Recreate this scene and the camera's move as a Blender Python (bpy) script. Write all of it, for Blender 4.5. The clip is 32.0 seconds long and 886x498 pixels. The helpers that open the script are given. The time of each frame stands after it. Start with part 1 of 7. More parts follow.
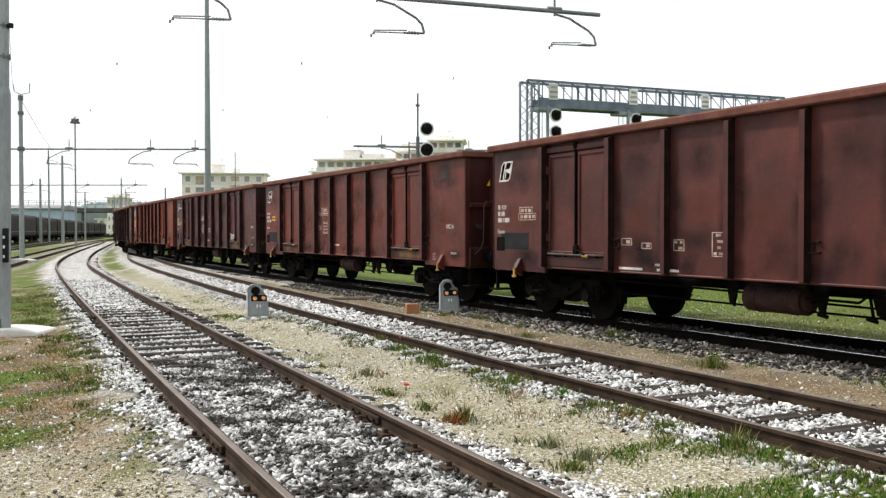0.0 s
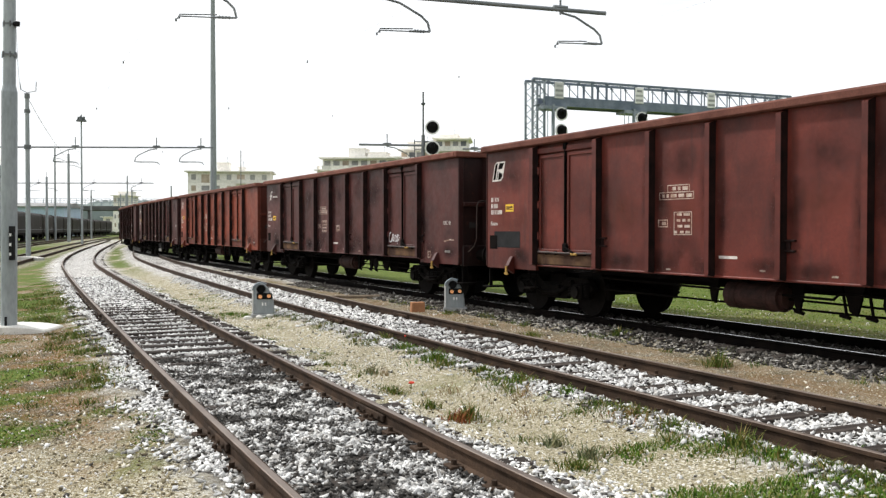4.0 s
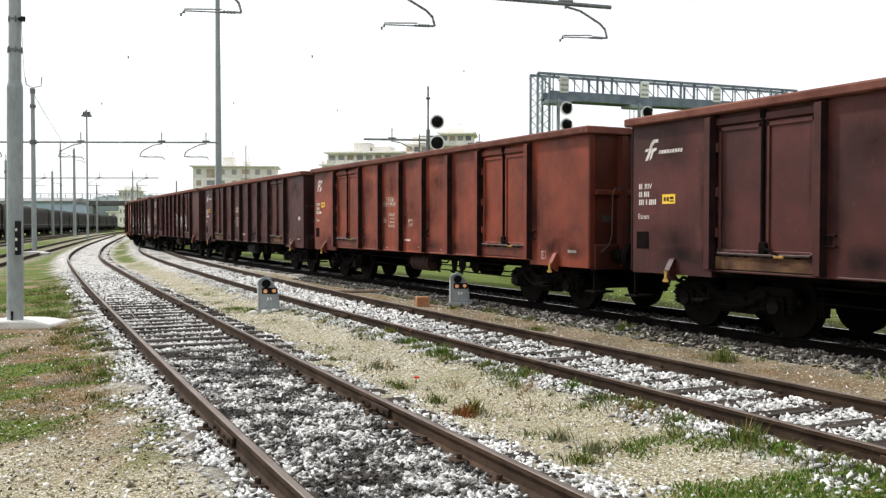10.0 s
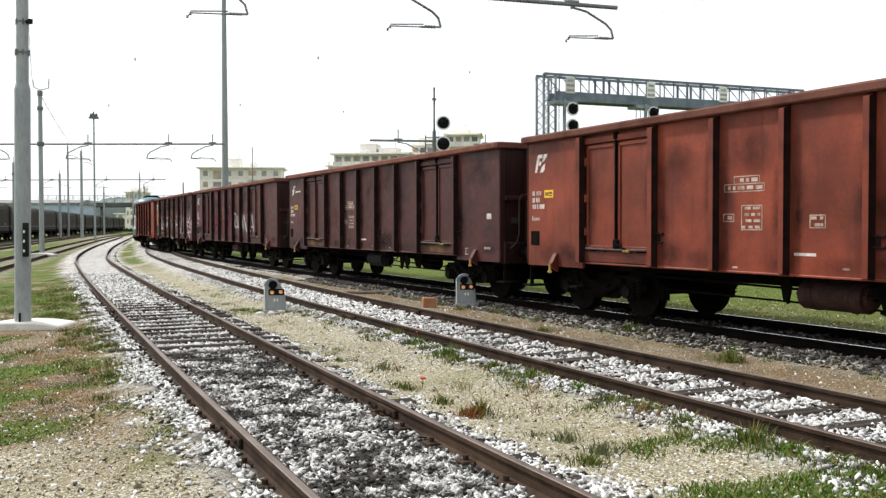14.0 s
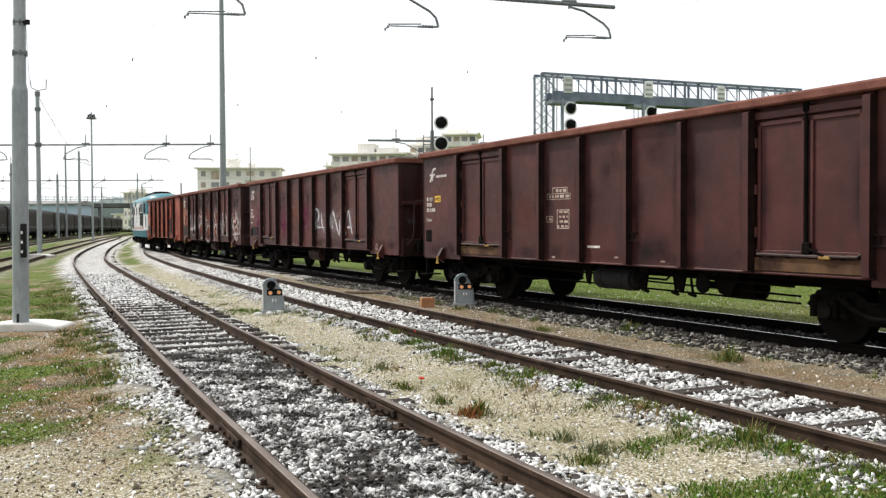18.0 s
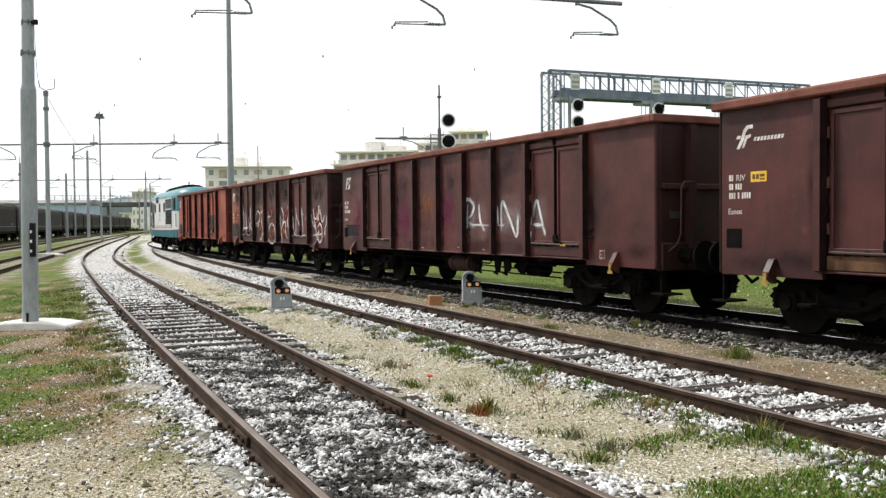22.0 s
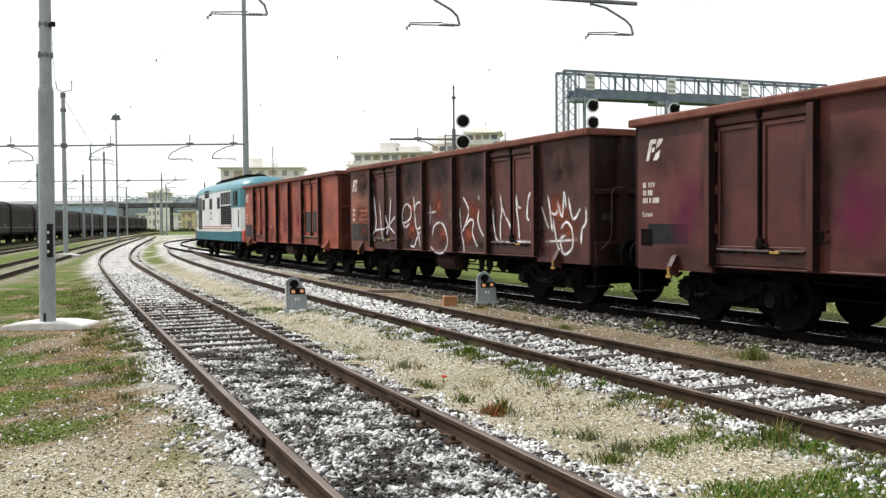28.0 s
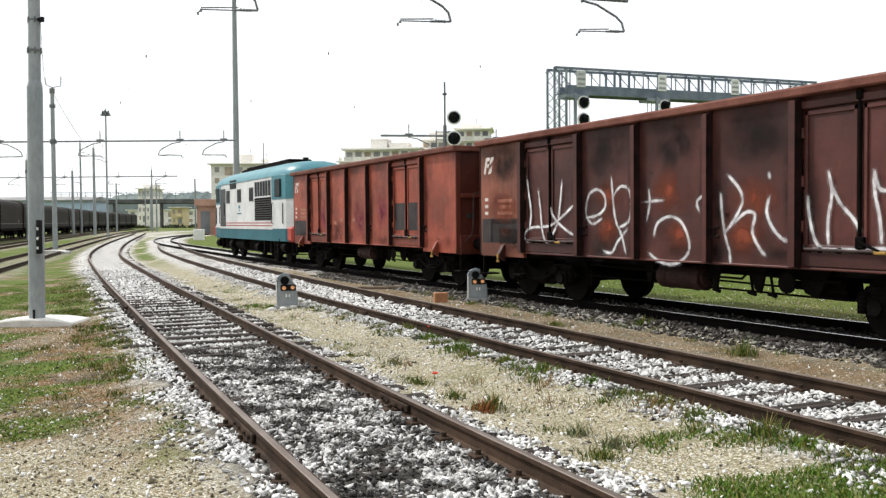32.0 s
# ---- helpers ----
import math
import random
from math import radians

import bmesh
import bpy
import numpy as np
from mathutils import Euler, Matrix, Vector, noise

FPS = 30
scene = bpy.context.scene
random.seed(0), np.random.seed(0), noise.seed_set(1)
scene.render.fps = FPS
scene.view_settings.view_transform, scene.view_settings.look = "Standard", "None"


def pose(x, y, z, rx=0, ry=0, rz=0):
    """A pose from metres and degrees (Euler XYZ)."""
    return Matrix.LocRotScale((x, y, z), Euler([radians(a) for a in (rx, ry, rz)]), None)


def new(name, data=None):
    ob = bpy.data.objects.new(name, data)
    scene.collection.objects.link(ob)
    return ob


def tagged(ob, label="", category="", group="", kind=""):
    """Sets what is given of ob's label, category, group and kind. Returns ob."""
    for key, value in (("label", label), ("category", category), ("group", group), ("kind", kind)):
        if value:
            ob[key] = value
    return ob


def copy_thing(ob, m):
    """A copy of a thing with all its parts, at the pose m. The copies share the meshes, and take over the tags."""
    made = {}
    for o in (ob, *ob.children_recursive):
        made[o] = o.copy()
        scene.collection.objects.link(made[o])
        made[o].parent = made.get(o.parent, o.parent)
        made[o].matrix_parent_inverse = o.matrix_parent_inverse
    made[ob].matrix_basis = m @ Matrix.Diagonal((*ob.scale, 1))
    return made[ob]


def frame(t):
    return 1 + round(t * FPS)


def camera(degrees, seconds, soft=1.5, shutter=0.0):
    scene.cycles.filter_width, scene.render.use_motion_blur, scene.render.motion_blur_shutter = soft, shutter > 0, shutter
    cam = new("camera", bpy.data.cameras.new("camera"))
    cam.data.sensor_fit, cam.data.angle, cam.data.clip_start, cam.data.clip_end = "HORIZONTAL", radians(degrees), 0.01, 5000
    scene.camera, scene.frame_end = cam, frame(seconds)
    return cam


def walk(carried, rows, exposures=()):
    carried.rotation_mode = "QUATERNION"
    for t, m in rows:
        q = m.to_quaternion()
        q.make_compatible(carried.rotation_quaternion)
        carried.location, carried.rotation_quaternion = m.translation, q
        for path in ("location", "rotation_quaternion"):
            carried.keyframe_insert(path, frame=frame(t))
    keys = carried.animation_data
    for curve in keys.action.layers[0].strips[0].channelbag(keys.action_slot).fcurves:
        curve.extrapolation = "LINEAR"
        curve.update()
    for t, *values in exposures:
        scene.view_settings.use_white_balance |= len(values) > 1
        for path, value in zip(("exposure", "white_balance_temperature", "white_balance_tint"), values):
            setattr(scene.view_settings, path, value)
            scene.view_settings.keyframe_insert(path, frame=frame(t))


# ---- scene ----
cam = camera(51.66, 32.0, soft=1.35)
EYE = (0.0, 0.0, 1.619)
# seconds, tilt, lean and turn of the hand-held camera, which stays on its spot
LOOK = (
    (0.0, 88.879, 0.045, -1.058), (0.5, 88.826, 0.034, -0.899), (1, 88.778, -0.097, -0.99), (1.5, 88.764, -0.095, -0.978),
    (2, 88.768, -0.102, -1.057), (2.5, 88.73, -0.115, -0.991), (3, 88.717, -0.1, -0.811), (3.5, 88.743, -0.051, -0.73),
    (5.5, 88.872, -0.076, -0.702), (6, 88.766, -0.059, -0.682), (6.5, 88.651, -0.096, -0.529), (7, 88.5, -0.155, -0.322),
    (7.5, 88.447, -0.066, -0.311), (8, 88.55, -0.09, -0.256), (8.5, 88.504, -0.155, -0.508), (9, 88.513, -0.154, -0.369),
    (9.5, 88.502, -0.058, -0.452), (10, 88.45, -0.019, -0.416), (10.5, 88.376, -0.035, -0.287),
    (11, 88.344, -0.031, -0.266), (11.5, 88.419, -0.109, -0.362), (12, 88.447, -0.08, -0.29),
    (12.5, 88.498, -0.047, -0.046), (13, 88.498, -0.046, 0.005), (13.5, 88.508, 0.014, 0.055), (14, 88.511, 0.1, -0.022),
    (14.5, 88.518, 0.259, -0.027), (16.5, 88.495, 0.223, -0.009), (17, 88.557, 0.351, -0.02), (17.5, 88.508, 0.331, -0.13),
    (18, 88.5, 0.242, -0.138), (18.5, 88.495, 0.326, -0.178), (19, 88.482, 0.39, -0.208), (19.5, 88.386, 0.379, -0.278),
    (20, 88.336, 0.397, 0.057), (20.5, 88.334, 0.309, 0.283), (21, 88.342, 0.433, 0.379), (21.5, 88.356, 0.458, 0.375),
    (22, 88.36, 0.465, 0.335), (22.5, 88.549, 0.41, 0.329), (23, 88.638, 0.553, 0.499), (23.5, 88.697, 0.68, 0.689),
    (24, 88.814, 0.656, 0.585), (24.5, 88.678, 0.756, 0.838), (25, 88.663, 0.739, 1.135), (25.5, 88.656, 0.921, 1.04),
    (27.5, 88.374, 0.521, 1.381), (28, 88.41, 0.468, 1.24), (28.5, 88.468, 0.498, 1.18), (29, 88.514, 0.534, 0.939),
    (29.5, 88.562, 0.448, 0.94), (30, 88.62, 0.573, 0.802), (30.5, 88.532, 0.539, 0.753), (31, 88.409, 0.581, 0.775),
    (31.5, 88.277, 0.342, 0.771), (32, 88.19, 0.431, 0.676))
walk(cam, [(t, pose(*EYE, rx, ry, rz)) for t, rx, ry, rz in LOOK])

# ---- world and light: a bright, thinly overcast day ----
world = bpy.data.worlds.new("sky")
scene.world = world
world.use_nodes = True
wn, wl = world.node_tree.nodes, world.node_tree.links
wn.clear()
w_out, w_bg = wn.new("ShaderNodeOutputWorld"), wn.new("ShaderNodeBackground")
w_sky = wn.new("ShaderNodeTexSky")
w_sky.sky_type, w_sky.sun_disc = "NISHITA", False
SUN_TURN, SUN_HIGH = -121.0, 46.0
w_sky.sun_elevation, w_sky.sun_rotation = radians(SUN_HIGH), radians(-180 - SUN_TURN)
w_sky.air_density, w_sky.dust_density = 1.0, 3.0
w_co, w_map = wn.new("ShaderNodeTexCoord"), wn.new("ShaderNodeMapping")
w_map.inputs["Scale"].default_value = (1.6, 1.6, 4.5)
w_noise, w_ramp, w_mix = wn.new("ShaderNodeTexNoise"), wn.new("ShaderNodeValToRGB"), wn.new("ShaderNodeMix")
w_noise.inputs["Scale"].default_value, w_noise.inputs["Detail"].default_value = 2.2, 6
w_ramp.color_ramp.elements[0].position, w_ramp.color_ramp.elements[0].color = 0.32, (0.66, 0.66, 0.66, 1)
w_ramp.color_ramp.elements[1].position, w_ramp.color_ramp.elements[1].color = 0.62, (0.97, 0.97, 0.97, 1)
w_mix.data_type = "RGBA"
w_mix.inputs[7].default_value = (14.6, 14.9, 15.2, 1)
wl.new(w_co.outputs["Generated"], w_map.inputs["Vector"])
wl.new(w_map.outputs["Vector"], w_noise.inputs["Vector"])
wl.new(w_noise.outputs["Fac"], w_ramp.inputs["Fac"])
wl.new(w_ramp.outputs["Color"], w_mix.inputs[0])
wl.new(w_sky.outputs["Color"], w_mix.inputs[6])
# thin cloud is brighter towards the sun and duller away from it
w_dot, w_glow, w_mul = wn.new("ShaderNodeVectorMath"), wn.new("ShaderNodeMapRange"), wn.new("ShaderNodeMix")
w_dot.operation = "DOT_PRODUCT"
w_dot.inputs[1].default_value = (math.sin(radians(SUN_TURN)) * math.cos(radians(SUN_HIGH)), -math.cos(radians(SUN_TURN)) * math.cos(radians(SUN_HIGH)), math.sin(radians(SUN_HIGH)))
w_glow.inputs["From Min"].default_value, w_glow.inputs["From Max"].default_value = -0.7, 0.05
w_glow.inputs["To Min"].default_value, w_glow.inputs["To Max"].default_value = 0.45, 1.05
w_mul.data_type, w_mul.blend_type = "RGBA", "MULTIPLY"
w_mul.inputs[0].default_value = 1.0
wl.new(w_co.outputs["Generated"], w_dot.inputs[0])
wl.new(w_dot.outputs["Value"], w_glow.inputs["Value"])
wl.new(w_mix.outputs[2], w_mul.inputs[6])
wl.new(w_glow.outputs["Result"], w_mul.inputs[7])
wl.new(w_mul.outputs[2], w_bg.inputs["Color"])
w_bg.inputs["Strength"].default_value = 0.082
wl.new(w_bg.outputs["Background"], w_out.inputs["Surface"])
sun = new("sun", bpy.data.lights.new("sun", "SUN"))
sun.data.energy, sun.data.angle, sun.data.color = 4.0, radians(5), (1.0, 0.98, 0.94)
sun.matrix_world = pose(0, 0, 60, 90 - SUN_HIGH, 0, SUN_TURN)
scene.view_settings.exposure = 0.0


# ---- materials ----
def blank(name, rough=0.8, metal=0.0):
    m = bpy.data.materials.new(name)
    m.use_nodes = True
    b = m.node_tree.nodes["Principled BSDF"]
    b.inputs["Roughness"].default_value, b.inputs["Metallic"].default_value = rough, metal
    b.inputs["Specular IOR Level"].default_value = 0.12 if rough > 0.6 else 0.35
    return m, m.node_tree.nodes, m.node_tree.links, b


def coords(n, l, scale=(1, 1, 1), space="Object"):
    co, mp = n.new("ShaderNodeTexCoord"), n.new("ShaderNodeMapping")
    mp.inputs["Scale"].default_value = scale
    l.new(co.outputs[space], mp.inputs["Vector"])
    return mp.outputs["Vector"]


def noise_of(n, l, vec, scale, detail=4.0, rough=0.55):
    t = n.new("ShaderNodeTexNoise")
    t.inputs["Scale"].default_value, t.inputs["Detail"].default_value, t.inputs["Roughness"].default_value = scale, detail, rough
    if vec:
        l.new(vec, t.inputs["Vector"])
    return t.outputs["Fac"]


def ramp_of(n, l, fac, stops):
    r = n.new("ShaderNodeValToRGB")
    els = r.color_ramp.elements
    while len(els) < len(stops):
        els.new(0.5)
    for e, (p, c) in zip(els, stops):
        e.position, e.color = p, (*c, 1) if len(c) == 3 else c
    l.new(fac, r.inputs["Fac"])
    return r.outputs["Color"]


def mixed(n, l, fac, a, b, mode="MIX"):
    m = n.new("ShaderNodeMix")
    m.data_type, m.blend_type = "RGBA", mode
    for v, i in ((fac, 0), (a, 6), (b, 7)):
        if isinstance(v, (int, float)):
            m.inputs[i].default_value = v
        elif isinstance(v, tuple):
            m.inputs[i].default_value = (*v, 1)
        else:
            l.new(v, m.inputs[i])
    return m.outputs[2]


def bumped(n, l, b, height, strength=0.4, distance=0.02):
    u = n.new("ShaderNodeBump")
    u.inputs["Strength"].default_value, u.inputs["Distance"].default_value = strength, distance
    l.new(height, u.inputs["Height"])
    l.new(u.outputs["Normal"], b.inputs["Normal"])


def surface(name, c1, c2, scale=3.0, rough=0.8, metal=0.0, bump=0.3, grain=40.0, stretch=(1, 1, 1), spread=0.15, gloss=None):
    """A plain surface: two colours in soft patches, fine grain, some difference from piece to piece."""
    m, n, l, b = blank(name, rough, metal)
    if gloss is not None:
        b.inputs["Specular IOR Level"].default_value = gloss
    vec = coords(n, l, stretch)
    big, fine = noise_of(n, l, vec, scale, 5), noise_of(n, l, vec, grain, 3)
    col = mixed(n, l, ramp_of(n, l, big, ((0.35, (0, 0, 0)), (0.65, (1, 1, 1)))), c1, c2)
    col = mixed(n, l, 0.35, col, ramp_of(n, l, fine, ((0.3, (0.55, 0.55, 0.55)), (0.7, (1.25, 1.25, 1.25)))), "MULTIPLY")
    info = n.new("ShaderNodeObjectInfo")
    tone = ramp_of(n, l, info.outputs["Random"], ((0.0, (1 - spread,) * 3), (1.0, (1 + spread,) * 3)))
    l.new(mixed(n, l, 1.0, col, tone, "MULTIPLY"), b.inputs["Base Color"])
    if bump:
        bumped(n, l, b, fine, bump, 0.01)
    return m


def wagon_paint():
    """Old red-brown wagon paint: the tint comes from each piece's object colour; rust, sooty runs and rubbed patches.
    """
    m, n, l, b = blank("wagon_paint", 0.45)
    b.inputs["Specular IOR Level"].default_value = 0.3
    info = n.new("ShaderNodeObjectInfo")
    vec, runs = coords(n, l), coords(n, l, (3.0, 3.0, 0.45))
    patch, fine, streak = noise_of(n, l, vec, 0.75, 5, 0.58), noise_of(n, l, vec, 28, 4), noise_of(n, l, runs, 1.4, 5, 0.65)
    col = mixed(n, l, ramp_of(n, l, patch, ((0.36, (0, 0, 0)), (0.64, (1, 1, 1)))), (0.6, 0.56, 0.56), (1.4, 1.38, 1.36))
    col = mixed(n, l, 1.0, col, info.outputs["Color"], "MULTIPLY")
    col = mixed(n, l, ramp_of(n, l, streak, ((0.52, (0, 0, 0)), (0.78, (0.55, 0.55, 0.55)))), col, (0.016, 0.011, 0.01))
    worn = noise_of(n, l, vec, 5.0, 8, 0.7)
    col = mixed(n, l, ramp_of(n, l, worn, ((0.58, (0, 0, 0)), (0.72, (0.3, 0.3, 0.3)))), col, (0.18, 0.06, 0.03))
    col = mixed(n, l, 0.22, col, ramp_of(n, l, fine, ((0.3, (0.5, 0.5, 0.5)), (0.7, (1.3, 1.3, 1.3)))), "MULTIPLY")
    l.new(col, b.inputs["Base Color"])
    l.new(ramp_of(n, l, worn, ((0.3, (0.4, 0.4, 0.4)), (0.7, (0.62, 0.62, 0.62)))), b.inputs["Roughness"])
    bumped(n, l, b, noise_of(n, l, vec, 2.2, 3), 0.35, 0.03)
    return m


PAINT = wagon_paint()
# rim rust made paler than the sides: light from above is in its colour
SUNLIT_RIM_RUST = surface("sunlit_rim_rust", (0.105, 0.038, 0.028), (0.17, 0.068, 0.05), 2.5, 0.75, 0, 0.3)
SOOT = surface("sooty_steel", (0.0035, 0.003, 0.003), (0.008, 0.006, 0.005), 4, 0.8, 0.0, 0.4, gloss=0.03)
TANK_BROWN = surface("dull_red_tank_paint", (0.02, 0.011, 0.0095), (0.052, 0.024, 0.02), 5, 0.65, 0.0, 0.3)
TANK_GREY = surface("sooty_tank_paint", (0.009, 0.0088, 0.0092), (0.021, 0.02, 0.0205), 5, 0.65, 0.0, 0.3)
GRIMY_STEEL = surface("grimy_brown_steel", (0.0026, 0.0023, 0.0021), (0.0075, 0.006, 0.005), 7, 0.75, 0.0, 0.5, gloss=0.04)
# rib flanks hold their shade in a darker brown; tie hooks share it
RIB_SHADE_BROWN = surface("shaded_rib_flank", (0.008, 0.005, 0.0046), (0.026, 0.011, 0.0095), 3, 0.75, 0.0, 0.3)
DOOR_RUST = surface("rubbed_rusty_sill", (0.035, 0.016, 0.012), (0.15, 0.085, 0.045), 2.2, 0.8, 0, 0.3)
HANDRAIL = surface("worn_brown_handrail", (0.02, 0.012, 0.0105), (0.06, 0.036, 0.031), 5, 0.6, 0, 0.1)
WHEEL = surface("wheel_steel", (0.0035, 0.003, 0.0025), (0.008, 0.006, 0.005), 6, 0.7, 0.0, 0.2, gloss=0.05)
RAIL_SIDE = surface("rusty_rail", (0.032, 0.021, 0.0145), (0.07, 0.044, 0.029), 3, 0.8, 0.1, 0.5)
RAIL_TOP = surface("rail_head", (0.115, 0.085, 0.068), (0.18, 0.145, 0.122), 2, 0.5, 0.4, 0.15)
RAIL_BRIGHT = surface("worn_rail_head", (0.45, 0.45, 0.45), (0.6, 0.6, 0.6), 2, 0.25, 0.9, 0.1)
SLEEPER = surface("old_sleeper_wood", (0.022, 0.018, 0.016), (0.075, 0.062, 0.054), 2, 0.9, 0, 0.7, 30, (1, 6, 1))
GREY_STEEL = surface("grey_painted_steel", (0.25, 0.28, 0.29), (0.36, 0.39, 0.4), 1.2, 0.6, 0.1, 0.1, 20, (1, 1, 0.3), 0.08)
DARK_STEEL = surface("dark_grey_steel", (0.12, 0.13, 0.135), (0.2, 0.21, 0.215), 2, 0.6, 0.2, 0.2)
GALVANISED = surface("galvanised_steel", (0.2, 0.24, 0.27), (0.34, 0.38, 0.41), 2, 0.5, 0.3, 0.2)
ARM_GREY = surface("dull_arm_steel", (0.16, 0.175, 0.185), (0.26, 0.275, 0.285), 2, 0.6, 0.1, 0.1)
BEAM_GREY = surface("blue_grey_girder", (0.115, 0.145, 0.19), (0.195, 0.23, 0.28), 1.5, 0.55, 0.1, 0.2)
PLANK = surface("weathered_plank", (0.16, 0.12, 0.085), (0.34, 0.28, 0.21), 3, 0.9, 0, 0.5, 40, (1, 8, 1))
CONCRETE = surface("pale_concrete", (0.5, 0.49, 0.45), (0.7, 0.69, 0.65), 2, 0.9, 0, 0.5)
BRIDGE_GREY = surface("weathered_bridge_concrete", (0.1, 0.1, 0.1), (0.17, 0.17, 0.165), 0.4, 0.9, 0, 0.2, 4)
GREY_CONCRETE = surface("grey_concrete", (0.3, 0.31, 0.31), (0.45, 0.46, 0.45), 2, 0.9, 0, 0.4)
WHITE_PAINT = surface("white_paint", (0.68, 0.68, 0.67), (0.82, 0.82, 0.8), 3, 0.6, 0, 0.1)
FADED_STENCIL = surface("faded_stencil", (0.3, 0.2, 0.15), (0.55, 0.46, 0.4), 9, 0.7, 0, 0.2, 60)
FADED_WHITE = surface("faded_white_lettering", (0.5, 0.45, 0.42), (0.72, 0.68, 0.64), 8, 0.7, 0, 0.2, 60)
WORN_STENCIL = surface("worn_stencil", (0.3, 0.13, 0.09), (0.42, 0.24, 0.18), 12, 0.7, 0, 0.1)
GREY_PANEL = surface("dull_grey_panel", (0.03, 0.027, 0.027), (0.05, 0.045, 0.044), 3, 0.7, 0, 0.1)
YELLOW = surface("yellow_paint", (0.7, 0.42, 0.02), (0.8, 0.52, 0.05), 3, 0.6, 0, 0.1)
GRIMY_YELLOW = surface("grimy_yellow_paint", (0.2, 0.115, 0.035), (0.42, 0.26, 0.07), 8, 0.7, 0, 0.1)
BLACK = surface("black_paint", (0.011, 0.011, 0.012), (0.02, 0.02, 0.021), 3, 0.75, 0, 0.1)
TERRACOTTA = surface("terracotta", (0.29, 0.14, 0.075), (0.4, 0.2, 0.1), 6, 0.85, 0, 0.3)
FAR_GLASS = surface("pale_window_glass", (0.27, 0.27, 0.265), (0.38, 0.375, 0.365), 0.6, 0.3, 0, 0.0, 5)
CREAM = surface("cream_render", (0.83, 0.8, 0.755), (0.9, 0.875, 0.835), 0.15, 0.9, 0, 0.0, 2)
PALE_WALL = surface("pale_render", (0.87, 0.83, 0.76), (0.93, 0.9, 0.85), 0.15, 0.9, 0, 0.0, 2)
OCHRE_WALL = surface("yellow_render", (0.72, 0.6, 0.36), (0.8, 0.68, 0.44), 0.15, 0.9, 0, 0.0, 2)
BRICK_RED = surface("dusty_brick", (0.4, 0.24, 0.18), (0.48, 0.3, 0.23), 0.6, 0.9, 0, 0.2, 6)
ROOF_GREY = surface("grey_roof", (0.2, 0.2, 0.2), (0.32, 0.32, 0.31), 0.3, 0.9, 0, 0.0, 3)
BLUE_CLAD = surface("blue_grey_cladding", (0.36, 0.47, 0.58), (0.44, 0.55, 0.65), 0.3, 0.6, 0, 0.0, 3)
DULL_GLASS = surface("dark_window_glass", (0.12, 0.13, 0.14), (0.2, 0.21, 0.22), 0.6, 0.15, 0, 0.0, 5)
SHUTTER = surface("shutter_brown", (0.38, 0.31, 0.24), (0.5, 0.42, 0.34), 0.6, 0.7, 0, 0.0, 5)
HOOD_GREY = surface("grimy_hood_steel", (0.02, 0.017, 0.015), (0.04, 0.034, 0.03), 0.5, 0.7, 0, 0.1, 12)
LOCO_TEAL = surface("teal_loco_paint", (0.03, 0.145, 0.18), (0.05, 0.2, 0.235), 1.0, 0.4, 0, 0.05, 20)
LOCO_GLASS = surface("dark_loco_glass", (0.012, 0.016, 0.018), (0.03, 0.035, 0.037), 3, 0.65, 0, 0.0)
LOCO_WHITE = surface("off_white_loco_paint", (0.52, 0.53, 0.52), (0.66, 0.66, 0.65), 1.0, 0.5, 0, 0.05, 20)
DARK_TEAL = surface("grimy_teal_paint", (0.012, 0.085, 0.108), (0.02, 0.12, 0.145), 1.0, 0.5, 0, 0.05, 20)
LOCO_RED = surface("red_loco_paint", (0.3, 0.035, 0.022), (0.38, 0.055, 0.035), 2.0, 0.5, 0, 0.05)
LOCO_GREY = surface("grey_grille", (0.045, 0.045, 0.046), (0.08, 0.08, 0.08), 4, 0.6, 0.2, 0.2)
GLASS_BLACK = surface("black_signal_face", (0.006, 0.006, 0.007), (0.012, 0.012, 0.013), 3, 0.7, 0, 0.0)
HAZE_HILL = surface("wooded_hill", (0.1, 0.13, 0.13), (0.16, 0.19, 0.18), 0.01, 1.0, 0, 0.0, 0.2)


def lamp_glow():
    m, n, l, b = blank("amber_lamp", 0.3)
    b.inputs["Base Color"].default_value = (0.7, 0.3, 0.12, 1)
    b.inputs["Emission Color"].default_value, b.inputs["Emission Strength"].default_value = (1.0, 0.5, 0.22, 1), 0.4
    return m


AMBER = lamp_glow()


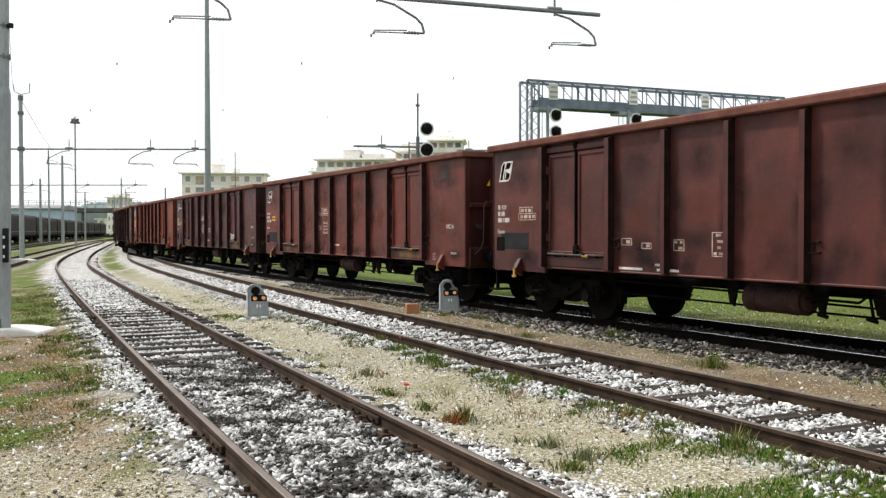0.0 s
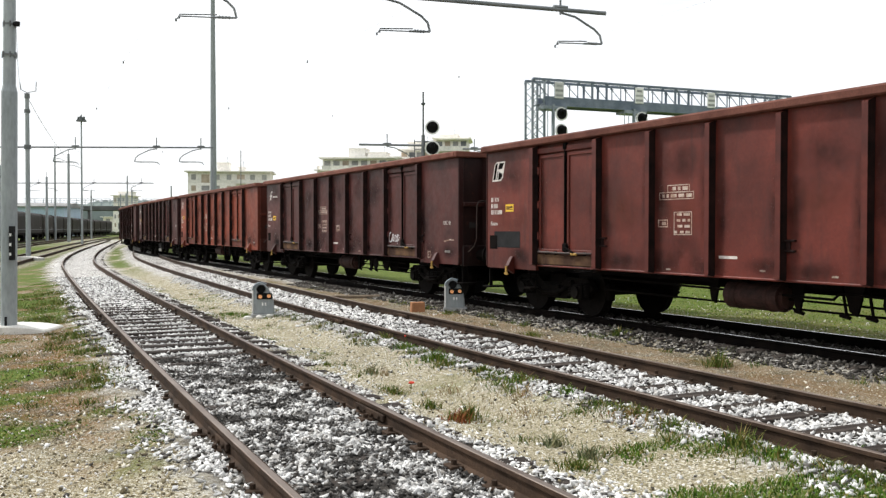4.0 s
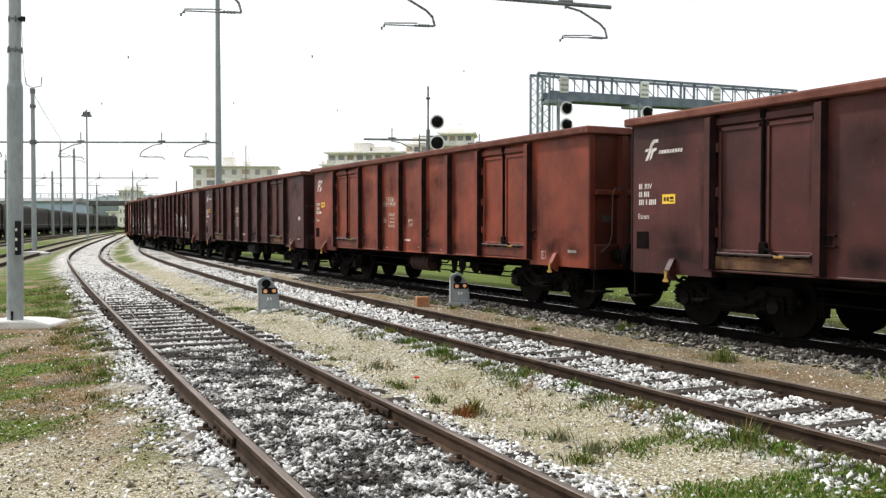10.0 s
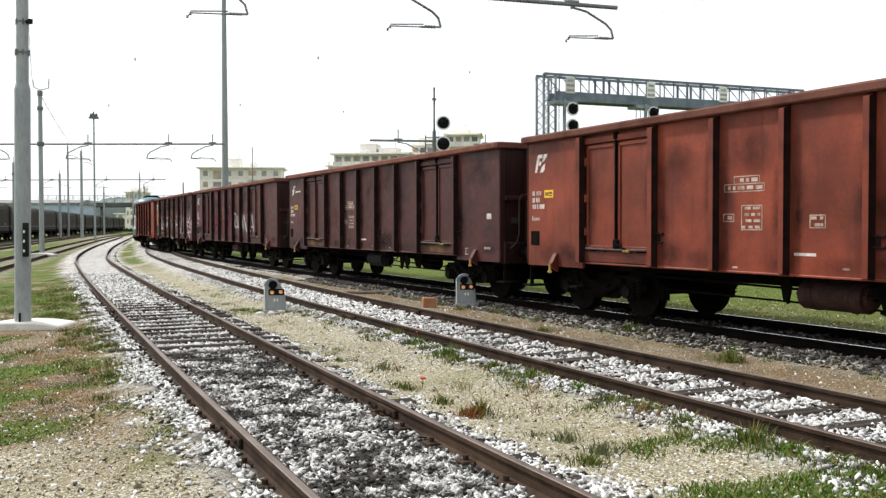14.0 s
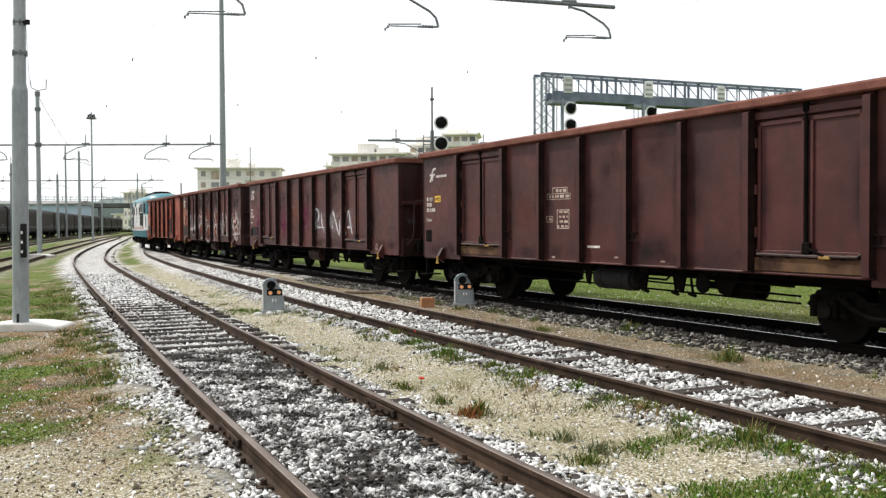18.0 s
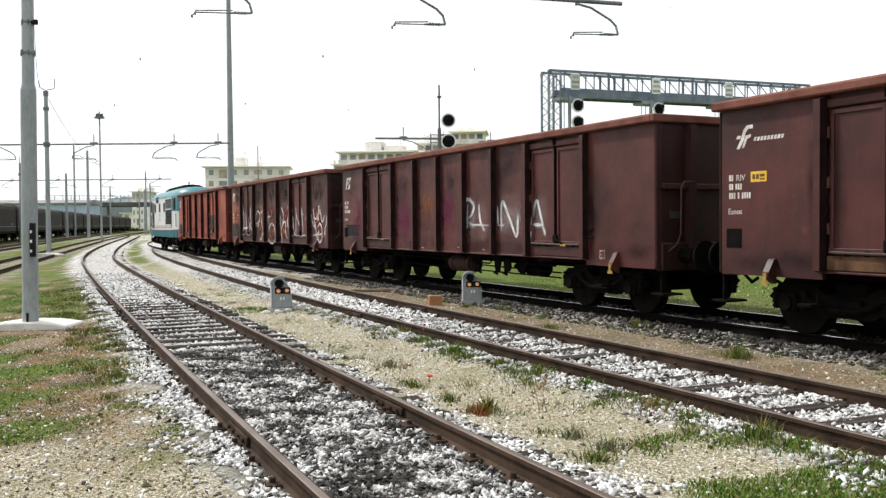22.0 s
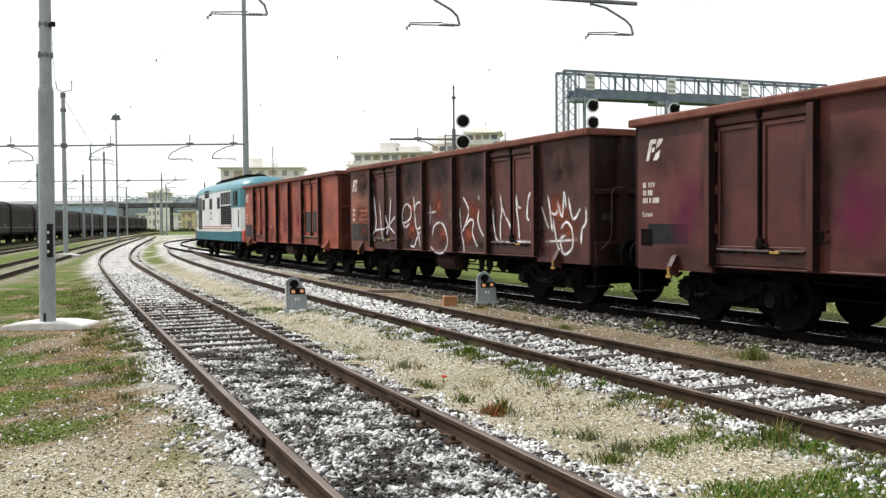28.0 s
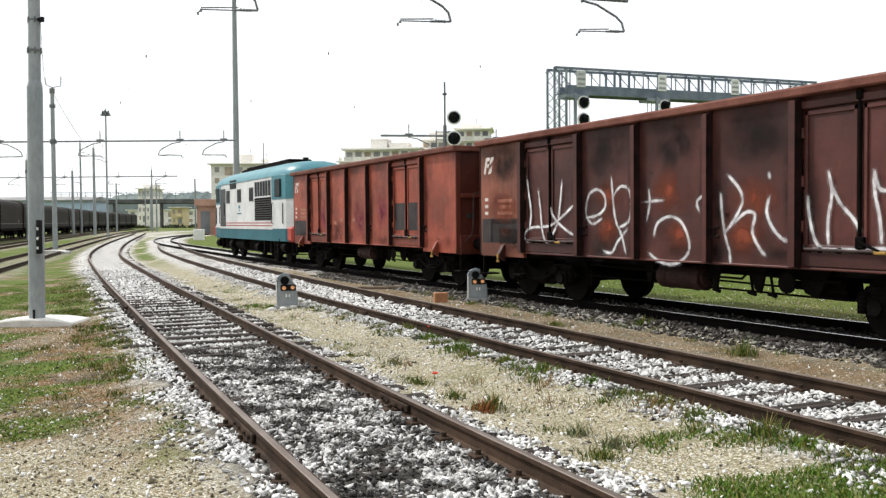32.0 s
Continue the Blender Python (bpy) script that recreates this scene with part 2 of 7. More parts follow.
def soft_patch(name, colour, strength):
    """A sprayed patch that thins out to nothing at its edge."""
    m, n, l, b = blank(name, 0.7)
    b.inputs["Base Color"].default_value = (*colour, 1)
    co, gr, mp = n.new("ShaderNodeTexCoord"), n.new("ShaderNodeTexGradient"), n.new("ShaderNodeMapping")
    gr.gradient_type = "SPHERICAL"
    mp.inputs["Location"].default_value, mp.inputs["Scale"].default_value = (-1, 0, -1), (2, 0, 2)
    l.new(co.outputs["Generated"], mp.inputs["Vector"])
    l.new(mp.outputs["Vector"], gr.inputs["Vector"])
    cloud = ramp_of(n, l, noise_of(n, l, co.outputs["Object"], 2.0, 6, 0.6), ((0.3, (0, 0, 0)), (0.7, (1, 1, 1))))
    mul, cut = n.new("ShaderNodeMath"), n.new("ShaderNodeMath")
    mul.operation, cut.operation, cut.use_clamp = "MULTIPLY", "MULTIPLY", True
    l.new(gr.outputs["Fac"], mul.inputs[0])
    l.new(cloud, mul.inputs[1])
    l.new(mul.outputs[0], cut.inputs[0])
    cut.inputs[1].default_value = strength
    tr, mx = n.new("ShaderNodeBsdfTransparent"), n.new("ShaderNodeMixShader")
    l.new(cut.outputs[0], mx.inputs[0])
    l.new(tr.outputs[0], mx.inputs[1])
    l.new(b.outputs[0], mx.inputs[2])
    l.new(mx.outputs[0], n["Material Output"].inputs["Surface"])
    return m


MAGENTA_HAZE = soft_patch("faded_magenta_spray", (0.15, 0.014, 0.06), 1.1)
# serves sooty stains and also the painted shade beside the ribs
SOOT_SHADE_HAZE = soft_patch("soot_patch", (0.014, 0.011, 0.011), 0.75)
RED_HAZE = soft_patch("rubbed_red_patch", (0.15, 0.045, 0.028), 0.7)
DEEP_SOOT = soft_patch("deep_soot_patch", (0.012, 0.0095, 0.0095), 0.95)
BRIGHT_RUST = soft_patch("rubbed_bright_rust", (0.2, 0.05, 0.026), 1.5)
OCHRE_HAZE = soft_patch("faded_ochre_stencil", (0.26, 0.1, 0.045), 1.2)
WHITE_HAZE = soft_patch("thin_white_overspray", (0.5, 0.46, 0.46), 0.35)


def soft_spray(name, c1, c2, most):
    """Sprayed paint, thick in the middle of a stroke and thinning to its edges."""
    m, n, l, b = blank(name, 0.65)
    vec = coords(n, l)
    l.new(mixed(n, l, noise_of(n, l, vec, 6, 4), c1, c2), b.inputs["Base Color"])
    at = n.new("ShaderNodeAttribute")
    at.attribute_name = "cover"
    patchy = ramp_of(n, l, noise_of(n, l, vec, 5.0, 6, 0.65), ((0.34, (0.35,) * 3), (0.6, (1.0,) * 3)))
    mul = n.new("ShaderNodeMath")
    mul.operation, mul.use_clamp = "MULTIPLY", True
    l.new(ramp_of(n, l, at.outputs["Fac"], ((0.0, (0, 0, 0)), (0.45, (0.2,) * 3), (0.8, (most,) * 3))), mul.inputs[0])
    l.new(patchy, mul.inputs[1])
    tr, mx = n.new("ShaderNodeBsdfTransparent"), n.new("ShaderNodeMixShader")
    l.new(mul.outputs[0], mx.inputs[0])
    l.new(tr.outputs[0], mx.inputs[1])
    l.new(b.outputs[0], mx.inputs[2])
    l.new(mx.outputs[0], n["Material Output"].inputs["Surface"])
    return m


SPRAY = soft_spray("sprayed_white_paint", (0.62, 0.6, 0.61), (0.85, 0.84, 0.85), 1.0)


# ---- mesh helpers ----
def box(bm, x0, x1, y0, y1, z0, z1, bevel=0.0):
    ret = bmesh.ops.create_cube(bm, size=1.0)
    for v in ret["verts"]:
        v.co = Vector((x0 + (v.co.x + 0.5) * (x1 - x0), y0 + (v.co.y + 0.5) * (y1 - y0), z0 + (v.co.z + 0.5) * (z1 - z0)))
    if bevel:
        edges = list({e for v in ret["verts"] for e in v.link_edges})
        bmesh.ops.bevel(bm, geom=edges, offset=bevel, segments=1, affect="EDGES")
    return bm


def rod(bm, a, b, r, seg=10, r2=None):
    a, b = Vector(a), Vector(b)
    d = b - a
    m = Matrix.Translation((a + b) / 2) @ d.to_track_quat("Z", "Y").to_matrix().to_4x4()
    bmesh.ops.create_cone(bm, cap_ends=True, segments=seg, radius1=r, radius2=r if r2 is None else r2, depth=d.length, matrix=m)
    return bm


def prism(bm, outline, axis, lo, hi):
    """A closed outline of 2D points pushed from lo to hi along an axis."""
    put = {"x": lambda p, s: (s, p[0], p[1]), "y": lambda p, s: (p[0], s, p[1]), "z": lambda p, s: (p[0], p[1], s)}[axis]
    a, b = [bm.verts.new(put(p, lo)) for p in outline], [bm.verts.new(put(p, hi)) for p in outline]
    fs = [bm.faces.new(a), bm.faces.new(b[::-1])]
    for i in range(len(outline)):
        j = (i + 1) % len(outline)
        fs.append(bm.faces.new((a[j], a[i], b[i], b[j])))
    bmesh.ops.recalc_face_normals(bm, faces=fs)
    return bm


def tube(bm, pts, r, seg=6):
    """One round tube along a bent line, mitred at its corners and closed at both ends."""
    p = [Vector(q) for q in pts]
    way = [(p[min(i + 1, len(p) - 1)] - p[max(i - 1, 0)]).normalized() for i in range(len(p))]
    side = way[0].cross(Vector((0, 0, 1)))
    if side.length < 0.1:
        side = way[0].cross(Vector((1, 0, 0)))
    rings, fs = [], []
    for q, d in zip(p, way):
        side = (side - d * side.dot(d)).normalized()
        up = d.cross(side)
        rings.append([bm.verts.new(q + (side * math.cos(a) + up * math.sin(a)) * r) for a in (k * 2 * math.pi / seg for k in range(seg))])
    for r0, r1 in zip(rings, rings[1:]):
        for k in range(seg):
            fs.append(bm.faces.new((r0[k], r0[(k + 1) % seg], r1[(k + 1) % seg], r1[k])))
    fs += [bm.faces.new(rings[0][::-1]), bm.faces.new(rings[-1])]
    bmesh.ops.recalc_face_normals(bm, faces=fs)
    return bm


def mesh_of(bm, name, material, smooth=False):
    me = bpy.data.meshes.new(name)
    bm.to_mesh(me)
    bm.free()
    me.materials.append(material)
    if smooth:
        me.shade_smooth()
        me.set_sharp_from_angle(angle=radians(40))
    return me


def part(name, bm, material, parent, label="", smooth=False):
    """Links a bmesh as one mesh object under a thing or a part."""
    ob = new(name, mesh_of(bm, name, material, smooth))
    ob.parent = parent
    if label:
        ob["label"] = label
    return ob


def thing(name, label, category, m=None, group="", kind=""):
    ob = new(name)
    ob.empty_display_size = 0.3
    if m is not None:
        ob.matrix_basis = m
    return tagged(ob, label, category, group, kind)


def solid(name, bm, material, label, category, m=None, group="", kind="", smooth=False):
    ob = new(name, mesh_of(bm, name, material, smooth))
    if m is not None:
        ob.matrix_basis = m
    return tagged(ob, label, category, group, kind)


B = bmesh.new


# ---- the lines of the tracks; heights count from the rail tops ----
ARC = np.arange(-110.0, 300.0, 0.5)


def track_line(x0, y0, turn, knots, bends):
    k = np.interp(ARC, knots, bends)
    i0 = int(np.argmin(abs(ARC)))
    th = np.cumsum(k) * 0.5
    th = th - th[i0] + turn
    x, y = np.cumsum(-np.sin(th)) * 0.5, np.cumsum(np.cos(th)) * 0.5
    return np.stack([x - x[i0] + x0, y - y[i0] + y0], -1), th


def on_line(line, s):
    return np.array([np.interp(s, ARC, line[0][:, 0]), np.interp(s, ARC, line[0][:, 1])])


def heading(line, s):
    return float(np.interp(s, ARC, line[1]))


LINE_1 = track_line(1.2446, 2.9175, 0.4469, [0, 15, 27, 36, 45, 60, 100], [-0.00379, 5e-05, -0.00134, -5e-05, -0.00489, -0.00156, 0.0])
LINE_2 = track_line(4.3587, 5.9867, 0.4361, [0, 15, 30, 45, 55, 65, 80, 120], [0.00278, -0.00309, -0.00069, -0.00245, -0.00492, -0.00087, -0.00099, 0.0])
LINE_3 = track_line(6.5883, 11.8104, 0.4643, [-10, 0, 15, 30, 40, 50, 60, 70, 85, 120, 135],
                    [0.0, 0.00143, -0.0004, -0.00079, -0.00218, 0.00044, -0.00408, -0.00601, -0.00666, -0.005, 0.0])
LINE_A = track_line(-19.8, 40.9, 0.31, [0, 30, 60], [0.0, 0.0, -0.0004])
LINE_B = track_line(-25.3, 41.9, 0.31, [0, 30, 60], [0.0, 0.0, -0.0004])
LINE_C = track_line(-30.6, 43.0, 0.31, [0, 30, 60], [0.0, 0.0, -0.0004])
LINES = (LINE_1, LINE_2, LINE_3, LINE_A, LINE_B, LINE_C)
GAUGE = 0.7525


def offset_of(x, y):
    """How far each point lies from the nearest track's middle, and which track that is."""
    best, who = np.full(x.shape, 1e9), np.zeros(x.shape, int)
    for i, (pts, th) in enumerate(LINES):
        sel = pts[(ARC > -60) & (ARC < 200)][::2]
        for k in range(0, len(sel), 40):
            c = sel[k:k + 41]
            d = np.sqrt(((x[..., None] - c[:, 0]) ** 2 + (y[..., None] - c[:, 1]) ** 2).min(-1))
            who = np.where(d < best, i, who)
            best = np.minimum(best, d)
    return best, who


GROUND_Z = -0.215


def rail_sweep(line, side, s0, s1):
    """The foot, web and head of one rail, swept along its line."""
    foot = [(-0.07, -0.165), (0.07, -0.165), (0.07, -0.15), (0.012, -0.13), (0.012, -0.045), (0.034, -0.032), (0.034, -0.002), (-0.034, -0.002), (-0.034, -0.032), (-0.012, -0.045), (-0.012, -0.13), (-0.07, -0.15)]
    ss = np.arange(s0, s1, 1.0)
    verts, faces, k = [], [], len(foot)
    for s in ss:
        p, th = on_line(line, s), heading(line, s)
        nx, ny = math.cos(th), math.sin(th)
        for u, z in foot:
            o = side * GAUGE + u
            verts.append((p[0] + nx * o, p[1] + ny * o, z))
    for i in range(len(ss) - 1):
        for j in range(k):
            a, b = i * k + j, i * k + (j + 1) % k
            faces.append((a, a + k, b + k, b))
    return verts, faces


def head_sweep(line, side, s0, s1, half=0.03):
    ss = np.arange(s0, s1, 1.0)
    verts, faces = [], []
    for s in ss:
        p, th = on_line(line, s), heading(line, s)
        nx, ny = math.cos(th), math.sin(th)
        for u, z in ((-half, -0.004), (-half + 0.008, 0.002), (half - 0.008, 0.002), (half, -0.004)):
            o = side * GAUGE + u
            verts.append((p[0] + nx * o, p[1] + ny * o, z))
    for i in range(len(ss) - 1):
        for j in range(3):
            a = i * 4 + j
            faces.append((a, a + 4, a + 5, a + 1))
    return verts, faces


def from_lists(name, verts, faces, material, smooth=False):
    me = bpy.data.meshes.new(name)
    me.from_pydata(verts, [], faces)
    me.update()
    me.materials.append(material)
    if smooth:
        me.shade_smooth()
    return me


def add_track(label, line, s0, s1, head, sleepers, gap=0.62, drop=lambda s: 0.0):
    t = thing("railway_track", label, "railway track", kind="structure")
    for side in (-1, 1):
        r = new("rail", from_lists("rail", *rail_sweep(line, side, s0, s1), SOOT if head == RAIL_BRIGHT else RAIL_SIDE))
        r.parent = t
        h = new("rail_head", from_lists("rail_head", *head_sweep(line, side, s0, s1), head))
        h.parent = r
    meshes = []
    rng = random.Random(5)
    for _ in range(4):
        bm = B()
        box(bm, -1.28, 1.28, -0.115, 0.115, -0.15, 0.0, 0.02)
        for v in bm.verts:
            v.co += Vector((rng.uniform(-0.03, 0.03), rng.uniform(-0.008, 0.008), rng.uniform(-0.012, 0.006)))
        meshes.append(mesh_of(bm, "sleeper", SLEEPER))
    a, b = sleepers
    for s in np.arange(a, b, gap):
        p, th = on_line(line, s), heading(line, s)
        o = new("sleeper", rng.choice(meshes))
        o.parent = t
        o.matrix_basis = pose(p[0], p[1], -0.125 + drop(s) + rng.uniform(-0.012, 0.008), rng.uniform(-1, 1), rng.uniform(-0.3, 0.3), math.degrees(th) + rng.uniform(-1.2, 1.2))
    return t


add_track("rusty siding track with dark wooden sleepers sunk in pale ballast", LINE_1, -40, 150, RAIL_TOP, (-6 + 0.62 * 11, 120), 0.62, lambda s: -0.024 + 0.036 * min(max((s - 8) / 4, 0), 1) - 0.046 * min(max((s - 20) / 8, 0), 1))
add_track("rusty middle track with dark sleepers in white ballast", LINE_2, -40, 71, RAIL_TOP, (-14 + 0.62 * 9, 70), 0.62, lambda s: -0.006 - 0.022 * min(max((s - 16) / 8, 0), 1))
add_track("running track under the goods train with a bright rail head", LINE_3, -100, 170, RAIL_BRIGHT, (-40 + 0.62 * 40, 34), 0.62, lambda s: -0.015)
add_track("old yard track in short grass", LINE_A, -25, 190, RAIL_TOP, (0, 0))
add_track("old yard track beside the parked train", LINE_B, -25, 190, RAIL_TOP, (0, 0))
add_track("yard track under the parked covered wagons", LINE_C, -25, 230, RAIL_TOP, (0, 0))


# ---- ground ----
def signed(line, x, y):
    """Distance from a track's middle, positive on the right as one looks away from the camera."""
    pts, th = line
    keep = (ARC > -60) & (ARC < 200)
    c, h = pts[keep][::2], th[keep][::2]
    best, val = np.full(x.shape, 1e9), np.zeros(x.shape)
    for k in range(len(c)):
        dx, dy = x - c[k, 0], y - c[k, 1]
        d = dx * dx + dy * dy
        near = d < best
        best = np.where(near, d, best)
        val = np.where(near, dx * math.cos(h[k]) + dy * math.sin(h[k]), val)
    return val


def spaced(lo, hi, step, reach, grow=1.35):
    v = list(np.arange(lo, hi + 1e-6, step))
    d = step
    while v[-1] < reach:
        d *= grow
        v.append(v[-1] + d)
    d = step
    while v[0] > -reach:
        d *= grow
        v.insert(0, v[0] - d)
    return np.array(v)


def wave(x, y, scale, seed):
    """A cheap smooth field between 0 and 1."""
    rng = np.random.RandomState(seed)
    out = np.zeros(np.shape(x))
    for _ in range(9):
        a, f, p = rng.uniform(0, 6.28), rng.uniform(0.5, 1.8) / scale, rng.uniform(0, 6.28)
        out += np.sin((x * math.cos(a) + y * math.sin(a)) * f * 6.28 + p)
    return np.clip(0.5 + out / 9 * 0.95, 0, 1)


def smooth_step(v, a, b):
    q = np.clip((v - a) / (b - a), 0, 1)
    return q * q * (3 - 2 * q)


def ground_height(x, y):
    d, who = offset_of(x, y)
    bed = 1 - smooth_step(d, 1.05, 1.7)
    z = GROUND_Z + bed * np.where(who >= 3, 0.05, 0.062)
    for line in (LINE_1, LINE_2):
        o = -signed(line, x, y)
        z = z + 0.034 * smooth_step(o, 0.8, 0.98) * (1 - smooth_step(o, 1.5, 2.2))
    return z + (wave(x, y, 1.3, 3) - 0.5) * 0.025 + (wave(x, y, 9, 4) - 0.5) * 0.05 * (1 - bed)


def ground_cover(x, y):
    """How much grass, ballast and bare dark earth each point has."""
    d, who = offset_of(x, y)
    o1, o3 = signed(LINE_1, x, y), signed(LINE_3, x, y)
    n1, n2, n3 = wave(x, y, 2.6, 11), wave(x, y, 0.9, 12), wave(x, y, 6.0, 13)
    left = smooth_step(-o1 + (n2 - 0.5) * 0.5, 0.95, 1.45)
    rim = smooth_step(-o1 + (n1 - 0.5) * 1.4, 2.0, 2.9) + 0.7 * np.exp(-((o1 + 1.3 + (n2 - 0.5) * 0.3) / 0.22) ** 2)
    rim = np.maximum(rim, smooth_step(y, 16, 22))
    grass = left * smooth_step(n1 * 0.35 + n2 * 0.35 + wave(x, y, 0.45, 15) * 0.3 + 0.22 * (np.minimum(rim, 1) - 0.6), 0.38, 0.58) * smooth_step(y + n2 * 2, 7.0, 9.8)
    grass = np.maximum(grass, smooth_step(o3, 1.7, 2.6) * (0.9 + 0.1 * n2) * (0.85 + 0.15 * smooth_step(y + 6 * n1, 20, 26)))
    mid = (1 - left) * (1 - smooth_step(o3, -1.5, 0))
    grass = np.maximum(grass, mid * smooth_step(n2 * 0.5 + n1 * 0.5, 0.62, 0.8) * 0.55)
    corner = np.exp(-(((x - 2.6) / 1.15) ** 2 + ((y - 5.9) / 0.62) ** 2))
    grass = np.maximum(grass, smooth_step(corner + n2 * 0.3, 0.45, 0.8) * 0.9)
    far = smooth_step(np.hypot(x, y), 30, 50) * (1 - smooth_step(d, 1.6, 2.2) * 0 - 0)
    grass = np.maximum(grass, far * (d > 1.3) * 0.95 * smooth_step(n3 * 0.7 + n2 * 0.3, 0.15, 0.4))
    near = 1 - smooth_step(y, 26, 34)
    ballast = 1 - smooth_step(d + (n2 - 0.5) * 0.5, 1.25 - 0.25 * near * (who <= 1), 1.6 - 0.25 * near * (who <= 1))
    ballast = np.where(who >= 3, ballast * 0.3 * (0.3 + 0.7 * n1), ballast)
    grass = grass * (1 - ballast * 0.85)
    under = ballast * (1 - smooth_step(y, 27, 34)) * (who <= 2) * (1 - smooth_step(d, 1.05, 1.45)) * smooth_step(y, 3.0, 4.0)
    earth = left * (0.7 + 0.3 * smooth_step(n3 * 0.4 + n2 * 0.6, 0.35, 0.6)) * smooth_step(y + n1 * 2, 6.9, 9.2)
    o2 = signed(LINE_2, x, y)
    earth = np.maximum(earth, smooth_step(o3, 1.5, 2.2))
    earth = np.maximum(earth, smooth_step(o2, 1.0, 2.0) * (1 - smooth_step(o3, -2.0, -1.0)) * (0.5 + 0.5 * n2))
    return grass, ballast, earth, under


def ground_material():
    m, n, l, b = blank("yard_ground", 0.95)
    vec = coords(n, l)
    at = []
    for k in ("grass", "ballast", "earth", "under"):
        a = n.new("ShaderNodeAttribute")
        a.attribute_name = k
        at.append(a.outputs["Fac"])
    vor = n.new("ShaderNodeTexVoronoi")
    vor.inputs["Scale"].default_value = 78
    l.new(vec, vor.inputs["Vector"])
    hsv = n.new("ShaderNodeSeparateColor")
    l.new(vor.outputs["Color"], hsv.inputs["Color"])
    fine, mid, big = noise_of(n, l, vec, 75, 3, 0.6), noise_of(n, l, vec, 7, 5, 0.6), noise_of(n, l, vec, 0.7, 4)
    sand = ramp_of(n, l, hsv.outputs[0], ((0.0, (0.085, 0.074, 0.046)), (0.22, (0.25, 0.217, 0.132)), (0.7, (0.405, 0.357, 0.23)), (0.86, (0.78, 0.75, 0.66))))
    sand = mixed(n, l, ramp_of(n, l, big, ((0.4, (0, 0, 0)), (0.65, (0.45, 0.45, 0.45)))), sand, (0.295, 0.257, 0.158))
    vb = n.new("ShaderNodeTexVoronoi")
    vb.inputs["Scale"].default_value = 19
    l.new(vec, vb.inputs["Vector"])
    hb = n.new("ShaderNodeSeparateColor")
    l.new(vb.outputs["Color"], hb.inputs["Color"])
    stone = ramp_of(n, l, hb.outputs[1], ((0.0, (0.2, 0.185, 0.17)), (0.25, (0.48, 0.46, 0.43)), (0.55, (0.7, 0.69, 0.66)), (1.0, (0.86, 0.85, 0.83))))
    gap = ramp_of(n, l, vb.outputs["Distance"], ((0.45, (1, 1, 1)), (0.8, (0.25, 0.235, 0.22))))
    stone = mixed(n, l, 0.85, stone, gap, "MULTIPLY")
    turf = ramp_of(n, l, mid, ((0.3, (0.05, 0.085, 0.014)), (0.5, (0.1, 0.15, 0.024)), (0.72, (0.165, 0.175, 0.042))))
    soil = ramp_of(n, l, fine, ((0.3, (0.045, 0.034, 0.018)), (0.7, (0.125, 0.092, 0.05))))
    moss = noise_of(n, l, vec, 2.3, 6, 0.65)
    soil = mixed(n, l, ramp_of(n, l, moss, ((0.41, (0, 0, 0)), (0.52, (0.9, 0.9, 0.9)))), soil, mixed(n, l, fine, (0.11, 0.052, 0.018), (0.25, 0.14, 0.05)))
    soil = mixed(n, l, ramp_of(n, l, hsv.outputs[1], ((0.86, (0, 0, 0)), (0.9, (1, 1, 1)))), soil, (0.42, 0.38, 0.32))
    col = mixed(n, l, at[2], sand, soil)
    jag = n.new("ShaderNodeMath")
    jag.operation = "MULTIPLY_ADD"
    jag.use_clamp = True
    l.new(mid, jag.inputs[0])
    jag.inputs[1].default_value = 2.4
    jag.inputs[2].default_value = -1.25
    edge = n.new("ShaderNodeMath")
    edge.operation = "ADD"
    l.new(at[0], edge.inputs[0])
    l.new(jag.outputs[0], edge.inputs[1])
    both = n.new("ShaderNodeMath")
    both.operation, both.use_clamp = "MULTIPLY", True
    l.new(edge.outputs[0], both.inputs[0])
    l.new(at[0], both.inputs[1])
    col = mixed(n, l, both.outputs[0], col, turf)
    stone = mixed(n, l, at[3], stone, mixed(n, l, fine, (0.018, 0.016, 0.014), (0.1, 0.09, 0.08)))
    col = mixed(n, l, at[1], col, stone)
    col = mixed(n, l, 0.7, col, ramp_of(n, l, fine, ((0.25, (0.4, 0.4, 0.4)), (0.75, (1.35, 1.35, 1.35)))), "MULTIPLY")
    l.new(col, b.inputs["Base Color"])
    bumped(n, l, b, fine, 0.9, 0.02)
    return m


def add_ground():
    gx, gy = spaced(-36, 13, 0.25, 3800, 1.25), spaced(3, 84, 0.28, 3800, 1.25)
    X, Y = np.meshgrid(gx, gy)
    x, y = X.ravel(), Y.ravel()
    z = ground_height(x, y)
    nx, ny = len(gx), len(gy)
    i = np.arange(nx * ny).reshape(ny, nx)
    faces = np.stack([i[:-1, :-1], i[:-1, 1:], i[1:, 1:], i[1:, :-1]], -1).reshape(-1, 4)
    me = bpy.data.meshes.new("ground")
    me.from_pydata(np.stack([x, y, z], -1).tolist(), [], faces.tolist())
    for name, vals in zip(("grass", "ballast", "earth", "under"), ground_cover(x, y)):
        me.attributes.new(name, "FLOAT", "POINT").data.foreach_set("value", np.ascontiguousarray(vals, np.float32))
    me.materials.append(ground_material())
    me.shade_smooth()
    tagged(new("ground", me), "sandy gravel yard ground with grass patches and ballast", "ground", kind="structure")


add_ground()


# ---- goods wagons: x runs along the wagon, y to the camera's side, z up from the rails ----
SILL, WALL_TOP, RIM_TOP, WALL_Y = 0.95, 3.235, 3.37, 1.41


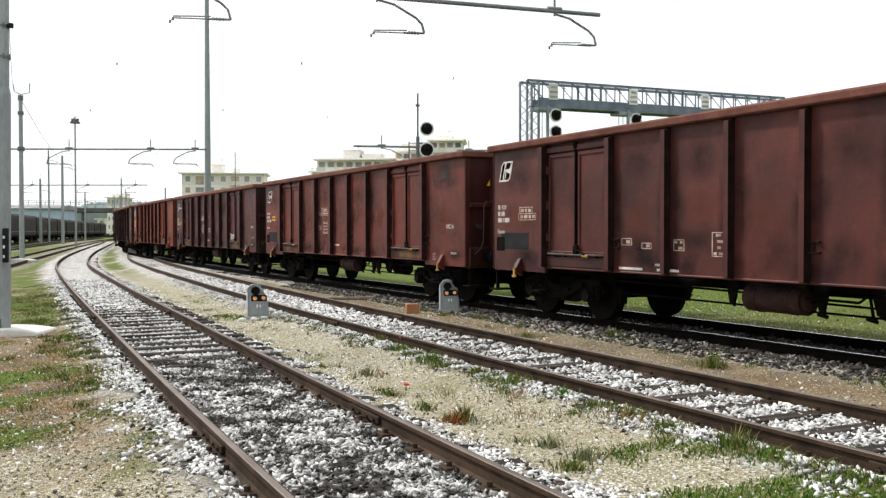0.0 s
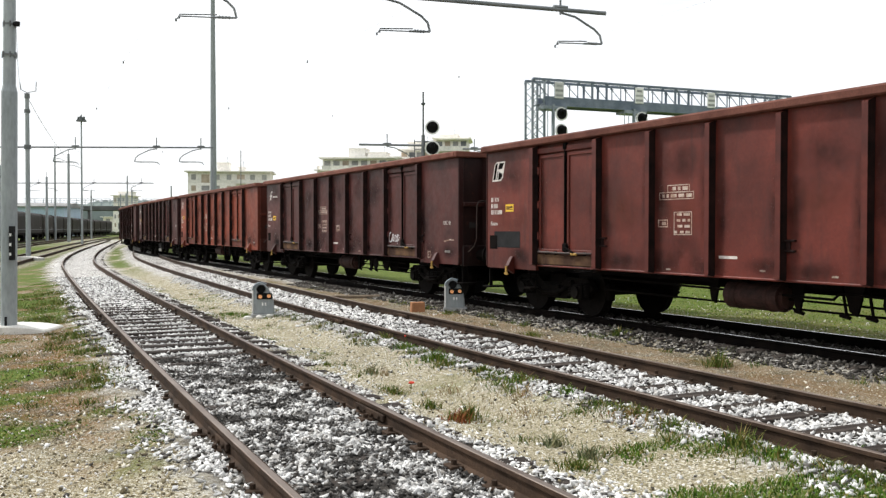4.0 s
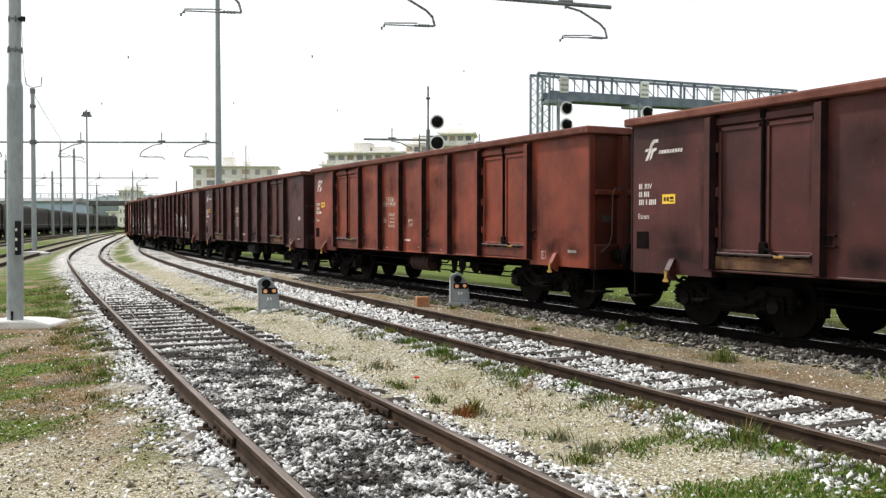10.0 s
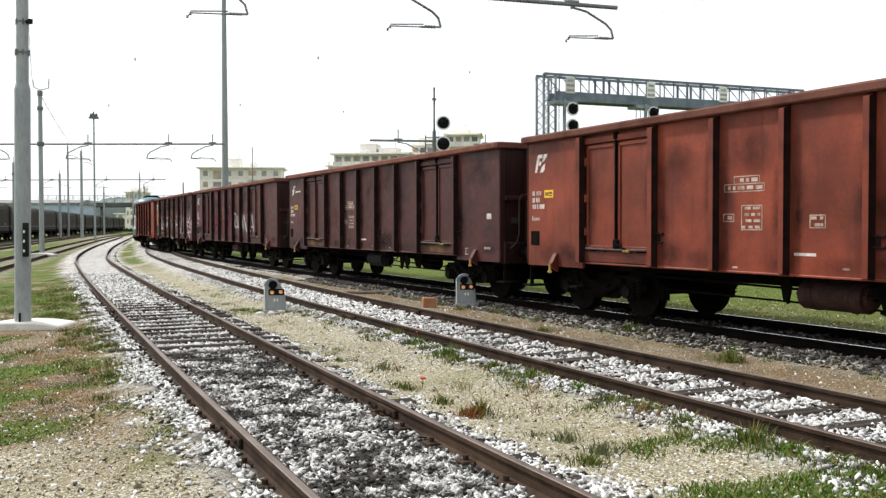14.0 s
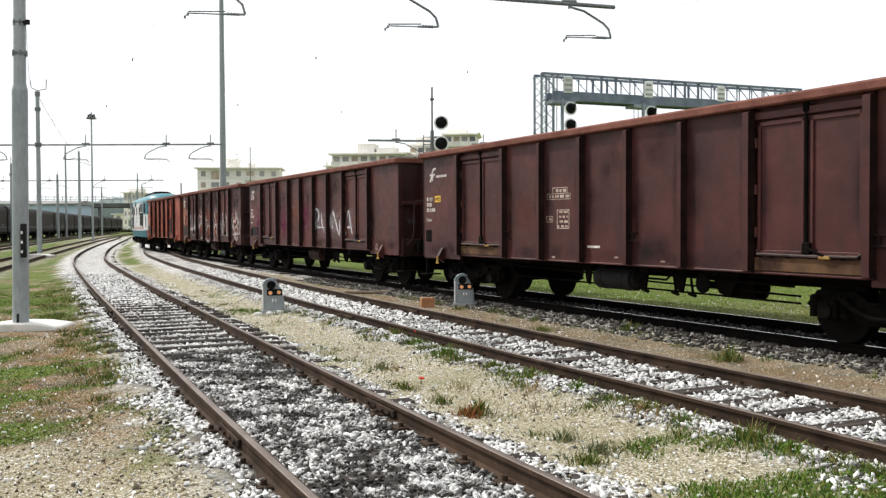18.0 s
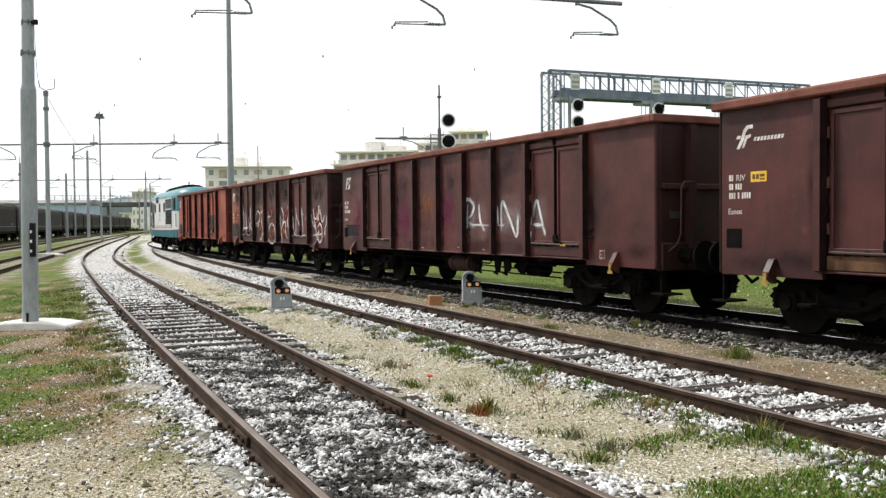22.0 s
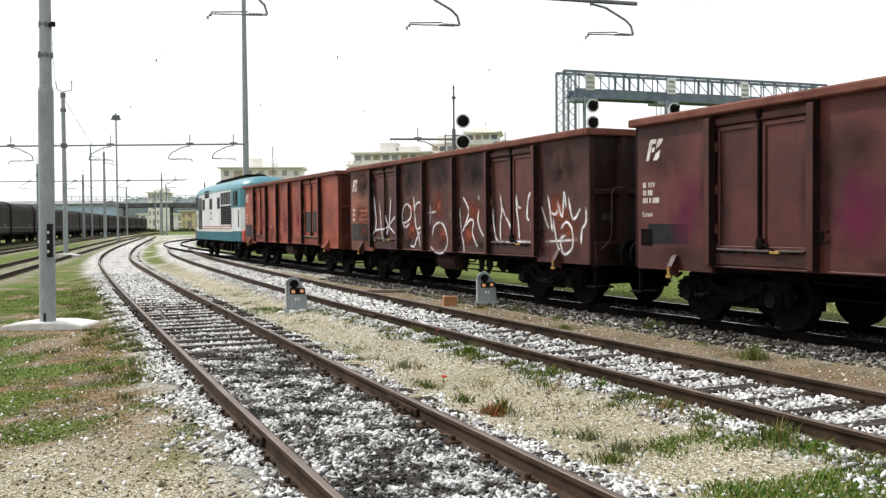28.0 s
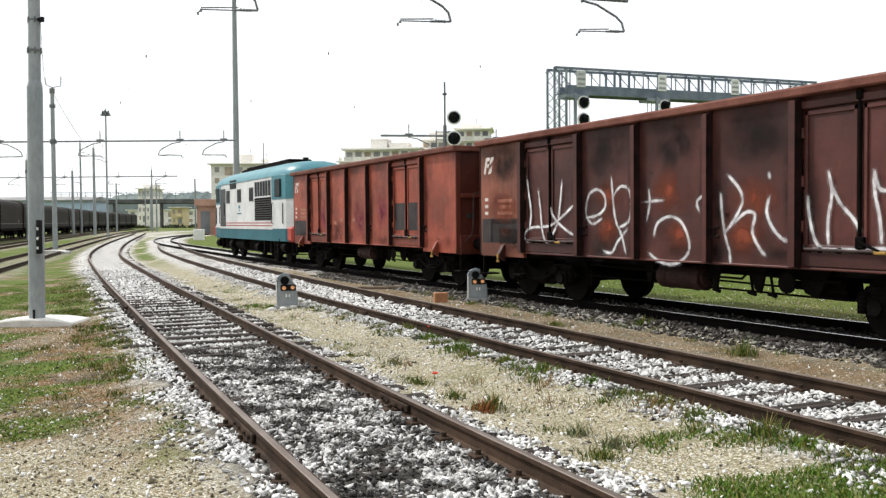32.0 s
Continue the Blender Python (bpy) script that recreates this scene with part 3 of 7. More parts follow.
def y_box(bm, side, x0, x1, y0, y1, z0, z1, bevel=0.0):
    a, b = sorted((side * y0, side * y1))
    return box(bm, x0, x1, a, b, z0, z1, bevel)


def add_bogie(wagon, x):
    bogie = new("bogie")
    bogie.parent = wagon
    bogie.matrix_basis = pose(x, 0, 0)
    for side in (1, -1):
        bm = B()
        prism(bm, [(-1.3, 0.52), (-1.12, 0.72), (-0.5, 0.72), (-0.32, 0.6), (0.32, 0.6), (0.5, 0.72), (1.12, 0.72), (1.3, 0.52), (1.18, 0.44), (0.62, 0.42), (0.42, 0.3), (-0.42, 0.3), (-0.62, 0.42), (-1.18, 0.44)], "y", *sorted((side * 0.94, side * 1.06)))
        box(bm, -0.3, 0.3, *sorted((side * 1.06, side * 1.12)), 0.34, 0.56, 0.02)
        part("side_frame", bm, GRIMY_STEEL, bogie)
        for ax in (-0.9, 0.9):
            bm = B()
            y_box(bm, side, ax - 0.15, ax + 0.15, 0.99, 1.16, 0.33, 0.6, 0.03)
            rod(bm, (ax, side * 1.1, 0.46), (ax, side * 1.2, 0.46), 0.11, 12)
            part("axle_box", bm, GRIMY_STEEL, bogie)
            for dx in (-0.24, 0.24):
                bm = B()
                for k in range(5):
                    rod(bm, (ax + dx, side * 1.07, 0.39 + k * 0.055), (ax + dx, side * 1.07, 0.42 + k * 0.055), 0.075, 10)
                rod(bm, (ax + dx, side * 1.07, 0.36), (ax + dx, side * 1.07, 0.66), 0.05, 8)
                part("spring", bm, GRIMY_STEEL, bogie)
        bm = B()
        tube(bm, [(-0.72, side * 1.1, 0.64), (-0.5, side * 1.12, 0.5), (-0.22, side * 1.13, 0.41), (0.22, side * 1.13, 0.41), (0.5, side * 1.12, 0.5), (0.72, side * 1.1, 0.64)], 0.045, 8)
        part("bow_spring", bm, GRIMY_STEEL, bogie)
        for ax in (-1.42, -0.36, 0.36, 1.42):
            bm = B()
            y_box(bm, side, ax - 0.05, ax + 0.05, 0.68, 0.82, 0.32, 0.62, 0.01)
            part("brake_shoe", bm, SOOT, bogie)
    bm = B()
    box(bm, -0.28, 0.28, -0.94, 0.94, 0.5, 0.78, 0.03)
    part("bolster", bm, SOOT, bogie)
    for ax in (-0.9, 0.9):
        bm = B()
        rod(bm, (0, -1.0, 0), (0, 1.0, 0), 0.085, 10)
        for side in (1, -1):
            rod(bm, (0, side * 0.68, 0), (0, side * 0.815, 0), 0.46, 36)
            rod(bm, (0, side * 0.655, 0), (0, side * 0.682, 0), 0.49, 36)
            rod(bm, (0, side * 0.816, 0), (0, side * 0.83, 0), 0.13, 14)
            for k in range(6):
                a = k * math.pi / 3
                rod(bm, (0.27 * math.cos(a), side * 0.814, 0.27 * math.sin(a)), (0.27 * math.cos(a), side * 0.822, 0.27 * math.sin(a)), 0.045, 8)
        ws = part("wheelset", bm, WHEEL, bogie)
        ws.matrix_basis = pose(ax, 0, 0.46)
    return bogie


def rib_mesh(length, wide=0.11):
    bm = B()
    w, d = wide / 2, 0.125
    prism(bm, [(-w, 0), (-w * 0.82, d), (w * 0.82, d), (w, 0)], "z", 0, length)
    for v in bm.verts:
        if v.co.y > 0.05 and v.co.z > length - 0.01:
            v.co.z -= 0.05
        if v.co.y > 0.05 and v.co.z < 0.01:
            v.co.z += 0.03
    me = mesh_of(bm, "rib", PAINT)
    # both flanks take the shade colour, the front keeps the paint
    me.materials.append(RIB_SHADE_BROWN)
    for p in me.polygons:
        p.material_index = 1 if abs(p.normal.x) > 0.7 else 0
    return me


def add_wagon(name, label, half, posts, ribs, pivot):
    """An open high-sided bogie wagon. posts: where its doors' posts stand; ribs: the other ribs."""
    w = thing(name, label, "goods wagon", group="wagons of the goods train")
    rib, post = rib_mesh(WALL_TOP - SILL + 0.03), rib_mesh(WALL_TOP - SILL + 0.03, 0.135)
    ends = half - 0.02
    for side in (1, -1):
        cuts = sorted([-ends, ends, *posts, *ribs])
        doors = {(posts[0], posts[1]), (posts[2], posts[3])}
        for a, b in zip(cuts, cuts[1:]):
            if (a, b) in doors:
                mid = (a + b) / 2
                bm = B()
                y_box(bm, side, a, b, WALL_Y - 0.11, WALL_Y - 0.05, SILL, WALL_TOP)
                part("door_backing", bm, PAINT, w)
                bm = B()
                y_box(bm, side, a + 0.08, b - 0.08, WALL_Y - 0.05, WALL_Y + 0.02, SILL + 0.01, SILL + 0.2, 0.01)
                part("door_sill", bm, PAINT, w)
                bm = B()
                y_box(bm, side, a + 0.08, b - 0.08, WALL_Y - 0.05, WALL_Y + 0.03, WALL_TOP - 0.17, WALL_TOP - 0.06, 0.01)
                part("door_header", bm, PAINT, w)
                for lo, hi, hinge in ((a + 0.13, mid - 0.05, a + 0.1), (mid + 0.05, b - 0.13, b - 0.1)):
                    bm = B()
                    y_box(bm, side, lo, hi, WALL_Y - 0.05, WALL_Y - 0.012, SILL + 0.24, WALL_TOP - 0.2, 0.012)
                    for z0, z1 in ((SILL + 0.24, SILL + 0.3), (WALL_TOP - 0.26, WALL_TOP - 0.2)):
                        y_box(bm, side, lo, hi, WALL_Y - 0.02, WALL_Y + 0.012, z0, z1, 0.006)
                    for x0, x1 in ((lo, lo + 0.05), (hi - 0.05, hi)):
                        y_box(bm, side, x0, x1, WALL_Y - 0.02, WALL_Y + 0.012, SILL + 0.24, WALL_TOP - 0.2, 0.006)
                    leaf = part("door_leaf", bm, PAINT, w)
                    for z in (1.5, 2.1, 2.75):
                        bm = B()
                        rod(bm, (hinge, side * (WALL_Y + 0.01), z - 0.07), (hinge, side * (WALL_Y + 0.01), z + 0.07), 0.025, 8)
                        part("hinge", bm, PAINT, leaf)
                bm = B()
                rod(bm, (mid, side * (WALL_Y + 0.02), SILL + 0.22), (mid, side * (WALL_Y + 0.02), WALL_TOP - 0.08), 0.024, 8)
                y_box(bm, side, mid - 0.05, mid + 0.05, WALL_Y, WALL_Y + 0.05, WALL_TOP - 0.14, WALL_TOP - 0.02, 0.01)
                part("locking_bar", bm, SOOT, w)
                bm = B()
                y_box(bm, side, mid - 0.09, mid + 0.05, WALL_Y, WALL_Y + 0.06, SILL + 0.26, SILL + 0.42, 0.015)
                rod(bm, (mid, side * (WALL_Y + 0.05), SILL + 0.36), (mid - 0.32, side * (WALL_Y + 0.06), SILL + 0.24), 0.02, 8)
                handle = part("door_handle", bm, SOOT, w)
                bm = B()
                y_box(bm, side, mid - 0.42, mid - 0.24, WALL_Y + 0.045, WALL_Y + 0.08, SILL + 0.2, SILL + 0.245, 0.01)
                part("grip", bm, GRIMY_YELLOW, handle, "worn yellow grip")
                bm = B()
                tube(bm, [(a + 0.12, side * (WALL_Y + 0.0), SILL + 0.3), (a + 0.16, side * (WALL_Y + 0.045), SILL + 0.245), (mid, side * (WALL_Y + 0.05), SILL + 0.235), (b - 0.16, side * (WALL_Y + 0.045), SILL + 0.245), (b - 0.12, side * (WALL_Y + 0.0), SILL + 0.3)], 0.02, 7)
                part("door_rail", bm, HANDRAIL, w, "worn round rail along the door foot")
                for x in (a + 0.4, mid + 0.3, b - 0.4):
                    bm = B()
                    y_box(bm, side, x - 0.03, x + 0.03, WALL_Y, WALL_Y + 0.045, SILL + 0.2, SILL + 0.27, 0.008)
                    part("latch", bm, SOOT, w)
            else:
                bm = B()
                y_box(bm, side, a, b, WALL_Y - 0.06, WALL_Y, SILL - (0.12 if max(abs(a), abs(b)) > ends - 0.1 else 0.0), WALL_TOP)
                part("side_panel", bm, PAINT, w)
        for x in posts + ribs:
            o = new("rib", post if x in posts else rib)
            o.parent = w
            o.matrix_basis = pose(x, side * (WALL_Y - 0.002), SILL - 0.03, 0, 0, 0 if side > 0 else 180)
        for x in (posts[2] - 0.16, min(ribs, key=lambda q: abs(q + 0.7)) - 0.15, posts[0] - 0.16):
            bm = B()
            for z in (1.32, 1.46):
                y_box(bm, side, x - 0.07, x + 0.1, WALL_Y - 0.002, WALL_Y + 0.05, z, z + 0.03, 0.006)
            y_box(bm, side, x + 0.02, x + 0.09, WALL_Y - 0.002, WALL_Y + 0.025, 1.34, 1.47, 0.006)
            part("tie_hook", bm, RIB_SHADE_BROWN, w)
        bm = B()
        prism(bm, [(side * (WALL_Y - 0.07), WALL_TOP), (side * (WALL_Y + 0.11), WALL_TOP), (side * (WALL_Y + 0.13), WALL_TOP + 0.02), (side * (WALL_Y + 0.13), RIM_TOP - 0.03), (side * (WALL_Y + 0.1), RIM_TOP), (side * (WALL_Y - 0.07), RIM_TOP)], "x", -half, half)
        part("top_rim", bm, SUNLIT_RIM_RUST, w)
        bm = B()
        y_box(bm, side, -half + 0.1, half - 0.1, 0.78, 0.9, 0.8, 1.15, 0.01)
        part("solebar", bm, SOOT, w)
        bm = B()
        y_box(bm, side, -half + 1.9, half - 1.9, WALL_Y - 0.08, WALL_Y + 0.012, SILL - 0.035, SILL + 0.0, 0.01)
        part("lower_chord", bm, PAINT, w)
        for e in (1, -1):
            bm = B()
            x = e * (half - 1.02)
            prism(bm, [(side * 1.4, SILL + 0.14), (side * 1.45, SILL + 0.12), (side * 1.55, SILL - 0.05), (side * 1.55, SILL - 0.12), (side * 1.4, SILL - 0.22)], "x", x - 0.055, x + 0.055)
            lift = part("jacking_bracket", bm, PAINT, w)
            bm = B()
            prism(bm, [(x - 0.035, SILL - 0.06), (x + 0.035, SILL - 0.06), (x + 0.02, SILL - 0.17), (x + 0.065, SILL - 0.21), (x + 0.06, SILL - 0.235), (x - 0.06, SILL - 0.235), (x - 0.065, SILL - 0.21), (x - 0.02, SILL - 0.17)], "y", *sorted((side * 1.552, side * 1.575)))
            part("tie_down_hook", bm, GRIMY_YELLOW, lift, "yellow tie-down hook")
            bm = B()
            y_box(bm, side, x - e * 0.55 - 0.12, x - e * 0.55 + 0.12, 1.2, 1.42, SILL - 0.5, SILL - 0.46, 0.005)
            for dx in (-0.11, 0.11):
                rod(bm, (x - e * 0.55 + dx, side * 1.3, SILL - 0.48), (x - e * 0.55 + dx, side * 1.25, SILL), 0.012, 6)
            part("step", bm, SOOT, w)
    for e in (1, -1):
        bm = B()
        box(bm, *sorted((e * (half - 0.06), e * half)), -WALL_Y + 0.01, WALL_Y - 0.01, SILL, WALL_TOP)
        part("end_wall", bm, PAINT, w)
        for y in (-0.7, 0.7):
            bm = B()
            prism(bm, [(y - 0.09, 0), (y - 0.06, e * 0.12), (y + 0.06, e * 0.12), (y + 0.09, 0)], "z", SILL - 0.1, WALL_TOP - 0.02)
            for v in bm.verts:
                v.co.x, v.co.y = v.co.y + e * half, v.co.x
            part("end_post", bm, PAINT, w)
        for y in (-WALL_Y + 0.05, WALL_Y - 0.05):
            bm = B()
            box(bm, *sorted((e * half, e * (half + 0.03))), y - 0.06, y + 0.06, SILL - 0.1, WALL_TOP, 0.01)
            part("corner_post", bm, PAINT, w)
        bm = B()
        box(bm, *sorted((e * half, e * (half + 0.08))), -WALL_Y + 0.1, WALL_Y - 0.1, 2.14, 2.24, 0.015)
        part("end_rail", bm, PAINT, w)
        bm = B()
        box(bm, *sorted((e * (half - 0.07), e * (half + 0.1))), -WALL_Y - 0.12, WALL_Y + 0.12, WALL_TOP, RIM_TOP - 0.003, 0.02)
        part("end_rim", bm, SUNLIT_RIM_RUST, w)
        bm = B()
        box(bm, *sorted((e * (half - 0.1), e * (half + 0.07))), -1.33, 1.33, 0.8, 1.26, 0.02)
        part("headstock", bm, PAINT, w)
        for y in (-0.875, 0.875):
            bm = B()
            rod(bm, (e * (half + 0.06), y, 1.05), (e * (half + 0.36), y, 1.05), 0.13, 14)
            rod(bm, (e * (half + 0.3), y, 1.05), (e * (half + 0.55), y, 1.05), 0.09, 12)
            rod(bm, (e * (half + 0.55), y, 1.05), (e * (half + 0.595), y, 1.05), 0.25, 22)
            part("buffer", bm, SOOT, w)
        bm = B()
        box(bm, *sorted((e * (half + 0.05), e * (half + 0.32))), -0.04, 0.04, 1.0, 1.12, 0.01)
        rod(bm, (e * (half + 0.3), -0.07, 1.02), (e * (half + 0.58), -0.07, 0.9), 0.022, 8)
        rod(bm, (e * (half + 0.3), 0.07, 1.02), (e * (half + 0.58), 0.07, 0.9), 0.022, 8)
        part("coupling", bm, SOOT, w)
        bm = B()
        tube(bm, [(e * (half + 0.07), -0.35, 0.95), (e * (half + 0.2), -0.35, 0.7), (e * (half + 0.42), -0.3, 0.58), (e * (half + 0.6), -0.25, 0.66)], 0.028, 8)
        part("brake_hose", bm, SOOT, w)
        bm = B()
        tube(bm, [(e * (half + 0.06), 0.72, 2.2), (e * (half + 0.2), 0.78, 2.26), (e * (half + 0.22), 1.0, 2.26), (e * (half + 0.22), 1.06, 2.16), (e * (half + 0.22), 1.07, 1.4), (e * (half + 0.18), 1.11, 1.24), (e * (half + 0.08), 1.2, 1.12)], 0.015, 7)
        part("grab_handle", bm, HANDRAIL, w, "bent brown handrail")
        bm = B()
        box(bm, *sorted((e * (half - 0.12), e * (half + 0.2))), 1.0, 1.42, 0.4, 0.435, 0.008)
        box(bm, *sorted((e * (half + 0.02), e * (half + 0.05))), 1.26, 1.33, 0.42, 0.9)
        part("corner_step", bm, GRIMY_STEEL, w)
        for y, z in ((1.02, 1.72), (0.5, 1.5)):
            bm = B()
            box(bm, *sorted((e * half, e * (half + 0.012))), y - 0.11, y + 0.11, z - 0.06, z + 0.06)
            part("data_plate", bm, GREY_PANEL, w)
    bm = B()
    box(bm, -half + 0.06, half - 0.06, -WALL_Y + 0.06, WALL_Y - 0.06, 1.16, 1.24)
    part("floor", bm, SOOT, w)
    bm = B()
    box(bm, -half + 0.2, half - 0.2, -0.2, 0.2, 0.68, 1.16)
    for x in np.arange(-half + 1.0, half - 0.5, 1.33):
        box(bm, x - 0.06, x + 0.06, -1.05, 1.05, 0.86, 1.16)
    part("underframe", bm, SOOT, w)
    bm = B()
    rod(bm, (-0.3, 0.96, 0.66), (0.7, 0.96, 0.66), 0.205, 22)
    rod(bm, (-0.36, 0.96, 0.66), (-0.3, 0.96, 0.66), 0.15, 18)
    rod(bm, (0.7, 0.96, 0.66), (0.76, 0.96, 0.66), 0.15, 18)
    for x in (-0.1, 0.5):
        rod(bm, (x - 0.025, 0.96, 0.66), (x + 0.025, 0.96, 0.66), 0.214, 22)
    part("air_tank", bm, TANK_BROWN, w, "sooty brown air reservoir")
    bm = B()
    rod(bm, (-2.9, 0.7, 0.64), (-2.35, 0.7, 0.64), 0.18, 16)
    rod(bm, (-2.35, 0.7, 0.64), (-1.7, 0.7, 0.64), 0.06, 10)
    part("brake_cylinder", bm, SOOT, w)
    bm = B()
    rod(bm, (-pivot + 1.5, 0.95, 0.5), (pivot - 1.5, 0.95, 0.54), 0.016, 6)
    rod(bm, (-pivot + 1.5, 0.95, 0.6), (0.9, 0.95, 0.66), 0.016, 6)
    part("brake_rod", bm, SOOT, w)
    for x in (-1.75, -1.35, -0.6):
        bm = B()
        rod(bm, (x, 1.0, 0.48), (x + 0.08, 1.0, 0.9), 0.022, 6)
        rod(bm, (x - 0.05, 1.0, 0.47), (x + 0.1, 1.0, 0.5), 0.03, 6)
        part("brake_lever", bm, SOOT, w)
    for x, wd in ((-1.5, 0.16), (-2.5, 0.3), (1.0, 0.12), (-0.6, 0.12)):
        bm = B()
        prism(bm, [(x - wd, 0.88), (x + wd, 0.88), (x + wd * 0.4, 0.56), (x - wd * 0.3, 0.5)], "y", 1.02, 1.06)
        part("hanger_plate", bm, SOOT, w)
    bm = B()
    tube(bm, [(-pivot + 1.5, 1.08, 0.74), (-1.3, 1.08, 0.78), (-1.2, 1.08, 0.7), (0.5, 1.08, 0.72), (pivot - 1.6, 1.08, 0.76)], 0.02, 6)
    part("brake_pipe", bm, SOOT, w)
    bm = B()
    rod(bm, (-2.2, 1.2, 0.7), (-2.2, 1.23, 0.7), 0.15, 16)
    part("brake_handwheel", bm, SOOT, w)
    for x in (-pivot, pivot):
        add_bogie(w, x)
    return w


def tint(w, colour, rng):
    """The paint's colour on each painted piece of a wagon."""
    for o in w.children_recursive:
        if o.type == "MESH" and o.data.materials and o.data.materials[0] == PAINT:
            k = rng.uniform(0.75, 1.3) if colour == GRIMY_BROWN else rng.uniform(0.88, 1.12)
            # wagon ends face off the sun: that shade, with some grime, darkens their tint
            end_shade = 0.22 if colour in (GRIMY_BROWN, MAROON) else 0.3
            k = k * (0.6 if o.name.startswith("door_sill") else end_shade if o.name.startswith(("end_wall", "end_post", "headstock")) else end_shade + 0.2 if o.name.startswith(("end_rail", "corner_post")) else 1.0)
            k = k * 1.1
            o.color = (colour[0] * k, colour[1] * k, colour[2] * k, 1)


LONG_POSTS, LONG_RIBS = [-5.34, -3.37, 3.4, 5.4], [-2.0, -0.665, 0.665, 2.0]
SHORT_POSTS, SHORT_RIBS = [-4.58, -2.56, 2.56, 4.58], [-0.87, 0.87]
rng_tint = random.Random(3)
MAROON, DARK_MAROON, RUST_RED, ORANGE_RED = (0.054, 0.0125, 0.0105), (0.049, 0.0122, 0.0106), (0.095, 0.0172, 0.0112), (0.165, 0.032, 0.0145)
SOOTY_RED, ROSY_MAROON = (0.062, 0.0135, 0.01), (0.062, 0.0162, 0.0138)
GRIMY_BROWN = (0.068, 0.0195, 0.0155)
BRIGHT_ORANGE = (0.225, 0.05, 0.028)
long_one = add_wagon("open_wagon", "red-brown open goods wagon with sooty patches", 7.27, LONG_POSTS, LONG_RIBS, 5.35)
short_one = add_wagon("open_wagon", "dark red-brown open goods wagon covered in white graffiti", 6.42, SHORT_POSTS, SHORT_RIBS, 4.5)
WAGONS = [long_one]
for label in ("rust-red open goods wagon with a faded logo", "maroon open goods wagon with a white scribble on its side", "orange-red open goods wagon with a faded white logo",
              "dark maroon open goods wagon with white stencilled bars", "maroon open goods wagon sprayed with large white letters"):
    c = copy_thing(long_one, pose(0, 0, 0))
    WAGONS.append(tagged(c, label))
WAGONS.append(short_one)
WAGONS.append(tagged(copy_thing(short_one, pose(0, 0, 0)), "orange-red open goods wagon coupled to the locomotive"))
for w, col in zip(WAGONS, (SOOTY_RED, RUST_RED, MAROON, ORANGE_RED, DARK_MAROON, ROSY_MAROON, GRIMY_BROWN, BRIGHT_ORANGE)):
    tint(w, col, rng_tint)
for o in WAGONS[4].children:
    if o.name.startswith("air_tank"):
        o.material_slots[0].link = "OBJECT"
        o.material_slots[0].material = TANK_GREY
        tagged(o, "sooty dark grey air reservoir")
# three wagons' doors have sills worn to bare rust; the graffiti wagon's first panel is plain rust red
for o in (*WAGONS[1].children, *WAGONS[2].children, *WAGONS[4].children):
    if o.name.startswith("door_sill"):
        o.material_slots[0].link = "OBJECT"
        o.material_slots[0].material = DOOR_RUST
for o in WAGONS[6].children:
    if o.name.startswith("side_panel") and max(v.co.x for v in o.data.vertices) > 6.3:
        o.color = (0.17, 0.055, 0.032, 1)

# where each wagon's middle runs, in metres behind the fourth wagon, and its half distance of bogies
BEHIND = [-47.27, -31.53, -15.74, 0.0, 15.64, 31.68, 46.78, 60.82]
PIVOTS = [5.35] * 6 + [4.5] * 2
TRAIN = [(w, b, p) for w, b, p in zip(WAGONS, BEHIND, PIVOTS)]


# ---- masts, beams and signals ----
def ground_at(x, y):
    return float(ground_height(np.array([x]), np.array([y]))[0])


def mast(name, label, x, y, height, r0, r1, material=GREY_STEEL, step=None):
    m = thing(name, label, "mast", pose(x, y, ground_at(x, y) - 0.05))
    bm = B()
    if step:
        rod(bm, (0, 0, 0), (0, 0, step), r0, 16, r0 * 0.96)
        rod(bm, (0, 0, step), (0, 0, step + 0.12), r0 * 0.96, 16, r1)
        rod(bm, (0, 0, step + 0.12), (0, 0, height), r1, 16, r1 * 0.9)
    else:
        rod(bm, (0, 0, 0), (0, 0, height), r0, 14, r1)
    part("pole", bm, material, m, smooth=True)
    bm = B()
    rod(bm, (0, 0, 0), (0, 0, 0.16), r0 * 1.18, 16)
    part("base_collar", bm, DARK_STEEL, m)
    return m


near_mast = mast("catenary_mast", "grey round steel catenary mast on a concrete foot", -7.52, 16.35, 8.9, 0.138, 0.105, GREY_STEEL, 4.33)
near_mast.matrix_basis = near_mast.matrix_basis @ pose(0, 0, 0, 0, 0.65, 0)
for z, r in ((4.98, 0.122), (5.52, 0.108)):
    bm = B()
    rod(bm, (0, 0, z - 0.018), (0, 0, z + 0.018), r, 14)
    clamp = part("clamp", bm, DARK_STEEL, near_mast)
    for k in range(6):
        a = k * math.pi / 3
        bm = B()
        rod(bm, (r * math.cos(a), r * math.sin(a), z - 0.05), (r * math.cos(a), r * math.sin(a), z + 0.05), 0.014, 6)
        part("bolt", bm, DARK_STEEL, clamp)
bm = B()
rod(bm, (0.1, -0.05, 5.52), (0.18, -0.06, 5.52), 0.035, 10)
rod(bm, (0.17, -0.06, 5.48), (0.17, -0.06, 5.56), 0.04, 10)
part("insulator", bm, BLACK, near_mast, "dark insulator")
bm = B()
box(bm, 0.09, 0.17, -0.22, -0.12, 1.36, 1.96, 0.01)
plate = part("marker_plate", bm, BLACK, near_mast, "narrow black marker plate")
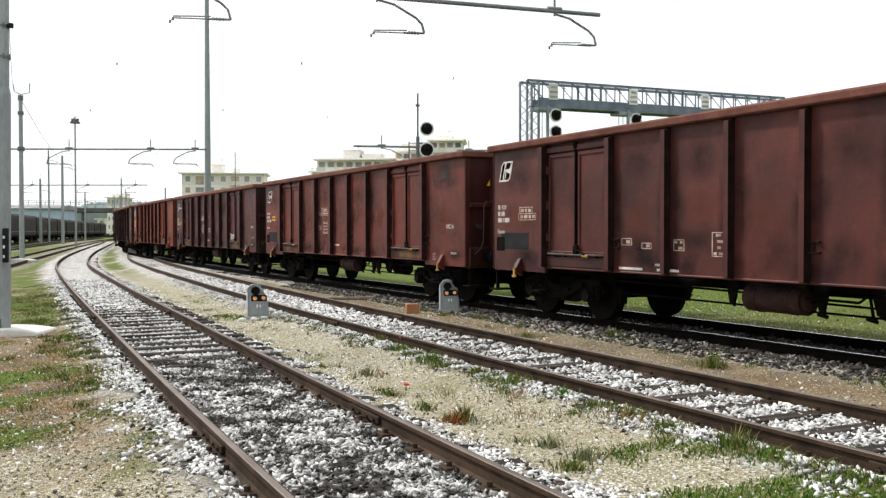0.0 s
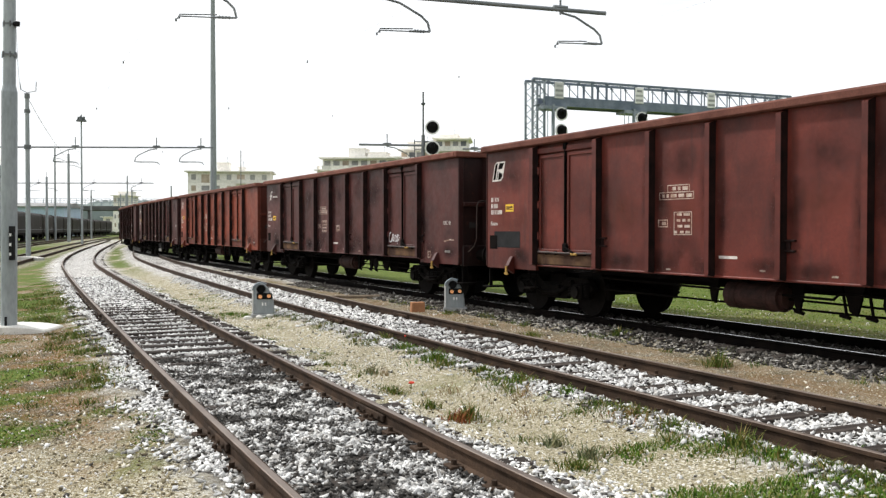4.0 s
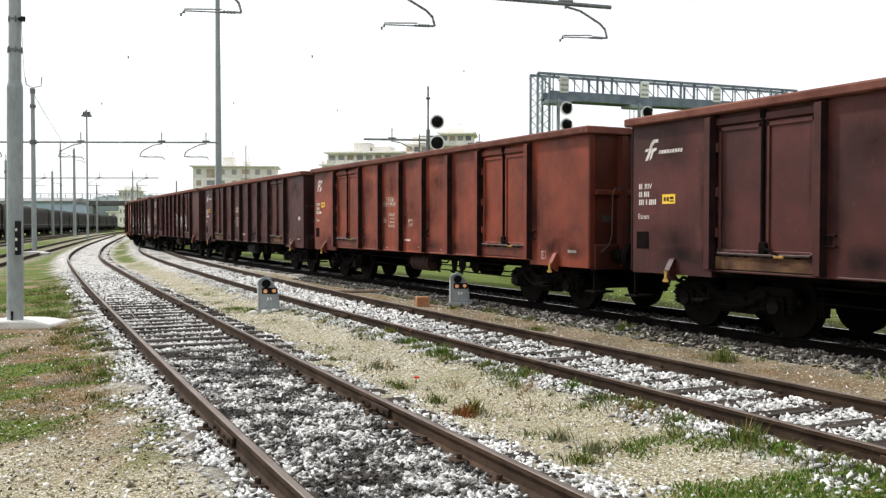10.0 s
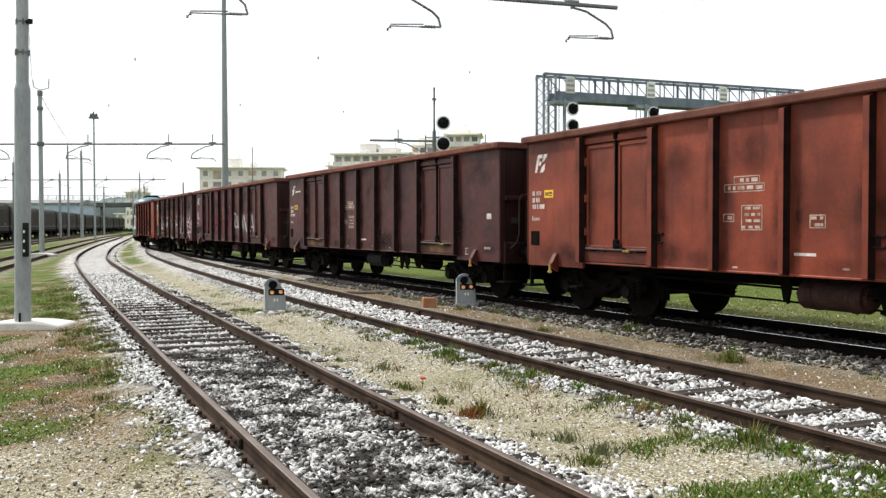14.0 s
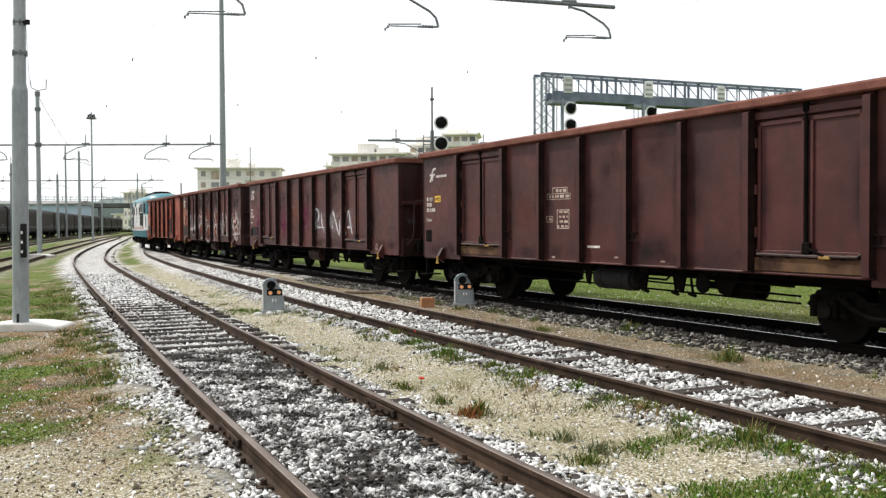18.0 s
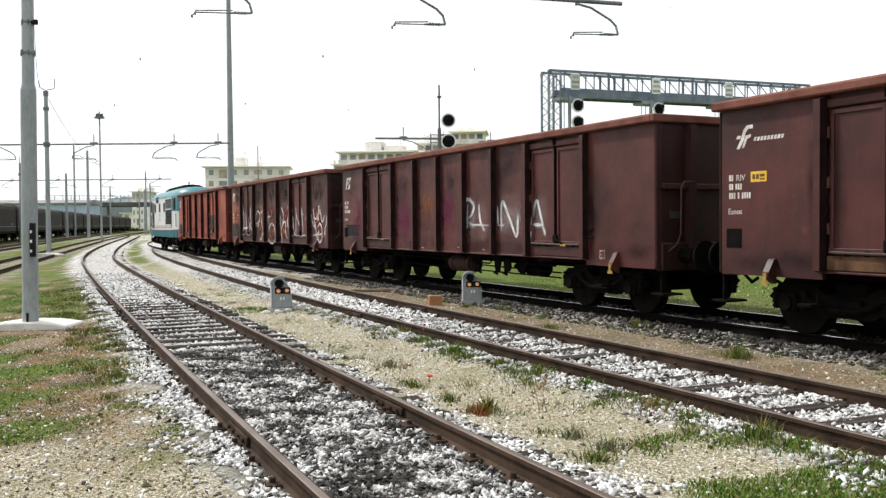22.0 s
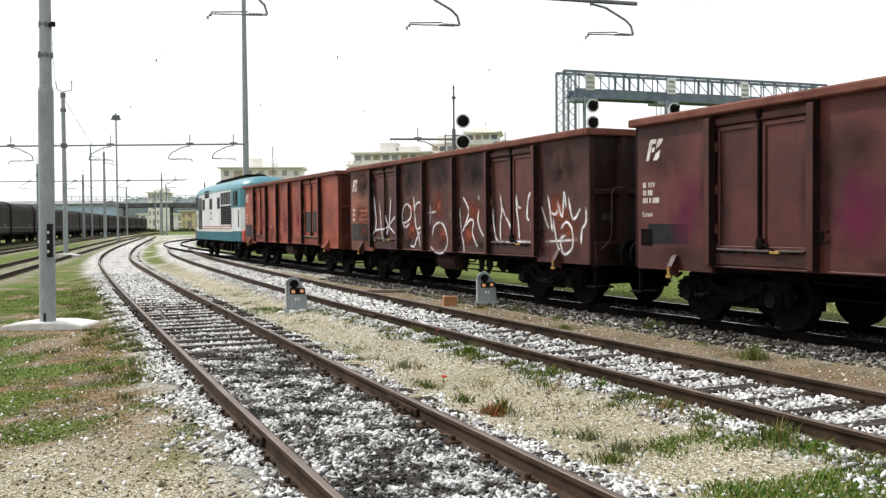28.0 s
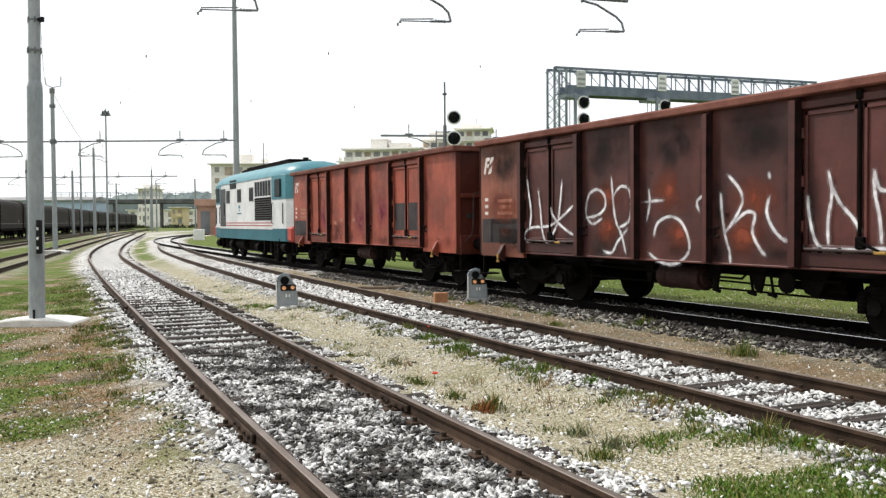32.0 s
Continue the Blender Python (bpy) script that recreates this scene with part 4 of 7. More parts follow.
for k in range(3):
    bm = B()
    box(bm, 0.105, 0.14, -0.224, -0.216, 1.44 + k * 0.17, 1.49 + k * 0.17)
    part("white_mark", bm, WHITE_PAINT, plate)
bm = B()
rod(bm, (0.02, -0.17, 0.0), (0.02, -0.165, 0.36), 0.02, 6)
part("earth_cable", bm, BLACK, near_mast)


def plinth(x, y, half, depth, height):
    bm = B()
    prism(bm, [(-half, -0.06), (half, -0.06), (half * 0.97, height * 0.62), (half * 0.45, height * 0.94), (0, height), (-half * 0.5, height * 0.92), (-half * 0.98, height * 0.6)], "y", -depth / 2, depth / 2)
    bmesh.ops.bevel(bm, geom=bm.edges[:], offset=0.025, segments=1, affect="EDGES")
    solid("mast_foot", bm, CONCRETE, "whitish domed concrete foot half sunk in grass", "concrete block", pose(x, y, ground_at(x, y)), "mast feet")


plinth(-7.5, 16.5, 0.76, 0.8, 0.15)
far_mast = mast("catenary_mast", "tall grey catenary mast with a forked top", -24.0, 54.8, 9.9, 0.15, 0.11)
bm = B()
tube(bm, [(-0.42, 0, 10.55), (-0.36, 0, 10.12), (0.0, 0, 9.95), (0.52, 0, 10.04), (0.55, 0, 10.6)], 0.025)
part("fork", bm, DARK_STEEL, far_mast)
bm = B()
rod(bm, (0, 0, 9.6), (0, 0, 9.9), 0.15, 10)
rod(bm, (0, 0, 8.75), (0, 0, 8.95), 0.17, 10)
rod(bm, (0, 0, 6.6), (0, 0, 6.85), 0.2, 10)
part("insulator", bm, DARK_STEEL, far_mast)
plinth(-23.4, 53.0, 0.95, 0.9, 0.22)
mast("lighting_mast", "very tall tapered grey lighting mast", -13.75, 58.0, 19.0, 0.22, 0.12)


def wire(label, a, b, sag, r=0.008):
    a, b = Vector(a), Vector(b)
    bm = B()
    tube(bm, [a + (b - a) * (k / 12) - Vector((0, 0, 4 * sag * (k / 12) * (1 - k / 12))) for k in range(13)], r, 5)
    solid("hanging_wire", bm, ARM_GREY, label, "wire", None, "hanging wires")


wire("thin slack wire from the near mast to the forked mast", (-7.45, 16.35, 8.6), (-24.42, 54.8, 10.3), 1.2)
wire("thin wire down from the forked mast", (-23.9, 54.8, 9.3), (-41.5, 109.8, 9.0), 1.0, 0.014)


def beam_with_arms(label, a, b, arms, r=0.07, flip=1, spike=0.45):
    """A tube beam between two points, with drop brackets and their registration arms hung at given places (0 to 1)."""
    a, b = Vector(a), Vector(b)
    t = thing("catenary_beam", label, "catenary beam", Matrix.Translation((a.x, a.y, a.z)))
    bm = B()
    rod(bm, (0, 0, 0), b - a, r, 10)
    part("beam_tube", bm, ARM_GREY, t)
    way = (b - a).normalized()
    for k, size, *other in arms:
        p = (b - a) * k
        way = (b - a).normalized() * (other[0] if other else 1)
        q = lambda x, z: (p.x + flip * x * size * way.x, p.y + flip * x * size * way.y, p.z + z * size)
        bm = B()
        rod(bm, q(0, -0.1), q(0, spike), 0.022 * size, 8)
        rod(bm, q(-0.16, 0.05), q(0.16, 0.05), 0.045 * size, 8)
        br = part("bracket", bm, ARM_GREY, t)
        bm = B()
        tube(bm, [q(0, -0.06), q(0.35, -0.13), q(0.8, -0.36), q(0.93, -0.48), q(0.98, -0.66)], 0.024 * size)
        part("bent_arm", bm, ARM_GREY, br)
        bm = B()
        tube(bm, [q(0.98, -0.66), q(0.55, -0.68)], 0.022 * size)
        for x in (0.86, 0.8, 0.74, 0.68):
            rod(bm, q(x, -0.665), q(x - 0.03, -0.667), 0.032 * size, 8)
        part("insulator", bm, ARM_GREY, br)
        for dz in (0.0, 0.055):
            bm = B()
            tube(bm, [q(0.62, -0.68 + dz), q(-0.06, -0.7 + dz * 0.6), q(-0.12 + dz, -0.77 + dz)], 0.013 * size)
            rod(bm, q(-0.12 + dz, -0.8 + dz), q(-0.12 + dz, -0.75 + dz), 0.022 * size, 6)
            part("steady_rod", bm, ARM_GREY, br)
    return t


beam_with_arms("grey steel catenary beam on the near mast with bent arms", (-7.55, 16.2, 6.27), (3.74, 19.74, 6.27), ((0.26, 1.0), (0.583, 1.0), (0.91, 1.0)), 0.045, 1, 0.28)
beam_with_arms("long thin steel catenary beam across the yard", (-40.0, 54.6, 6.5), (-13.6, 57.2, 6.7), ((0.2, 1.35), (0.465, 1.35, -1), (0.69, 1.35), (0.872, 1.35), (0.973, 1.35)), 0.05, -1)
beam_with_arms("distant steel catenary beam across the yard", (-72.0, 92.0, 6.2), (-27.8, 92.0, 6.24), ((0.25, 1.1), (0.5, 1.1), (0.637, 1.1), (0.742, 1.1), (0.866, 1.1), (0.973, 1.1)), 0.05, -1)
beam_with_arms("short steel catenary beam beside the signal", (-3.95, 50.0, 6.25), (-0.3, 50.0, 6.2), ((0.42, 1.35),), 0.06, 1)
beam_with_arms("short steel catenary beam behind the goods train", (1.7, 50.0, 6.02), (7.0, 50.0, 6.0), ((0.12, 1.2), (0.7, 1.2)), 0.05, 1)

for x, y, h, r in ((-55.13, 132.0, 9.4, 0.26), (-51.99, 132.0, 12.7, 0.28), (-62.1, 152.0, 15.2, 0.22), (-62.1, 168.0, 9.0, 0.2), (-59.49, 180.0, 12.2, 0.22), (-58.6, 180.0, 9.6, 0.2), (-45.4, 97.0, 8.6, 0.2)):
    m = mast("yard_mast", "slim grey yard mast", x, y, h, r * 0.85, r * 0.55, GREY_STEEL)
    bm = B()
    rod(bm, (0, 0, h - 0.05), (0, 0, h + 0.7), 0.03, 6)
    part("spike", bm, DARK_STEEL, m)
    bm = B()
    rod(bm, (-0.12, 0, h - 1.2), (0.12, 0, h - 1.2), 0.16, 10)
    part("insulator", bm, DARK_STEEL, m)
    bm = B()
    tube(bm, [(0, 0, h - 1.6), (0.9, 0, h - 1.7), (1.7, 0, h - 2.1)], 0.04)
    part("bracket_arm", bm, ARM_GREY, m)
for x, y, h in ((-86.0, 260.0, 12.0), (-78.0, 235.0, 11.0), (-98.0, 290.0, 13.0), (-66.5, 235.0, 13.0)):
    mast("yard_mast", "distant grey catenary mast near the bridge", x, y, h, 0.22, 0.18, GREY_STEEL)
for x, y in ((-51.0, 246.0), (-21.0, 262.0)):
    mast("roof_aerial", "thin grey pole above the rooftops", x, y, 23.0, 0.15, 0.1, DARK_STEEL)

lamp_tower = mast("floodlight_mast", "tall slim floodlight mast with a ring of lamps", -41.77, 110.0, 15.5, 0.13, 0.08)
bm = B()
rod(bm, (0, 0, 14.7), (0, 0, 14.82), 0.6, 14)
part("lamp_ring", bm, DARK_STEEL, lamp_tower)
for k in range(4):
    a = k * math.pi / 2
    bm = B()
    rod(bm, (0.4 * math.cos(a), 0.4 * math.sin(a), 14.82), (0.3 * math.cos(a), 0.3 * math.sin(a), 15.25), 0.12, 8)
    part("floodlight", bm, DARK_STEEL, lamp_tower)


def round_head(parent, x, y, z, r, name="signal_head"):
    """A round black signal target with a white rim and hooded lens, which looks at the camera."""
    bm = B()
    rod(bm, (x, y - 0.02, z), (x, y + 0.04, z), r, 28)
    head = part(name, bm, WHITE_PAINT, parent, "round signal target with a white rim")
    bm = B()
    rod(bm, (x, y - 0.03, z), (x, y - 0.018, z), r * 0.8, 28)
    part("black_face", bm, GLASS_BLACK, head)
    bm = B()
    rod(bm, (x, y - 0.12, z), (x, y - 0.03, z), r * 0.3, 16)
    rod(bm, (x, y - 0.42, z + 0.1), (x, y - 0.03, z + 0.13), r * 0.3, 14, r * 0.34)
    part("hood", bm, GLASS_BLACK, head)
    bm = B()
    box(bm, x - r * 0.5, x + r * 0.5, y + 0.03, y + 0.3, z - r * 0.55, z + r * 0.55, 0.03)
    part("housing", bm, GLASS_BLACK, head)
    return head


sig = thing("signal_post", "two round black signal targets with white rims on a mast", "railway signal", pose(-0.45, 50.0, ground_at(-0.45, 50.0)))
bm = B()
rod(bm, (0, 0, 0), (0, 0, 7.0), 0.13, 12, 0.1)
rod(bm, (0, 0, 7.0), (0, 0, 9.35), 0.05, 8)
rod(bm, (0, 0, 8.65), (0, 0, 8.75), 0.12, 8)
part("pole", bm, DARK_STEEL, sig)
round_head(sig, 0.5, -0.25, 7.4, 0.39)
round_head(sig, 0.5, -0.25, 6.27, 0.42)
bm = B()
box(bm, -0.5, 0.75, -0.05, 0.75, 5.75, 5.82)
box(bm, 0.0, 0.55, -0.05, 0.05, 6.6, 6.68)
part("platform", bm, DARK_STEEL, sig)
for x, y in ((-0.48, -0.02), (-0.48, 0.7), (0.72, 0.7)):
    bm = B()
    rod(bm, (x, y, 5.8), (x, y, 6.75), 0.03, 6)
    part("rail_post", bm, DARK_STEEL, sig)
bm = B()
for z in (6.3, 6.72):
    tube(bm, [(-0.48, -0.02, z), (-0.48, 0.7, z), (0.72, 0.7, z)], 0.025)
part("hand_rail", bm, DARK_STEEL, sig)




# ---- signal gantry: u runs along the bridge ----
def add_gantry():
    a, b = Vector((5.85, 55.0, 0)), Vector((24.1, 62.2, 0))
    along = (b - a).normalized()
    span = (b - a).length
    m = Matrix.Translation((a.x, a.y, GROUND_Z)) @ Matrix.Rotation(math.atan2(along.y, along.x), 4, "Z")
    g = thing("signal_gantry", "grey lattice signal gantry over the main tracks", "signal gantry", m)
    z0, z1 = 9.83, 10.83
    for u in (0.0, span - 0.9):
        for y in (-0.45, 0.45):
            tower = new("tower_leg")
            tower.parent = g
            for x in (u, u + 0.8):
                bm = B()
                box(bm, x - 0.055, x + 0.055, y - 0.055, y + 0.055, 0, z1)
                part("leg_angle", bm, GALVANISED, tower)
            bm = B()
            n = 16
            for k in range(n):
                za, zb = z1 * k / n, z1 * (k + 1) / n
                rod(bm, (u, y, za), (u + 0.8, y, zb), 0.028, 5)
                rod(bm, (u + 0.8, y, za), (u, y, zb), 0.028, 5)
            tagged(part("leg_lacing", bm, GALVANISED, tower), kind="stuff")
    for y in (-0.5, 0.5):
        bm = B()
        box(bm, 0, span, y - 0.06, y + 0.06, z1 - 0.08, z1 + 0.06)
        part("top_chord", bm, BEAM_GREY, g)
        bm = B()
        box(bm, 0.8, span - 0.8, y - 0.09, y + 0.09, z0 - 0.58, z0, 0.02)
        part("bottom_girder", bm, BEAM_GREY, g)
        step = 1.02
        for k in range(int(span / step)):
            u = k * step
            if y < 0:
                bm = B()
                rod(bm, (u, y, z1), (u + step, y, z0), 0.028, 6)
                part("diagonal", bm, BEAM_GREY, g)
            bm = B()
            wide = 0.07 if k in (4, 5, 10, 11) else 0.026
            box(bm, u - wide, u + wide, y - 0.03, y + 0.03, z0, z1)
            box(bm, u - 0.12, u + 0.12, y - 0.035, y + 0.035, z1 - 0.2, z1 - 0.16)
            part("upright", bm, BEAM_GREY, g)
    bm = B()
    box(bm, 0.5, span - 0.5, -0.41, 0.41, z0 - 0.5, z0 - 0.46)
    part("walkway", bm, BEAM_GREY, g)
    for u in (1.7, 7.4, 12.9):
        bm = B()
        box(bm, u - 0.31, u + 0.31, -0.66, -0.62, z0 - 0.12, z0 + 0.86, 0.01)
        sign = part("signal_plate", bm, WHITE_PAINT, g, "white plate with grey bars")
        for k, wd in enumerate((0.5, 0.5, 0.36)):
            bm = B()
            box(bm, u - wd / 2, u + wd / 2, -0.668, -0.658, z0 + k * 0.29, z0 + 0.13 + k * 0.29)
            part("bar", bm, GREY_CONCRETE, sign)
        cage = new("signal_cage")
        cage.parent = g
        bm = B()
        box(bm, u - 0.5, u - 0.35, -0.75, -0.6, z0 - 3.2, z0 - 0.5)
        box(bm, u - 0.6, u + 0.9, -0.9, 0.3, z0 - 3.3, z0 - 3.23)
        box(bm, u - 1.1, u + 0.5, -0.7, 0.3, z0 - 0.78, z0 - 0.58)
        for x in (u - 1.05, u - 0.75):
            rod(bm, (x, -0.6, z0 - 3.3), (x, -0.6, z0 - 0.6), 0.025, 6)
        part("hanger", bm, GALVANISED, cage)
        for z in (z0 - 1.06, z0 - 2.06):
            round_head(cage, u + 0.05, -0.85, z, 0.41)
    return g


add_gantry()


def dwarf_signal(x, y, turn, label):
    d = thing("dwarf_signal", label, "dwarf signal", pose(x, y, ground_at(x, y), 0, 0, turn), "dwarf signals")
    bm = B()
    out = [(-0.22, 0.06), (0.21, 0.06), (0.185, 0.34), (0.13, 0.5), (0.06, 0.62), (-0.04, 0.7), (-0.15, 0.69), (-0.21, 0.6)]
    prism(bm, out, "y", -0.02, 0.2)
    bmesh.ops.bevel(bm, geom=bm.edges[:], offset=0.018, segments=2, affect="EDGES")
    part("housing", bm, GREY_STEEL, d, smooth=True)
    bm = B()
    for k in range(7):
        a0, a1 = math.pi * (0.98 - k * 0.1), math.pi * (0.98 - (k + 1) * 0.1)
        rod(bm, (-0.06 + 0.17 * math.cos(a0), -0.03, 0.55 + 0.17 * math.sin(a0)), (-0.06 + 0.17 * math.cos(a1), -0.03, 0.55 + 0.17 * math.sin(a1)), 0.016, 6)
    part("rim", bm, GALVANISED, d)
    # black plate added for the dark that the hoods cast round the lamps
    bm = B()
    box(bm, -0.15, 0.17, -0.034, -0.015, 0.37, 0.5, 0.02)
    part("lamp_plate", bm, BLACK, d, "black plate in place of the lamp hoods' shade")
    for lx, lz, r, mat, hood in ((-0.06, 0.58, 0.085, GLASS_BLACK, True), (-0.075, 0.43, 0.042, AMBER, True), (0.1, 0.44, 0.04, AMBER, True)):
        bm = B()
        rod(bm, (lx, -0.052, lz), (lx, -0.02, lz), r, 16)
        lens = part("lens", bm, mat, d, "glowing amber lens" if mat == AMBER else "dark lens")
        bm = B()
        arc = [math.pi * (-0.1 + k * 0.13) for k in range(10)]
        ring = [[bm.verts.new((lx + (r + 0.012) * math.cos(t), y0, lz + dz + (r + 0.012) * math.sin(t))) for t in arc] for y0, dz in ((-0.02, 0.0), (-0.15, -0.01))]
        for k in range(9):
            bm.faces.new((ring[0][k], ring[0][k + 1], ring[1][k + 1], ring[1][k]))
        bmesh.ops.solidify(bm, geom=bm.faces[:], thickness=0.008)
        part("hood", bm, BLACK, lens)
    for dx in (-0.03, 0.03):
        bm = B()
        box(bm, dx - 0.015, dx + 0.015, -0.026, -0.019, 0.24, 0.3)
        part("white_mark", bm, WHITE_PAINT, d)
    # the sunlit left edge, painted on as a white strip
    bm = B()
    box(bm, -0.245, -0.215, -0.03, 0.2, 0.08, 0.6, 0.008)
    part("edge_strip", bm, WHITE_PAINT, d, "white strip painted for the sunlit edge")
    bm = B()
    box(bm, -0.27, 0.27, -0.06, 0.24, -0.05, 0.07, 0.015)
    part("foot", bm, GREY_CONCRETE, d)


dwarf_signal(-3.46, 18.95, 8, "grey dwarf signal with two glowing amber lamps")
dwarf_signal(0.54, 20.55, -4, "grey dwarf signal beside the train's track")
bm = B()
box(bm, -0.15, 0.15, -0.1, 0.1, -0.04, 0.22, 0.012)
solid("clay_block", bm, TERRACOTTA, "orange terracotta block on the gravel", "block", pose(-0.31, 20.5, ground_at(-0.31, 20.5), 0, 0, 12))
bm = B()
box(bm, -1.2, 1.0, -0.06, 0.06, -0.03, 0.05, 0.015)
solid("wooden_plank", bm, PLANK, "weathered wooden plank lying between the tracks", "plank", pose(-2.35, 24.3, ground_at(-2.35, 24.3) + 0.03, 0, 0, 12))
for k, (x, y) in enumerate(((-3.75, 18.7), (-3.5, 18.62), (-3.28, 18.64))):
    bm = B()
    bmesh.ops.create_icosphere(bm, subdivisions=2, radius=0.065, matrix=Matrix.Diagonal((1.3, 1.0, 0.75, 1)))
    rs = random.Random(k)
    for v in bm.verts:
        v.co *= rs.uniform(0.85, 1.1)
    solid("white_stone", bm, CONCRETE, "rounded whitish stone before the dwarf signal", "stone", pose(x, y, ground_at(x, y) + 0.03), "stones by the signal")


# ---- contact wires over the three tracks, with their clamps ----
def contact_wire(line, s0, s1, label, z=5.5):
    t = thing("contact_wire", label, "overhead wire", None, "overhead wires")
    ss = np.arange(s0, s1, 9.0)
    pts = [(*on_line(line, s), z) for s in ss]
    for p, q in zip(pts, pts[1:]):
        bm = B()
        rod(bm, p, q, 0.001, 5)
        part("wire_span", bm, ARM_GREY, t)
    for k, (x, y, h) in enumerate(pts):
        if k % 3 != 2:
            bm = B()
            rod(bm, (x, y, h - 0.02), (x, y, h + 0.04), 0.015, 6)
            part("clamp", bm, DARK_STEEL, t)


contact_wire(LINE_1, -6.6, 58, "thin overhead wire with small clamps above the siding")
contact_wire(LINE_2, -10.0, 58, "thin overhead wire with small clamps above the middle track")
contact_wire(LINE_3, -14.0, 60, "thin overhead wire with small clamps above the running track")

# ---- rail fastenings: a plate with two bolts on each sleeper, and fishplates at the joints ----
bm = B()
for side in (-1, 1):
    box(bm, side * 0.105 - 0.055, side * 0.105 + 0.055, -0.07, 0.07, -0.02, 0.022, 0.006)
    rod(bm, (side * 0.1, 0.0, 0.02), (side * 0.1, 0.0, 0.058), 0.022, 8)
chair_mesh = mesh_of(bm, "rail_chair", RAIL_SIDE)
bm = B()
for side in (-1, 1):
    box(bm, side * 0.03 - 0.014, side * 0.03 + 0.014, -0.36, 0.36, -0.115, -0.05, 0.006)
    for y in (-0.27, -0.1, 0.1, 0.27):
        rod(bm, (side * 0.04, y, -0.085), (side * 0.066, y, -0.085), 0.017, 6)
fish_mesh = mesh_of(bm, "fishplate", RAIL_SIDE)
for track, line, first_s, last_s, joints in ((bpy.data.objects["railway_track"], LINE_1, -6 + 0.62 * 13, 25.0, (5.6, 17.6)), (bpy.data.objects["railway_track.001"], LINE_2, -14 + 0.62 * 11, 19.0, (0.9, 12.9))):
    for side in (-1, 1):
        for s in np.arange(first_s, last_s, 0.62):
            p, th = on_line(line, s), heading(line, s)
            o = new("rail_chair", chair_mesh)
            o.parent = track
            o.matrix_basis = pose(p[0] + math.cos(th) * side * GAUGE, p[1] + math.sin(th) * side * GAUGE, -0.14, 0, 0, math.degrees(th))
        for s in joints:
            s = s + 0.25 * side
            p, th = on_line(line, s), heading(line, s)
            o = new("fishplate", fish_mesh)
            o.parent = track
            o.matrix_basis = pose(p[0] + math.cos(th) * side * GAUGE, p[1] + math.sin(th) * side * GAUGE, 0, 0, 0, math.degrees(th))


# ---- parked covered wagons ----
def hood_wagon():
    w = thing("covered_wagon", "grimy dark grey covered goods wagon with rounded roof", "goods wagon", group="parked covered wagons")
    half = 6.9
    outline = [(-1.44, 1.05), (-1.46, 3.35), (-1.36, 3.72), (-1.0, 3.95), (-0.4, 4.06), (0.4, 4.06), (1.0, 3.95), (1.36, 3.72), (1.46, 3.35), (1.44, 1.05)]
    n = 1
    for k in range(n):
        x0, x1 = -half + 2 * half * k / n, -half + 2 * half * (k + 1) / n
        bm = B()
        s = 0.99
        prism(bm, [(y * s, z) for y, z in outline], "x", x0 + 0.02, x1 - 0.02)
        part("hood_section", bm, HOOD_GREY, w)
    for x in (-half, half):
        bm = B()
        prism(bm, [(y * 1.01, z * 1.006) for y, z in outline], "x", x - 0.05, x + 0.05)
        part("hoop", bm, HOOD_GREY, w)
    for side in (1, -1):
        bm = B()
        y_box(bm, side, -half, half, 1.3, 1.47, 0.88, 1.12)
        part("solebar", bm, SOOT, w)
        bm = B()
        y_box(bm, side, -half, half, 1.43, 1.46, 1.55, 1.62)
        part("hood_rail", bm, DARK_STEEL, w)
        for x in (4.1,):
            bm = B()
            y_box(bm, side, x - 0.3, x + 0.3, 1.46, 1.475, 1.7, 1.95)
            part("data_panel", bm, DARK_STEEL, w, "faded grey panel")
    for x in (-5.3, -3.5, 3.5, 5.3):
        bm = B()
        for side in (1, -1):
            rod(bm, (x, side * 0.68, 0.46), (x, side * 0.82, 0.46), 0.46, 18)
        rod(bm, (x, -0.8, 0.46), (x, 0.8, 0.46), 0.08, 8)
        part("wheelset", bm, WHEEL, w)
    for x in (-4.4, 4.4):
        bm = B()
        box(bm, x - 1.4, x + 1.4, -1.1, 1.1, 0.4, 0.8, 0.05)
        part("bogie_frame", bm, SOOT, w)
    for e in (1, -1):
        for y in (-0.875, 0.875):
            bm = B()
            rod(bm, (e * half, y, 1.05), (e * (half + 0.55), y, 1.05), 0.11, 10)
            rod(bm, (e * (half + 0.53), y, 1.05), (e * (half + 0.6), y, 1.05), 0.24, 14)
            part("buffer", bm, SOOT, w)
    return w


def line_pose(line, s):
    p = on_line(line, s)
    return pose(p[0], p[1], 0, 0, 0, math.degrees(heading(line, s)) + 90)


first = hood_wagon()
first.matrix_basis = line_pose(LINE_C, 22.0)
for k in range(1, 15):
    copy_thing(first, line_pose(LINE_C, 22.0 + k * 15.0))


